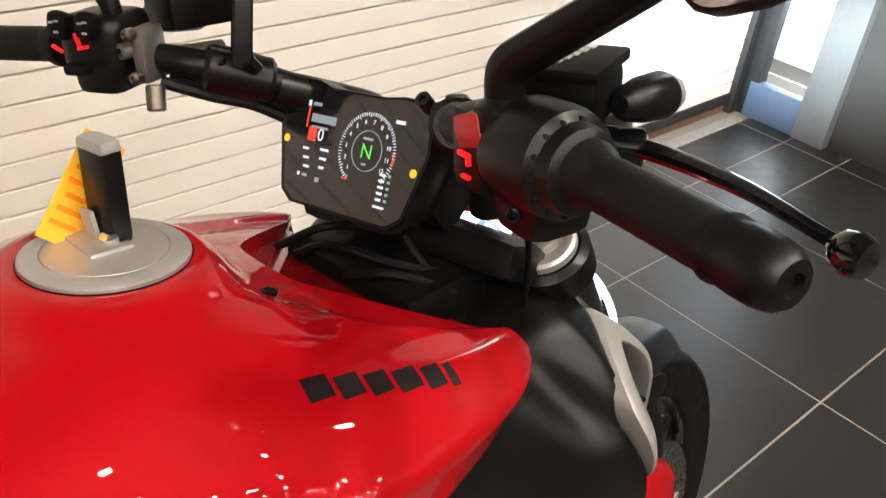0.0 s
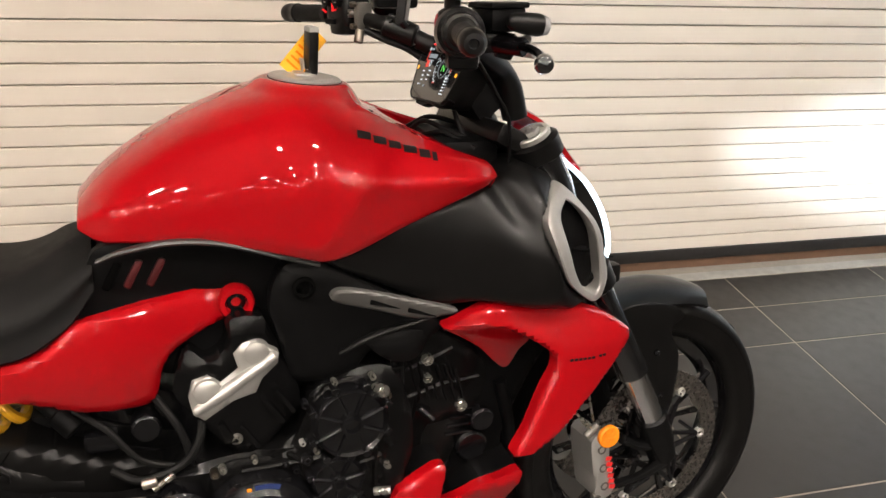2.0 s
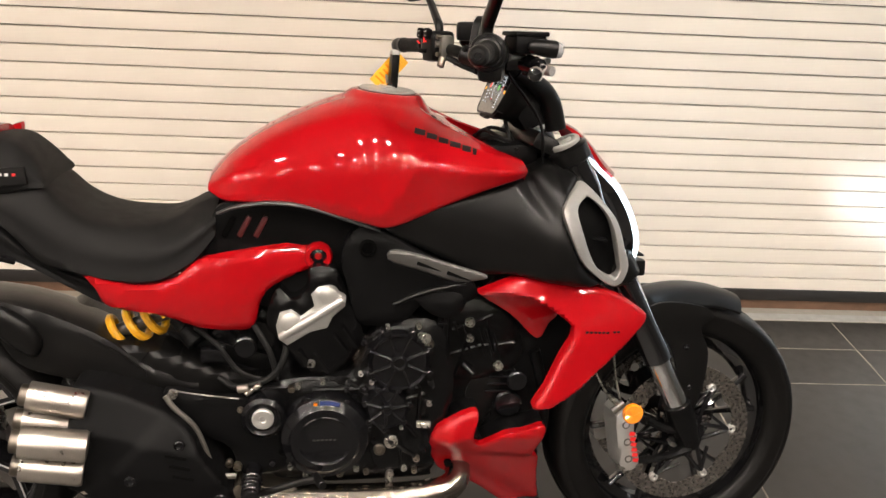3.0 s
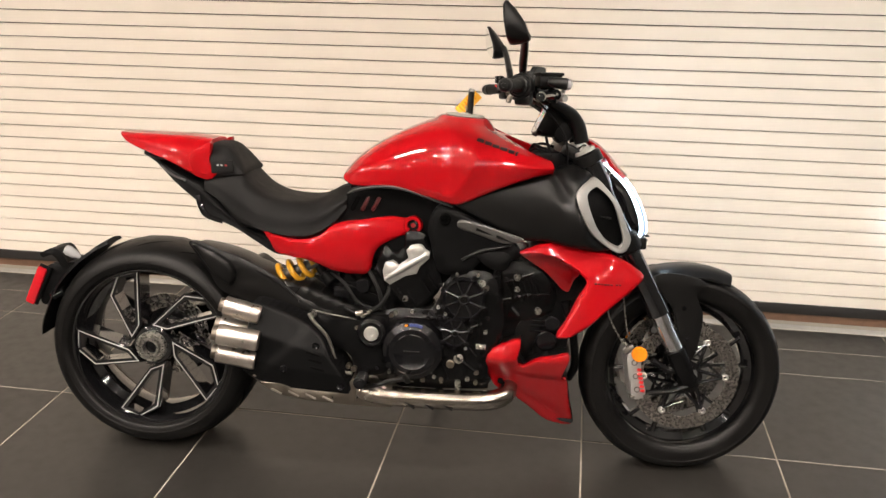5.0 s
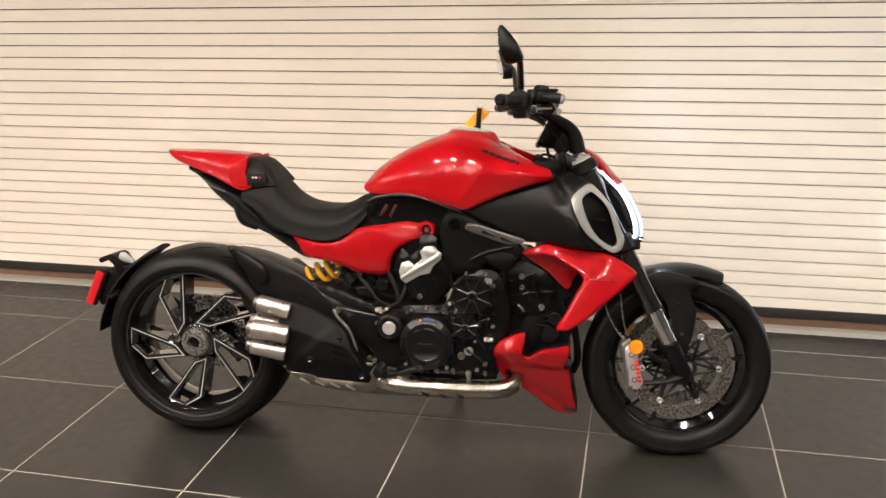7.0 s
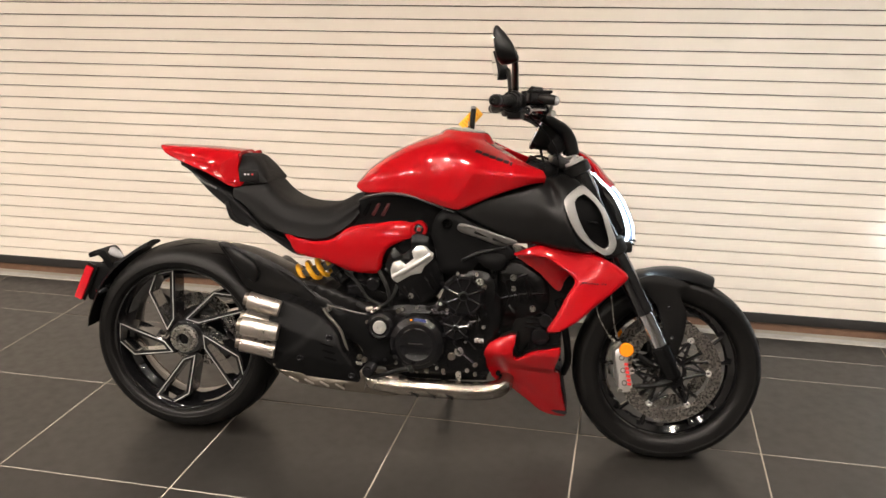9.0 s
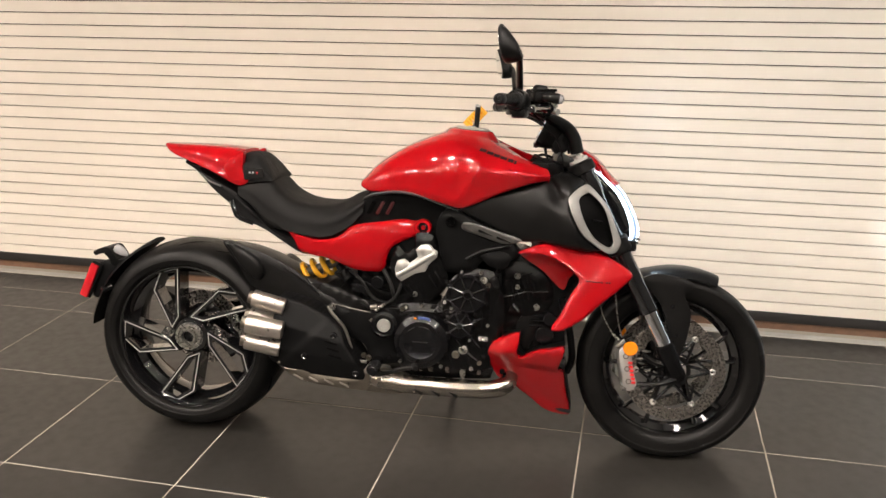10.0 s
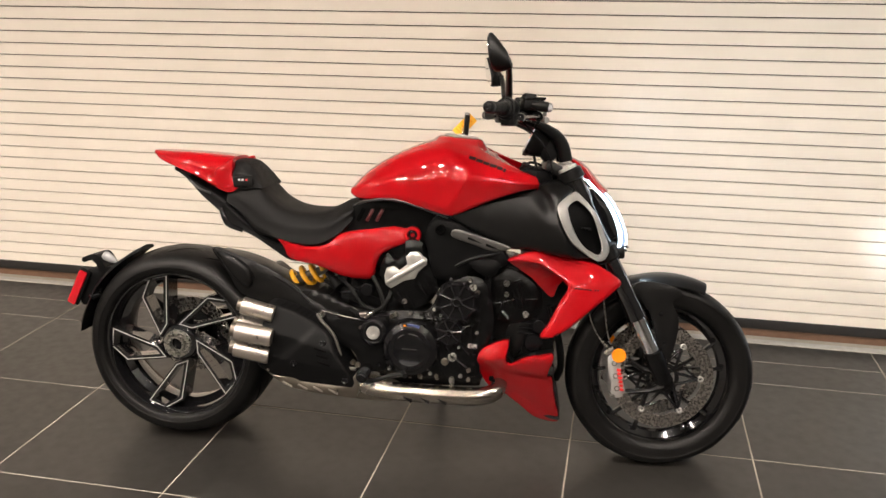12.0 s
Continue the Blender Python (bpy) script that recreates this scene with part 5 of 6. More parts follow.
# ---------------------------------------------------------------- front wheel details
FCN = (1.593, 0.300)
b = nb()
lathe(b, (1.593, 0, 0.300), (0, -1, 0), [(0.0, -0.065), (0.03, -0.065), (0.036, -0.05), (0.030, 0.0), (0.036, 0.05), (0.03, 0.065), (0.0, 0.065)], 32)
part("hub", b, GLOSSBLACK, FW)
for k in range(5):
    for d in (-13, 13):
        b = nb()
        a = 20 + 72 * k
        tube(b, [polar(FCN, 0.034, a, -0.02), polar(FCN, 0.10, a + d * 0.5, -0.022), polar(FCN, 0.200, a + d, -0.026)], [0.013, 0.009, 0.011], 8, smooth=3, squash=0.7)
        part("spoke", b, GLOSSBLACK, FW)
for s in (-1, 1):
    y = s * 0.071
    b = nb()
    # disc with a wavy inner edge
    n = 100
    loops = []
    for rr, h in ((0.160, -0.0025), (0.160, 0.0025), (0.124, 0.0025), (0.124, -0.0025)):
        lp = []
        for k in range(n):
            a = k * math.tau / n
            r2 = rr - (0.006 * max(0, math.cos(a * 10)) if rr < 0.15 else 0)
            lp.append((1.593 + r2 * math.cos(a), y + s * h, 0.300 + r2 * math.sin(a)))
        loops.append(lp)
    rings(b, loops, wrap=True)
    disc = part("brake_disc", b, DISC, FW, "drilled floating steel brake disc")
    b = nb()
    for k in range(40):
        for rr, off in ((0.133, 0), (0.143, 3), (0.152, 6)):
            p = polar(FCN, rr, k * 9 + off, y + s * 0.0026)
            lathe(b, p, (0, s, 0), [(0.0019, 0), (0.0, 0.0004)], 8)
    part("drill_hole", b, HOLE, disc)
    b = nb()
    lathe(b, (1.593, y, 0.300), (0, s, 0), [(0.040, -0.004), (0.052, -0.004), (0.052, 0.005), (0.040, 0.005)], 32, wrap=True)
    carrier_ring = part("disc_carrier", b, ENGINE2, disc, "black disc carrier")
    for k in range(6):
        a = 0 + 60 * k
        b = nb()
        for d in (-20, 20):
            tube(b, [polar(FCN, 0.045, a + d * 1.2, y + s * 0.002), polar(FCN, 0.118, a, y + s * 0.002)], [0.0055, 0.0045], 6, smooth=0)
        tube(b, [polar(FCN, 0.112, a, y + s * 0.002), polar(FCN, 0.075, a + 30, y + s * 0.002)], 0.004, 6, smooth=0)
        part("carrier_arm", b, ENGINE2, disc)
    for k in range(6):
        b = nb()
        lathe(b, polar(FCN, 0.120, 60 * k, y), (0, s, 0), [(0.010, -0.004), (0.010, 0.005), (0.007, 0.007), (0.004, 0.005), (0.004, 0.001), (0, 0.001)], 14)
        part("bobbin", b, ALU, disc)
b = nb()
lathe(b, (1.593, -0.06, 0.300), (0, -1, 0), [(0.0, 0), (0.022, 0), (0.022, 0.050), (0.018, 0.054), (0.016, 0.050), (0.015, 0.038), (0.0, 0.038)], 28)
ax = part("axle", b, ENGINE2, FW, "hollow front axle")
b = nb()
lathe(b, (1.593, -0.11, 0.300), (0, -1, 0), [(0.016, 0), (0.0195, 0.001), (0.0195, 0.005), (0.016, 0.006)], 28, wrap=True)
part("axle_ring", b, SATIN, ax)

# ---------------------------------------------------------------- fork, clamps, fender
def front(name, bm, material, label="", parent=None, angle=38):
    if parent is None:
        return part(name, bm, material, bike, label, angle, STEER)
    return part(name, bm, material, parent, label, angle)


for s in (-1, 1):
    y = s * 0.105
    a0, a1, a2, a3 = Vector((1.2585, y, 0.954)), Vector((1.4975, y, 0.496)), Vector((1.553, y, 0.386)), Vector((1.592, y * 0.98, 0.300))
    b = nb()
    d = a1 - a0
    L = d.length
    lathe(b, a0, d, [(0.020, 0), (0.032, 0.006), (0.033, 0.10), (0.0285, 0.13), (0.0275, L * 0.6), (0.030, L - 0.06), (0.031, L - 0.004), (0.027, L)], 32)
    leg = front("fork_leg", b, GLOSSBLACK, "black fork outer tube")
    b = nb()
    d2 = a2 - a1
    lathe(b, a1 - d2 * 0.05, d2, [(0.0245, 0), (0.0245, d2.length * 1.15), (0.02, d2.length * 1.16)], 32)
    front("fork_slider", b, CHROME, "polished chrome slider", leg)
    b = nb()
    d3 = (a3 - a2).normalized()
    lathe(b, a2 - d3 * 0.012, d3, [(0.026, 0), (0.0305, 0.004), (0.031, 0.05), (0.026, 0.085), (0.022, 0.11), (0.0, 0.115)], 26)
    lathe(b, (1.593, s * 0.078, 0.300), (0, s, 0), [(0.024, 0), (0.028, 0.006), (0.028, 0.024), (0.023, 0.030), (0.0, 0.030)], 26)
    tube(b, [(1.57, y * 0.98, 0.335), (1.53, y, 0.335), (1.485, y, 0.360)], [0.016, 0.010, 0.010], 8)
    tube(b, [(1.59, y * 0.98, 0.285), (1.54, y, 0.268), (1.470, y, 0.262)], [0.015, 0.009, 0.009], 8)
    front("fork_foot", b, ENGINE, "black cast fork foot", leg)
    b = nb()
    up = (a0 - a1).normalized()
    lathe(b, a0 - up * 0.004, up, [(0.0, 0), (0.0315, 0), (0.0315, 0.007), (0.029, 0.010), (0.024, 0.010), (0.023, 0.006), (0.0, 0.006)], 32)
    lathe(b, a0 - up * 0.004, up, [(0.017, 0.004), (0.017, 0.012), (0.0155, 0.014), (0.008, 0.014), (0.008, 0.010), (0.0045, 0.010), (0.0045, 0.017), (0.003, 0.018), (0.002, 0.015), (0, 0.015)], 6)
    front("fork_cap", b, ALU, "machined silver fork cap", leg)
    # caliper
    b = nb()
    cy = s * 0.086
    panel(b, [(1.412, 0.372), (1.430, 0.385), (1.450, 0.372), (1.454, 0.330), (1.466, 0.285), (1.472, 0.258), (1.455, 0.245), (1.432, 0.248), (1.424, 0.285), (1.416, 0.33)], 0.117, 0.07, 0.006, side=s, n=2)
    cal = front("brake_caliper", b, ALU, "silver radial brake caliper")
    b = nb()
    for ww in (0.355, 0.315, 0.275):
        lathe(b, (1.432 + (0.355 - ww) * 0.15, s * 0.110, ww), (0, s, 0), [(0.009, -0.01), (0.009, 0.0075), (0.006, 0.008), (0.005, 0.006), (0, 0.006)], 18)
    rod(b, (1.425, s * 0.105, 0.250), (1.480, s * 0.105, 0.258), 0.008)
    rod(b, (1.405, s * 0.10, 0.380), (1.43, s * 0.10, 0.40), 0.008)
    front("caliper_piston_cap", b, DARKALU, "", cal)
    for k in range(6):
        b = nb()
        box(b, (1.4505 + 0.0025 * k - 0.004, s * 0.1195, 0.335 - 0.0125 * k), (0.012, 0.002, 0.0085), Matrix.Rotation(radians(11), 4, "Y"), 0.0006)
        front("red_mark", b, REDDECAL, "", cal)
    b = nb()
    lathe(b, (1.445, s * 0.112, 0.380), (0, s, 0), [(0.0, 0), (0.0225, 0), (0.0225, 0.007), (0.020, 0.010), (0.0, 0.011)], 28)
    for k in range(3):
        a = radians(60 * k + 15)
        tube(b, [(1.445 - 0.019 * math.cos(a), s * 0.1225, 0.380 - 0.019 * math.sin(a)), (1.445 + 0.019 * math.cos(a), s * 0.1225, 0.380 + 0.019 * math.sin(a))], 0.0006, 4, smooth=0)
    front("side_reflector", b, AMBER, "round amber side reflector")
    b = nb()
    tube(b, [(1.412, s * 0.10, 0.395), (1.385, s * 0.10, 0.43), (1.350, s * 0.11, 0.50), (1.345, s * 0.11, 0.60)], 0.0022, 6)
    tube(b, [(1.42, s * 0.10, 0.41), (1.405, s * 0.105, 0.46), (1.392, s * 0.10, 0.55)], 0.0022, 6)
    rod(b, (1.395, s * 0.10, 0.418), (1.418, s * 0.10, 0.392), 0.005)
    front("brake_hose", b, BOLT, "thin braided steel brake hose", cal)

# clamps and steering head
b = nb()
box(b, (1.235, 0, 0.945), (0.09, 0.235, 0.035), Matrix.Rotation(radians(27), 4, "Y"), 0.012)
for s in (-1, 1):
    lathe(b, (1.2565 + 0.012, s * 0.105, 0.935), STEER_A, [(0.034, -0.02), (0.041, -0.016), (0.041, 0.012), (0.034, 0.017)], 32, wrap=True)
front("upper_clamp", b, BLACK, "black upper fork clamp")
b = nb()
box(b, (1.372, 0, 0.708), (0.075, 0.24, 0.04), Matrix.Rotation(radians(27), 4, "Y"), 0.012)
for s in (-1, 1):
    lathe(b, (1.391, s * 0.105, 0.700), STEER_A, [(0.031, -0.026), (0.038, -0.02), (0.038, 0.02), (0.031, 0.026)], 32, wrap=True)
    box(b, (1.425, s * 0.100, 0.700), (0.045, 0.03, 0.035), None, 0.008)
front("lower_clamp", b, BLACK, "black lower fork clamp")
b = nb()
rod(b, (1.17, 0, 0.93), (1.34, 0, 0.68), 0.045)
box(b, (1.175, 0, 0.925), (0.10, 0.17, 0.05), None, 0.015)
box(b, (1.160, 0, 0.895), (0.10, 0.17, 0.05), None, 0.015)
part("steering_head", b, MATT, bike, "black steering head")
for k, path in enumerate(([(1.12, 0.06, 0.935), (1.13, 0.02, 0.955), (1.15, -0.03, 0.950), (1.18, -0.06, 0.94)], [(1.12, -0.01, 0.94), (1.14, -0.05, 0.950), (1.18, -0.085, 0.93)], [(1.12, 0.09, 0.93), (1.15, 0.05, 0.955), (1.20, 0.02, 0.945)], [(1.16, -0.03, 1.01), (1.165, -0.035, 0.97), (1.18, -0.06, 0.93)], [(1.13, -0.19, 1.09), (1.185, -0.14, 1.03), (1.215, -0.13, 0.98), (1.225, -0.12, 0.90), (1.25, -0.10, 0.82)])):
    b = nb()
    tube(b, path, 0.0042 if k < 4 else 0.003, 8)
    part("cable", b, MATT, bike, "black cable")

# front fender
def arc_cover(bm, c, a0, a1, radius, half, drop, steps=24, thick=0.005):
    loops = []
    for i in range(steps + 1):
        f = i / steps
        a = a0 + (a1 - a0) * f
        hw = half * (0.80 + 0.2 * math.sin(f * math.pi))
        row = []
        for k in range(13):
            q = -1 + k / 6
            row.append((q * hw, radius - drop * abs(q) ** 3))
        inner = [(v * 0.95, r - thick) for v, r in reversed(row)]
        loops.append([polar(c, r, a, v) for v, r in row + inner])
    rings(bm, loops)


b = nb()
arc_cover(b, FCN, 66, 128, 0.327, 0.074, 0.030)
fend = front("front_fender", b, BLACK, "satin black front mudguard", angle=60)
for s in (-1, 1):
    b = nb()
    panel(b, [(1.470, 0.585), (1.520, 0.608), (1.612, 0.595), (1.640, 0.570), (1.612, 0.545), (1.632, 0.490), (1.624, 0.410), (1.600, 0.345), (1.585, 0.35), (1.566, 0.42), (1.545, 0.500), (1.50, 0.56)], lambda u, w: 0.0775 + 0.012 * max(0, (0.58 - w) / 0.2), 0.006, 0.003, side=s)
    st = front("fender_stay", b, BLACK, "", fend)
    for u, w in ((1.575, 0.508), (1.590, 0.415)):
        b = nb()
        lathe(b, (u, s * 0.080, w), (0, s, 0), [(0.0065, -0.004), (0.0065, 0.007), (0.004, 0.009), (0, 0.007)], 12)
        front("screw", b, ENGINE2, "", fend)

# ---------------------------------------------------------------- headlight and screen
HL = [  # w, middle u, edge u, half width
    (0.918, 1.340, 1.322, 0.055),
    (0.895, 1.372, 1.345, 0.072),
    (0.862, 1.408, 1.378, 0.085),
    (0.815, 1.438, 1.407, 0.092),
    (0.766, 1.458, 1.425, 0.092),
    (0.730, 1.464, 1.430, 0.086),
    (0.700, 1.458, 1.424, 0.072),
    (0.684, 1.446, 1.414, 0.055),
]
rowsH = spline(HL, 4)
b = nb()
loops = []
for w, uc, ue, hw in rowsH:
    loops.append([(ue - 0.055, -hw * 0.8, w), (ue, -hw, w), (ue - 0.004, -hw * 0.86, w), (ue - 0.010, -hw * 0.4, w), (ue - 0.012, 0, w), (ue - 0.010, hw * 0.4, w), (ue - 0.004, hw * 0.86, w), (ue, hw, w), (ue - 0.055, hw * 0.8, w)])
rings(b, loops)
hl = front("headlight_shell", b, GLOSSBLACK, "gloss black headlight shell")
b = nb()
tube(b, [(ue + 0.004, -hw + 0.002, w) for w, uc, ue, hw in HL] + [(1.420, -0.02, 0.676), (1.420, 0.02, 0.676)] + [(ue + 0.004, hw - 0.002, w) for w, uc, ue, hw in reversed(HL)], [0.004, 0.0055, 0.006, 0.006, 0.0055, 0.004], 10, smooth=4)
front("daytime_light", b, DRL, "glowing white daytime light strip", hl)
b = nb()
tube(b, [((uc + ue) / 2, -hw * 0.55, w) for w, uc, ue, hw in HL[1:7]] + [((uc + ue) / 2, hw * 0.55, w) for w, uc, ue, hw in reversed(HL[1:7])], 0.005, 8, smooth=4)
front("inner_light", b, LENS, "blue-tinted inner light guide", hl)
for s in (-1, 1):
    b = nb()
    tube(b, [(uc - 0.006, s * hw * 0.30, w) for w, uc, ue, hw in HL[1:7]], [0.002, 0.0035, 0.004, 0.0035, 0.002], 8, smooth=4)
    front("light_blade", b, DRL, "glowing white light blade", hl)
b = nb()
# unseen plates added above, below and behind the lamp to shape the beam's cut-off
LAMPP = Vector((1.418, 0, 0.712))
box(b, (1.434, 0, 0.7155), (0.062, 0.13, 0.004), Matrix.Rotation(radians(3), 4, "Y"), 0.001)
box(b, (1.404, 0, 0.708), (0.006, 0.13, 0.03), None, 0.001)
box(b, (1.432, 0, 0.7025), (0.058, 0.13, 0.004), None, 0.001)
front("beam_hood", b, MATT, "", hl)
b = nb()
loops = []
for w, uc, ue, hw in rowsH:
    loops.append([(ue + 0.006 + (uc - ue) * math.cos(q * 1.4) , hw * 0.90 * q, w) for q in np.linspace(-1, 1, 13)])
rings(b, loops, closed=False)
glass = front("headlight_lens", b, GLASS, "clear headlight lens", hl)
glass.visible_shadow = False

b = nb()
SCR = [(0.994, 1.272, 0.040, 0.004), (0.975, 1.312, 0.055, 0.010), (0.945, 1.346, 0.066, 0.016), (0.915, 1.372, 0.074, 0.022), (0.886, 1.402, 0.060, 0.020)]
loops = []
for w, u, hw, sag in spline(SCR, 4):
    row = [(u - sag * abs(q) ** 2, (hw + 0.007) * q, w - 0.005 * abs(q) ** 2) for q in np.linspace(-1, 1, 11)]
    loops.append(row + [(p[0] - 0.006, p[1] * 0.97, p[2] - 0.004) for p in reversed(row)])
rings(b, loops)
front("fly_screen", b, RED, "small glossy red fly screen", angle=50)

lh, ld = None, bpy.data.lights.new("dipped_beam", "SPOT")
ld.energy, ld.color, ld.spot_size, ld.spot_blend, ld.shadow_soft_size = 1500.0, (0.80, 0.92, 1.0), radians(64), 0.7, 0.0045
lh = new("dipped_beam", ld)
LM = bike.matrix_world @ STEER
lh.matrix_world = look(LM @ LAMPP, LM @ (LAMPP + Vector((1, 0.13, -0.025))))

# light of the glowing strips and reflectors
gd = bpy.data.lights.new("headlight_glow", "AREA")
gd.energy, gd.color, gd.shape, gd.size, gd.size_y = 4.5, (0.70, 0.87, 1.0), "RECTANGLE", 0.12, 0.14
gl = new("headlight_glow", gd)
gl.matrix_world = look(LM @ Vector((1.492, 0, 0.79)), LM @ Vector((2.5, 0.25, 0.80)))

# ---------------------------------------------------------------- handlebar and controls
b = nb()
tube(b, [(1.012, -0.368, 1.108), (1.030, -0.32, 1.110), (1.056, -0.25, 1.110), (1.086, -0.17, 1.104), (1.106, -0.132, 1.097), (1.150, -0.103, 1.078), (1.205, -0.070, 1.045), (1.218, 0, 1.038), (1.205, 0.070, 1.045), (1.150, 0.103, 1.078), (1.106, 0.132, 1.097), (1.086, 0.17, 1.104), (1.056, 0.25, 1.110), (1.030, 0.32, 1.110), (1.012, 0.368, 1.108)], 0.0125, 16)
bar = front("handlebar", b, BLACK, "black tapered handlebar")
for s in (-1, 1):
    b = nb()
    g0, g1 = Vector((1.011, s * 0.370, 1.108)), Vector((1.052, s * 0.262, 1.111))
    d = g1 - g0
    lathe(b, g0, d, [(0.0115, 0), (0.0152, 0.002), (0.0160, 0.006), (0.0154, 0.012)] + [(0.0152 + 0.0003 * (k % 2), 0.015 + 0.005 * k) for k in range(18)] + [(0.0195, d.length - 0.006), (0.0195, d.length), (0.0135, d.length)], 28)
    front("grip", b, GRIP, "black rubber grip", bar)
    b = nb()
    lathe(b, g0, -d, [(0.0125, -0.018), (0.0172, -0.017), (0.0172, -0.013), (0.0160, -0.011), (0.0170, 0.0), (0.0168, 0.010), (0.0150, 0.018), (0.0115, 0.0225), (0.006, 0.0232), (0.005, 0.019), (0, 0.019)], 28)
    be = front("bar_end", b, BLACK, "rounded black bar end weight", bar)
    # risers
    b = nb()
    tube(b, [(1.256, s * 0.048, 0.960), (1.243, s * 0.050, 1.006), (1.222, s * 0.058, 1.036), (1.192, s * 0.078, 1.054), (1.150, s * 0.103, 1.074)], [0.021, 0.021, 0.019, 0.017, 0.015], 14)
    rod(b, (1.102, s * 0.136, 1.098), (1.148, s * 0.104, 1.079), 0.0195, n=20, bev=0.2)
    box(b, (1.124, s * 0.120, 1.103), (0.044, 0.016, 0.014), Matrix.Rotation(radians(-s * 36), 4, "Z") @ Matrix.Rotation(radians(20), 4, "Y"), 0.004)
    front("riser", b, BLACK, "black cast bar riser", bar)
    b = nb()
    for q in (-0.012, 0.012):
        lathe(b, (1.112 - q * 0.5, s * (0.106 + q), 1.104), (-0.6, 0, 0.7), [(0.006, -0.01), (0.006, 0.002), (0.003, 0.002), (0.003, -0.001), (0, -0.001)], 12)
    front("clamp_bolt", b, ENGINE2, "", bar)

# right side: throttle housing, switch, brake reservoir, lever, indicator
b = nb()
p0, p1 = Vector((1.050, -0.266, 1.111)), Vector((1.074, -0.203, 1.107))
lathe(b, p0, p1 - p0, [(0.019, 0), (0.024, 0.003), (0.026, 0.012), (0.031, 0.016), (0.033, 0.026), (0.033, 0.050), (0.030, 0.062), (0.02, 0.068)], 26)
box(b, (1.070, -0.225, 1.085), (0.045, 0.045, 0.050), Matrix.Rotation(radians(-20), 4, "Z"), 0.012)
sw = front("throttle_housing", b, BLACK, "black throttle and switch housing")
pd = (p1 - p0).normalized()
for k in range(14):
    b = nb()
    aa, ex, ey = basis(pd)
    q = p0 + pd * 0.014 + (ex * math.cos(k * math.tau / 14) + ey * math.sin(k * math.tau / 14)) * 0.0272
    rod(b, q - pd * 0.003, q + pd * 0.005, 0.0014, n=8)
    front("collar_rib", b, GRIP, "", sw)
for w in (1.124, 1.078):
    b = nb()
    lathe(b, (1.046, -0.222, w), (-1, -0.3, 0.1), [(0.0045, -0.006), (0.0045, 0.003), (0.003, 0.0035), (0.002, 0.001), (0, 0.001)], 10)
    front("housing_screw", b, ENGINE2, "", sw)
b = nb()
box(b, (1.067, -0.186, 1.105), (0.030, 0.034, 0.052), Matrix.Rotation(radians(-20), 4, "Z"), 0.009)
front("switch_body", b, BLACK, "", sw)
b = nb()
box(b, (1.060, -0.189, 1.119), (0.024, 0.030, 0.022), Matrix.Rotation(radians(-20), 4, "Z") @ Matrix.Rotation(radians(-18), 4, "X"), 0.007)
front("stop_switch", b, REDSW, "red engine stop switch", sw)
b = nb()
RB20 = Matrix.Rotation(radians(-20), 4, "Z")
box(b, (1.0505, -0.183, 1.1045), (0.003, 0.012, 0.003), RB20, 0.0008)
box(b, (1.0495, -0.187, 1.1010), (0.003, 0.003, 0.006), RB20, 0.0008)
box(b, (1.0505, -0.184, 1.0905), (0.003, 0.008, 0.0025), RB20, 0.0008)
front("lit_symbol", b, REDGLOW, "red backlit symbols", sw)
b = nb()
box(b, (1.136, -0.203, 1.124), (0.064, 0.050, 0.034), Matrix.Rotation(radians(12), 4, "Z"), 0.010)
box(b, (1.136, -0.203, 1.142), (0.067, 0.053, 0.008), Matrix.Rotation(radians(12), 4, "Z"), 0.003)
res = front("brake_reservoir", b, MATT, "black brake fluid reservoir box")
b = nb()
for k in range(5):
    box(b, (1.118 + 0.010 * k, -0.200, 1.1467), (0.007, 0.010, 0.0008), Matrix.Rotation(radians(12), 4, "Z"), 0.0)
front("lid_mark", b, BARMARK, "", res)
b = nb()
lathe(b, (1.142, -0.240, 1.121), (1, -0.05, -0.12), [(0.006, -0.012), (0.011, -0.006), (0.0145, 0.012), (0.0155, 0.034), (0.0145, 0.038)], 24)
ind = front("front_indicator", b, BLACK, "black bullet indicator")
b = nb()
lathe(b, (1.179, -0.242, 1.1165), (1, -0.05, -0.12), [(0.0140, -0.002), (0.0140, 0.003), (0.012, 0.010), (0.006, 0.013), (0, 0.014)], 24)
front("indicator_lens", b, CLEAR, "milky clear lens", ind)
b = nb()
box(b, (1.115, -0.180, 1.095), (0.06, 0.05, 0.035), Matrix.Rotation(radians(-20), 4, "Z"), 0.010)
rod(b, (1.11, -0.16, 1.095), (1.155, -0.245, 1.088), 0.013)
lathe(b, (1.150, -0.200, 1.090), (0.2, -0.1, 1), [(0.013, -0.02), (0.015, -0.014), (0.015, 0.012), (0.010, 0.016), (0, 0.016)], 18)
mc = front("brake_master_cylinder", b, ENGINE2, "black radial brake master cylinder")
b = nb()
tube(b, [(1.150, -0.205, 1.088), (1.150, -0.25, 1.090), (1.130, -0.32, 1.088), (1.102, -0.382, 1.083)], [0.010, 0.009, 0.007, 0.006], 10, squash=0.7)
lathe(b, (1.096, -0.391, 1.082), (-0.35, -1, -0.05), [(0.004, -0.014), (0.010, -0.008), (0.0125, 0), (0.010, 0.008), (0, 0.0125)], 18)
front("brake_lever", b, GLOSSBLACK, "black brake lever with ball end", mc)
b = nb()
rod(b, (1.165, -0.215, 1.082), (1.178, -0.235, 1.080), 0.009)
rod(b, (1.165, -0.19, 1.09), (1.172, -0.225, 1.098), 0.006)
front("adjuster", b, SATIN, "bare metal adjuster", mc)

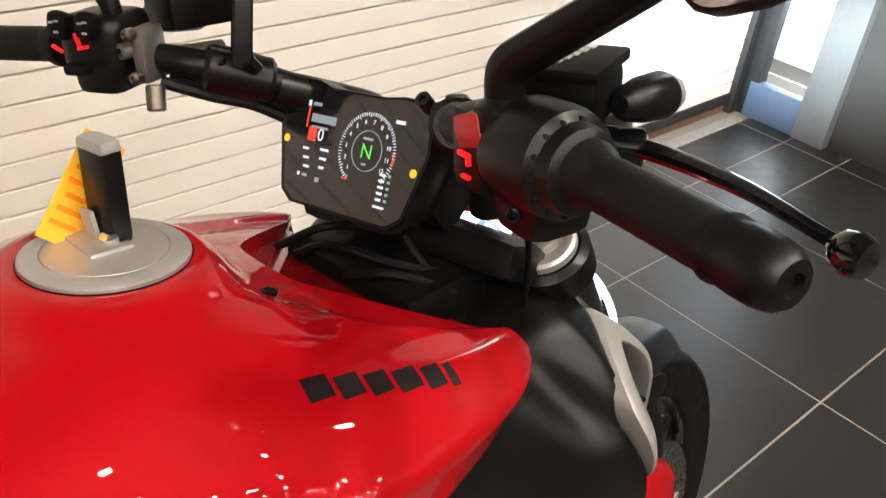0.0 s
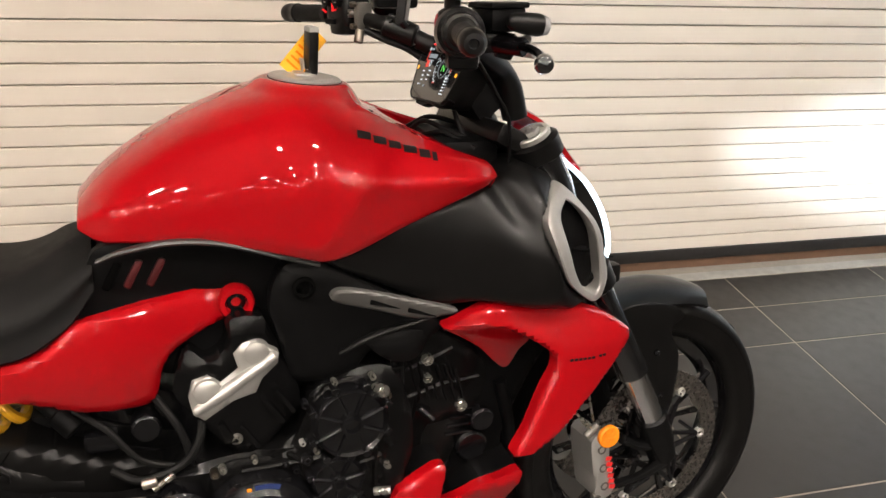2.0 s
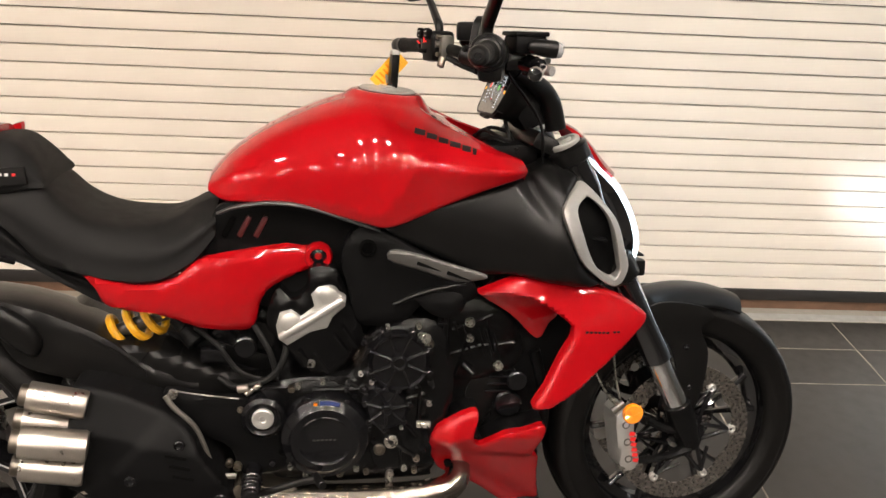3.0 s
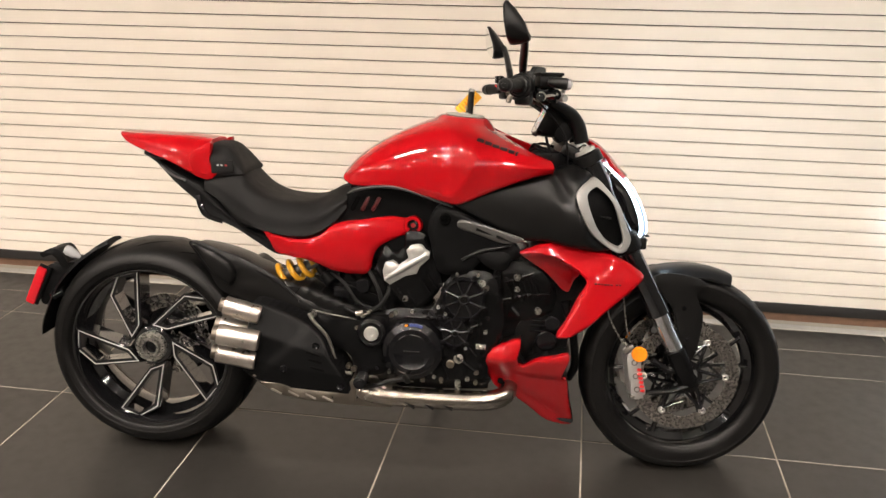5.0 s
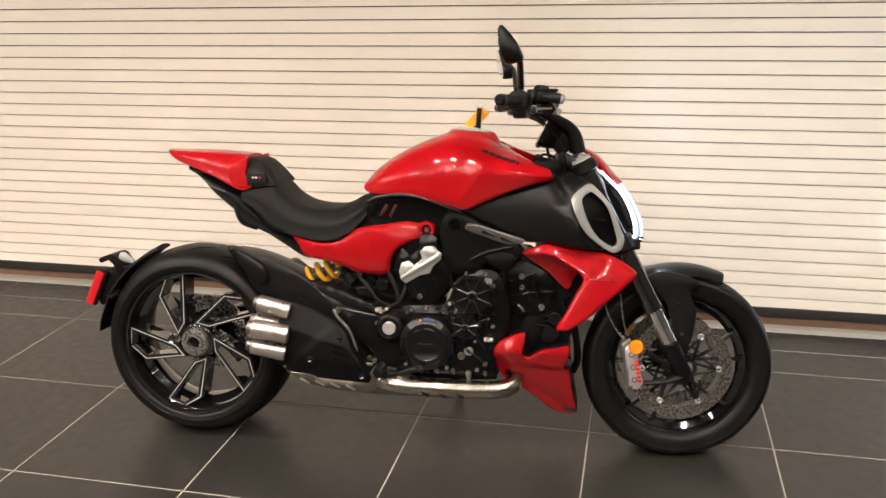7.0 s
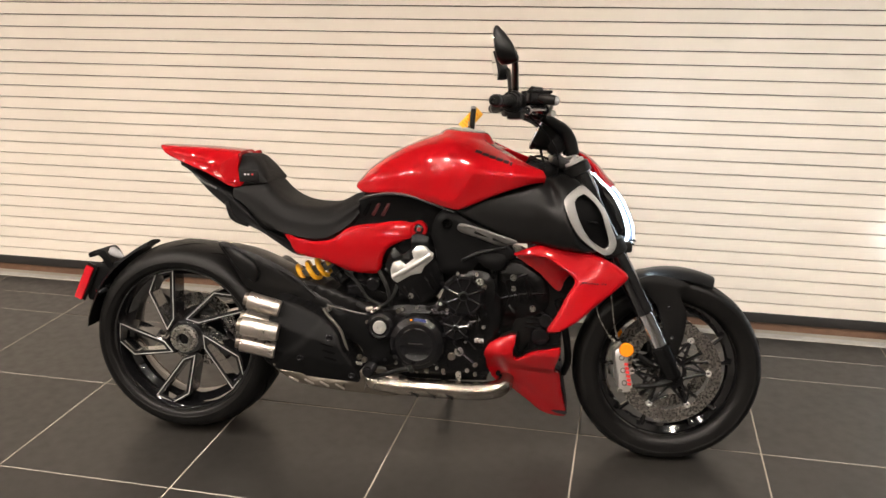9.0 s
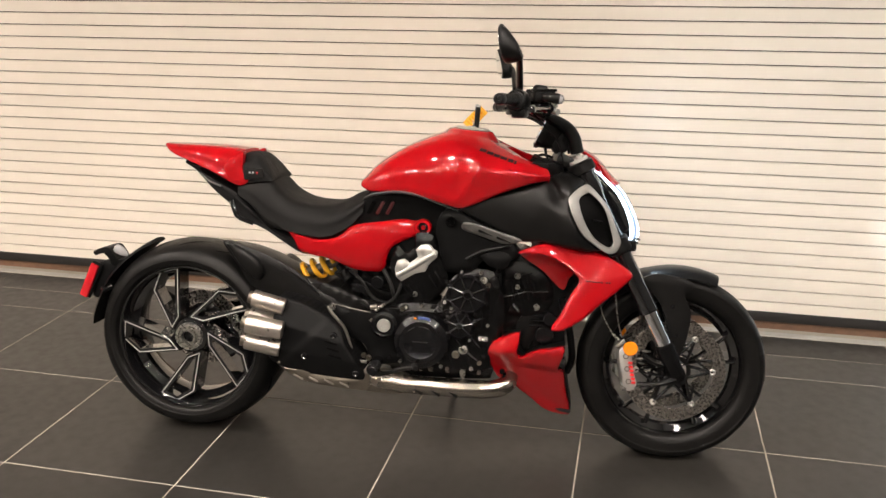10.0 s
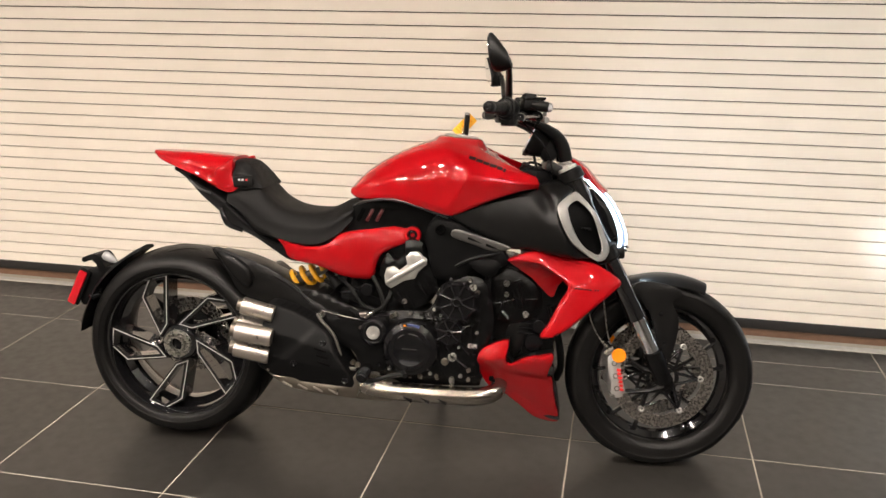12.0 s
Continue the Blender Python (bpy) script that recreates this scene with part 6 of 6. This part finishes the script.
# left side: switch block with lit keys, clutch clamp, reservoir, bracket
b = nb()
LB20 = Matrix.Rotation(radians(20), 4, "Z")
box(b, (1.0665, 0.2155, 1.116), (0.058, 0.060, 0.054), LB20, 0.014, seg=3)
box(b, (1.0625, 0.2110, 1.094), (0.048, 0.044, 0.034), LB20, 0.010)
lsw = front("switch_block", b, BLACK, "black switch block with red lit keys")
b = nb()
for u, v, w in ((1.031, 0.2215, 1.1365), (1.0405, 0.1945, 1.1365)):
    b = nb()
    box(b, (u, v, w), (0.014, 0.019, 0.022), LB20 @ Matrix.Rotation(radians(14), 4, "X"), 0.005)
    key_cap = front("key_cap", b, MATT, "", lsw)
    for q, dw in ((-0.003, 0.005), (0.002, 0.004), (-0.001, -0.004)):
        b = nb()
        box(b, (u - 0.0072 + 0.34 * -q, v - 0.0026 + q, w + dw), (0.0012, 0.0045, 0.0018), LB20, 0.0003)
        front("key_symbol", b, BARMARK, "", key_cap)
b = nb()
box(b, (1.034, 0.214, 1.100), (0.012, 0.024, 0.010), LB20, 0.004)
front("thumb_key", b, MATT, "", lsw)
b = nb()
for u, v, w, l, a in ((1.0275, 0.2265, 1.1175, 0.011, 28), (1.0365, 0.2015, 1.1195, 0.011, -12), (1.0355, 0.2062, 1.1255, 0.011, 78)):
    box(b, (u - 0.001, v, w), (0.003, l, 0.0026), LB20 @ Matrix.Rotation(radians(a), 4, "X"), 0.0008)
front("lit_symbol", b, REDGLOW, "red backlit symbols", lsw)
b = nb()
box(b, (1.078, 0.173, 1.110), (0.034, 0.014, 0.048), Matrix.Rotation(radians(20), 4, "Z"), 0.008)
lathe(b, (1.058, 0.178, 1.115), (-1, 0, 0), [(0.007, -0.01), (0.007, 0.004), (0.004, 0.005), (0.003, 0.001), (0, 0.001)], 12)
rod(b, (1.10, 0.17, 1.10), (1.14, 0.155, 1.10), 0.011)
clc = front("clutch_clamp", b, DARKALU, "bare grey metal clutch clamp")
for w in (1.130, 1.094):
    b = nb()
    lathe(b, (1.058, 0.167, w), (-1, -0.35, 0), [(0.005, -0.004), (0.005, 0.004), (0.003, 0.005), (0.002, 0.002), (0, 0.002)], 12)
    front("clamp_screw", b, WORN, "", clc)
b = nb()
rod(b, (1.066, 0.155, 1.088), (1.060, 0.150, 1.068), 0.008)
front("banjo_bolt", b, WORN, "", clc)
b = nb()
tube(b, [(1.075, 0.16, 1.088), (1.105, 0.138, 1.072), (1.140, 0.116, 1.056), (1.185, 0.095, 1.020), (1.22, 0.08, 0.98)], 0.0055, 8)
tube(b, [(1.09, 0.17, 1.085), (1.120, 0.135, 1.074), (1.155, 0.112, 1.055), (1.20, 0.09, 1.01)], 0.0045, 8)
front("clutch_hose", b, GRIP, "black clutch hose", clc)
b = nb()
tube(b, [(1.150, 0.205, 1.088), (1.156, 0.25, 1.086), (1.152, 0.31, 1.076), (1.142, 0.362, 1.066)], [0.010, 0.009, 0.007, 0.006], 10, squash=0.7)
front("clutch_lever", b, GLOSSBLACK, "black clutch lever", clc)
b = nb()
box(b, (1.140, 0.185, 1.143), (0.075, 0.064, 0.040), Matrix.Rotation(radians(-12), 4, "Z"), 0.008)
front("clutch_reservoir", b, MATT, "black clutch fluid reservoir box")
b = nb()
PLATE = Matrix.Translation((1.124, 0.112, 1.100)) @ Matrix.Rotation(radians(-36), 4, "Z") @ Matrix.Rotation(radians(8), 4, "Y")
arch = [(-0.019, 0.0), (-0.018, 0.050), (-0.012, 0.066), (0.000, 0.075), (0.050, 0.075), (0.056, 0.068), (0.056, 0.056), (0.016, 0.056), (0.012, 0.050), (0.013, 0.0)]
rings(b, [[(x, y, z) for y, z in inset(arch, k)] for k, x in ((0.002, -0.008), (0.0, -0.006), (0.0, 0.006), (0.002, 0.008))])
bmesh.ops.transform(b, matrix=PLATE, verts=b.verts)
br = front("reservoir_bracket", b, BLACK, "black arched bracket")
b = nb()
box(b, (-0.0078, -0.003, 0.030), (0.002, 0.011, 0.044), None, 0.0008)
bmesh.ops.transform(b, matrix=PLATE, verts=b.verts)
front("bracket_recess", b, HOLE, "", br)
b = nb()
lathe(b, (1.138, 0.248, 1.121), (1, 0.12, -0.12), [(0.006, -0.014), (0.013, -0.006), (0.0165, 0.015), (0.0175, 0.045), (0.016, 0.050)], 24)
front("front_indicator", b, BLACK, "black bullet indicator")

# mirrors
def mirror(s):
    b = nb()
    tube(b, [(1.068, s * 0.200, 1.120), (1.067, s * 0.201, 1.146), (1.066, s * 0.207, 1.158), (1.065, s * 0.222, 1.168), (1.062, s * 0.28, 1.204), (1.056, s * 0.335, 1.240)], [0.011, 0.012, 0.013, 0.013, 0.012, 0.011], 12, squash=0.7)
    lathe(b, (1.062, s * 0.200, 1.118), (0, 0, 1), [(0.014, 0), (0.016, 0.004), (0.014, 0.016), (0.008, 0.020)], 18)
    arm = front("mirror_arm", b, BLACK, "black mirror arm")
    TOE = Matrix.Translation((1.05, s * 0.36, 1.26)) @ Matrix.Rotation(radians(s * 13), 4, "Z") @ Matrix.Translation((-1.05, -s * 0.36, -1.26))
    prof = [(0.318, 1.232), (0.328, 1.212), (0.346, 1.206), (0.384, 1.222), (0.400, 1.248), (0.396, 1.286), (0.380, 1.306), (0.362, 1.304), (0.328, 1.262)]
    c = (sum(p[0] for p in prof) / len(prof), sum(p[1] for p in prof) / len(prof))
    loops = []
    for k, u, low in ((0.94, 1.008, 0), (1.0, 1.011, 0), (1.0, 1.018, 0.001), (0.80, 1.036, 0.008), (0.52, 1.054, 0.016), (0.40, 1.060, 0.018), (0.20, 1.062, 0.018)):
        loops.append([(u - (p[1] - 1.26) * 0.12, s * (c[0] + (p[0] - c[0]) * k), c[1] - low + (p[1] - c[1]) * k) for p in spline(prof, 2, True)])
    b = nb()
    rings(b, loops)
    bmesh.ops.transform(b, matrix=TOE, verts=b.verts)
    hd = front("mirror_housing", b, BLACK, "black faceted mirror housing", arm)
    b = nb()
    loops = []
    for k, u in ((0.90, 1.0085), (0.90, 1.0065)):
        loops.append([(u - (p[1] - 1.26) * 0.12, s * (c[0] + (p[0] - c[0]) * k), c[1] + (p[1] - c[1]) * k) for p in spline(prof, 4, True)])
    rings(b, loops)
    bmesh.ops.transform(b, matrix=TOE, verts=b.verts)
    front("mirror_glass", b, MIRROR, "mirror glass", arm)


mirror(-1)
mirror(1)

# ---------------------------------------------------------------- instrument display
# local axes: x to the right, y up, z towards the rider
DM = Matrix(((-0.008, 0.426, -0.905, 1.1477), (-0.999, 0.030, 0.023, 0.0173), (0.037, 0.904, 0.425, 1.0326), (0, 0, 0, 1)))
DW, DH = 0.160, 0.106


def on_display(bm):
    bmesh.ops.transform(bm, matrix=DM, verts=bm.verts)
    return bm


outline = [(-0.068, 0.053), (-0.046, 0.054), (-0.030, 0.049), (0.026, 0.049), (0.046, 0.052), (0.066, 0.050), (0.076, 0.042), (0.080, 0.010), (0.066, -0.044), (0.054, -0.053), (-0.054, -0.053), (-0.066, -0.044), (-0.080, 0.010), (-0.080, 0.046)]
outline = [(x * 1.10, y * 1.02) for x, y in outline]
b = nb()
loops = []
for k, z in ((0.80, -0.055), (0.93, -0.035), (1.0, -0.020), (1.0, -0.004), (0.985, 0.001), (0.955, 0.001), (0.945, -0.001)):
    loops.append([(x * k, y * k, z) for x, y in outline])
rings(b, loops)
dsp = front("instrument_display", on_display(b), BLACK, "black instrument display, switched on")
b = nb()
rings(b, [[(x * 0.945, y * 0.945, z) for x, y in outline] for z in (-0.0012, 0.0004)])
front("screen_glass", on_display(b), SCREEN, "dark glossy screen", dsp)


def ui_box(x, y, w, h, material, name="screen_element"):
    b = nb()
    box(b, (x * (0.97 if x > 0 else 1.08), y * 0.84, 0.0008), (w, h, 0.0005), None, 0)
    return front(name, on_display(b), material, "", dsp)


def ui_text(text, x, y, size, material):
    cu = bpy.data.curves.new("screen_text", "FONT")
    cu.body, cu.size, cu.align_x, cu.align_y, cu.extrude = text, size, "CENTER", "CENTER", 0.0001
    tmp = new("screen_text", cu)
    me = bpy.data.meshes.new_from_object(tmp.evaluated_get(bpy.context.evaluated_depsgraph_get()))
    bpy.data.objects.remove(tmp)
    bpy.data.curves.remove(cu)
    b = nb()
    b.from_mesh(me)
    bpy.data.meshes.remove(me)
    bmesh.ops.transform(b, matrix=Matrix.Translation((x, y, 0.0009)), verts=b.verts)
    return front("screen_text", on_display(b), material, "", dsp)


bpy.context.view_layer.update()
GX, GY = 0.020, 0.004
b = nb()
for k in range(61):
    a = radians(235 - 280 * k / 60)
    r0 = 0.0290 if k % 5 else 0.0278
    t = nb()
    box(t, ((r0 + 0.0318) / 2, 0, 0.0008), (0.0318 - r0, 0.0006, 0.0005), None, 0)
    bmesh.ops.transform(t, matrix=Matrix.Translation((GX, GY, 0)) @ Matrix.Rotation(a, 4, "Z"), verts=t.verts)
    absorb(b, t)
front("dial_scale", on_display(b), UIWHITE, "", dsp)
b = nb()
lathe(b, (GX, GY, 0.0004), (0, 0, 1), [(0.0168, 0), (0.0168, 0.0006), (0.0163, 0.0006), (0.0163, 0)], 48, wrap=True)
front("dial_ring", on_display(b), UIGREY, "", dsp)
for n, txt in enumerate(("1", "2", "3", "4", "5", "6", "7", "8", "9", "10", "11", "12")):
    a = radians(235 - 280 * (n + 0.5) / 12)
    ui_text(txt, GX + 0.0240 * math.cos(a), GY + 0.0240 * math.sin(a), 0.0054, UIWHITE)
ui_text("N", GX, GY - 0.001, 0.017, UIGREEN)
ui_text("0", -0.036, 0.008, 0.015, UIWHITE)
ui_box(GX, GY + 0.0125, 0.011, 0.002, UIGREY)
ui_box(GX, GY - 0.0125, 0.005, 0.0018, UIGREY)
ui_box(GX + 0.0315, GY - 0.002, 0.0016, 0.010, UIRED)
ui_box(GX - 0.019, GY - 0.030, 0.007, 0.0016, UIRED)
ui_box(-0.043, 0.0095, 0.010, 0.012, UIRED)
ui_box(-0.051, 0.026, 0.0016, 0.018, UIRED)
ui_box(-0.033, 0.026, 0.030, 0.007, UIGREY)
ui_box(-0.036, 0.017, 0.020, 0.002, UIGREY)
ui_box(-0.052, 0.040, 0.003, 0.005, UIWHITE)
ui_box(-0.043, 0.040, 0.010, 0.003, UIGREY)
ui_box(0.052, 0.038, 0.010, 0.003, UIWHITE)
for k in range(3):
    ui_box(-0.047 + 0.002 * k, -0.006 - 0.009 * k, 0.007, 0.0022, UIWHITE)
    ui_box(-0.026, -0.004 - 0.009 * k, 0.010 - 0.002 * k, 0.0022, UIWHITE)
ui_box(-0.050, -0.033, 0.003, 0.003, UIWHITE)
ui_box(-0.043, -0.033, 0.006, 0.0022, UIGREY)
ui_box(-0.028, -0.035, 0.005, 0.004, UIGREY)
for k in range(5):
    ui_box(0.044, -0.014 - 0.006 * k, 0.006, 0.0022, UIWHITE)
    ui_box(0.052, -0.014 - 0.006 * k, 0.003, 0.0022, UIGREY)
ui_box(0.046, -0.045, 0.012, 0.002, UIWHITE)
for x, y in ((-0.0770, 0.000), (0.0735, -0.005)):
    b = nb()
    lathe(b, (x, y, 0.0004), (0, 0, 1), [(0.0034, 0), (0.0034, 0.0006), (0, 0.0006)], 16)
    front("warning_light", on_display(b), UIAMBER, "glowing amber warning light", dsp)
b = nb()
box(b, (1.205, 0, 0.995), (0.07, 0.10, 0.07), Matrix.Rotation(radians(-35), 4, "Y"), 0.02)
front("display_bracket", b, MATT, "", dsp)
b = nb()
panel(b, [(-0.040, 0.048), (-0.038, 0.0595), (-0.006, 0.0605), (0.012, 0.055), (0.030, 0.058), (0.060, 0.056), (0.074, 0.050), (0.070, 0.040), (-0.030, 0.040)], lambda u, w: 0.004, 0.012, 0.002, side=-1, n=2)
bmesh.ops.transform(b, matrix=Matrix.Rotation(radians(90), 4, "X"), verts=b.verts)
bmesh.ops.transform(b, matrix=Matrix.Translation((0, 0, -0.012)), verts=b.verts)
front("visor", on_display(b), MATT, "", dsp)

# ---------------------------------------------------------------- marks on the paint: plain blocks in place of lettering
def block_on_tank(u0, u1, v0, v1, slant):
    """A plain printed block on the tank's upper face, its sides slanted."""
    b = nb()
    g = []
    for i in range(5):
        for j in range(4):
            p, n = tank_point(u0 + (u1 - u0) * i / 4 + slant * (1 - j / 3), v0 + (v1 - v0) * j / 3)
            g.append(b.verts.new(p + n * 0.0007))
    for i in range(4):
        for j in range(3):
            b.faces.new((g[i * 4 + j], g[i * 4 + j + 1], g[i * 4 + 5 + j], g[i * 4 + 4 + j]))
    return part("block_mark", b, GREYDECAL, tank)


BARS = (0.004, 0, 0.015)
# how far each assembly sits from the frame's datum
SEATING = {
    "handlebar": BARS, "throttle_housing": BARS, "brake_reservoir": BARS, "front_indicator": BARS, "brake_master_cylinder": BARS, "switch_block": BARS,
    "clutch_clamp": BARS, "clutch_reservoir": BARS, "reservoir_bracket": BARS, "mirror_arm": BARS, "instrument_display": BARS,
    "engine": (0.011, -0.020, 0.014), "front_cylinder": (0.010, 0.038, 0.000), "rear_cylinder": (0.008, 0.002, 0.010), "footrest_plate": (0.011, -0.020, 0.014),
    "main_frame": (0.012, -0.013, 0.013), "silencer_cover": (0.006, -0.006, 0.010), "heat_shield": (0.006, -0.006, 0.010), "exhaust_tip": (0.004, -0.006, 0.008),
    "header_pipe": (0.010, -0.006, 0.011), "pipe_collector": (0.010, -0.006, 0.011), "wiring_loom": (0.010, 0.020, 0.005), "trim_strip": (0.004, 0, 0.008),
    "seat": (0.004, 0, 0.012), "pillion_pad": (0.003, 0, 0.013), "tail_cowl": (0.002, 0, 0.015), "rear_subframe": (0.003, 0, 0.013),
    "airbox": (0.008, 0, 0.006), "radiator": (0.010, 0.040, 0.008), "cable": (0.008, 0, 0.010), "rear_master_cylinder": (0.006, 0, 0.010), "hose_fitting": (0.008, -0.010, 0.012),
    "steering_head": (0.006, 0, 0.004), "rear_hugger": (0.003, 0, 0.008), "swingarm": (0.004, 0, 0.008), "swingarm_shell": (0.004, 0, 0.009), "chassis_guard": (0.005, 0, 0.010),
    "front_wheel": (0, 0.009, 0), "front_fender": (0, 0.009, 0), "shell_joint": (0.004, 0, 0.009), "shock_spring": (0.004, 0, 0.010), "shock_adjuster": (0.004, 0, 0.010), "belly_core": (0.010, 0, 0.006),
}
for ob in bike.children:
    off = SEATING.get(ob.name.split(".")[0])
    if off:
        ob.matrix_basis = Matrix.Translation(off) @ ob.matrix_basis

# ---------------------------------------------------------------- key in the filler cap
key = new("key")
tagged(key, "black flip key with silver head standing in the cap", "key")
key.matrix_world = bike.matrix_world @ Matrix.Translation((0.948, 0.012, 1.042)) @ Matrix.Rotation(radians(8), 4, "Z") @ Matrix.Rotation(radians(3), 4, "Y")
b = nb()
box(b, (0, 0, 0.040), (0.0165, 0.030, 0.072), None, 0.006)
part("fob", b, BLACK, key, "black plastic fob")
b = nb()
box(b, (0.0, 0, 0.072), (0.0172, 0.0305, 0.013), None, 0.006)
part("fob_head", b, SATIN, key, "silver fob head")
b = nb()
box(b, (0, -0.004, 0.004), (0.004, 0.010, 0.020), None, 0.001)
rod(b, (-0.004, -0.008, 0.010), (-0.004, 0.004, 0.010), 0.004)
part("blade", b, STEEL, key)
b = nb()
box(b, (-0.0105, 0.006, 0.014), (0.003, 0.014, 0.030), Matrix.Rotation(radians(-8), 4, "Y"), 0.001)
part("key_flap", b, SATIN, key, "folded silver key flap")
b = nb()
lathe(b, (-0.0085, -0.010, 0.010), (0, -1, 0), [(0.0, -0.004), (0.0055, -0.004), (0.0055, 0.004), (0.003, 0.005), (0, 0.005)], 16)
part("hinge", b, CHROME, key)
b = nb()
lathe(b, (0.0, 0.017, 0.066), (1, 0, 0), [(0.0075, -0.0006), (0.0088, -0.0006), (0.0088, 0.0006), (0.0075, 0.0006)], 24, wrap=True)
part("split_ring", b, STEEL, key)
tag = new("key_tag")
tagged(tag, "yellow paper tag with brown print hanging from the key", "tag")
tag.matrix_world = bike.matrix_world @ Matrix.Translation((0.942, 0.032, 1.078)) @ Matrix.Rotation(radians(12), 4, "Z") @ Matrix.Rotation(radians(-47), 4, "Y")
b = nb()
box(b, (0, 0, 0), (0.078, 0.0008, 0.036), None, 0.0)
card = part("card", b, TAG, tag)
for k in range(6):
    b = nb()
    box(b, (-0.026 + 0.010 * k, -0.0008, 0.002), (0.0035, 0.0006, 0.024 - 0.003 * (k % 3)), None, 0)
    part("print_bar", b, AMBER, card)

# block lettering stands in as plain dark shapes along the tank
mark_u = 0.978
for wid in (0.0225, 0.0215, 0.0205, 0.0225, 0.0190, 0.0100):
    vm = 0.1405 + 0.20 * (mark_u + wid / 2 - 0.978)
    block_on_tank(mark_u, mark_u + wid - 0.0028, vm + 0.0025, vm + 0.0185, 0.003)
    mark_u += wid
for k in range(8):
    b = nb()
    mu, mw = 1.318 + 0.0085 * k + (0.006 if k > 5 else 0), 0.613 - 0.0006 * k
    box(b, (mu, -wing_face(mu, mw), mw), (0.0062, 0.0015, 0.0042), None, 0)
    part("block_mark", b, GREYDECAL, bike)
for k in range(5):
    b = nb()
    box(b, (0.030 + 0.0075 * k, -0.0935 - 0.001 * k, 0.893 - 0.002 * k), (0.0055, 0.002, 0.005), None, 0)
    part("block_mark", b, GREYDECAL, tailc)
for s in (-1, 1):
    b = nb()
    p, n = tank_point(1.022, 0.056)
    lathe(b, (p.x, s * -p.y, p.z - 0.0125), (0.25, 0, 1), [(0.0, 0), (0.0065, 0), (0.0065, 0.0062), (0.0045, 0.0066), (0.0035, 0.005), (0, 0.005)], 16)
    part("tank_screw", b, MATT, tank)

# ---------------------------------------------------------------- floor tiles, last
TS, GAP = 0.60, 0.0048


def tile_mesh(w, d):
    b = nb()
    x, y, c = (w - GAP) / 2, (d - GAP) / 2, 0.0012
    lo = [b.verts.new(p) for p in ((-x, -y, -0.006), (x, -y, -0.006), (x, y, -0.006), (-x, y, -0.006))]
    e = [b.verts.new(p) for p in ((-x, -y, -c), (x, -y, -c), (x, y, -c), (-x, y, -c))]
    t = [b.verts.new(p) for p in ((-x + c, -y + c, 0), (x - c, -y + c, 0), (x - c, y - c, 0), (-x + c, y - c, 0))]
    for i in range(4):
        j = (i + 1) % 4
        b.faces.new((lo[i], lo[j], e[j], e[i]))
        b.faces.new((e[i], e[j], t[j], t[i]))
    b.faces.new(t)
    finish(b, 20)
    for f in b.faces:
        f.smooth = False
    me = bpy.data.meshes.new("tile")
    b.to_mesh(me)
    b.free()
    me.materials.append(TILE)
    return me


full, cut_a, cut_b = tile_mesh(TS, TS), tile_mesh(TS, 0.215), tile_mesh(TS, 0.195)
for i in range(-7, 8):
    for j in range(-17, 1):
        ob = new("tile", full)
        ob.parent, ob.location = floor, ((i + 0.5) * TS, (j + 0.5) * TS, 0)
    for me, yc in ((cut_a, 0.6 + 0.1075), (cut_b, 0.815 + 0.0975)):
        ob = new("tile", me)
        ob.parent, ob.location = floor, ((i + 0.5) * TS, yc, 0)
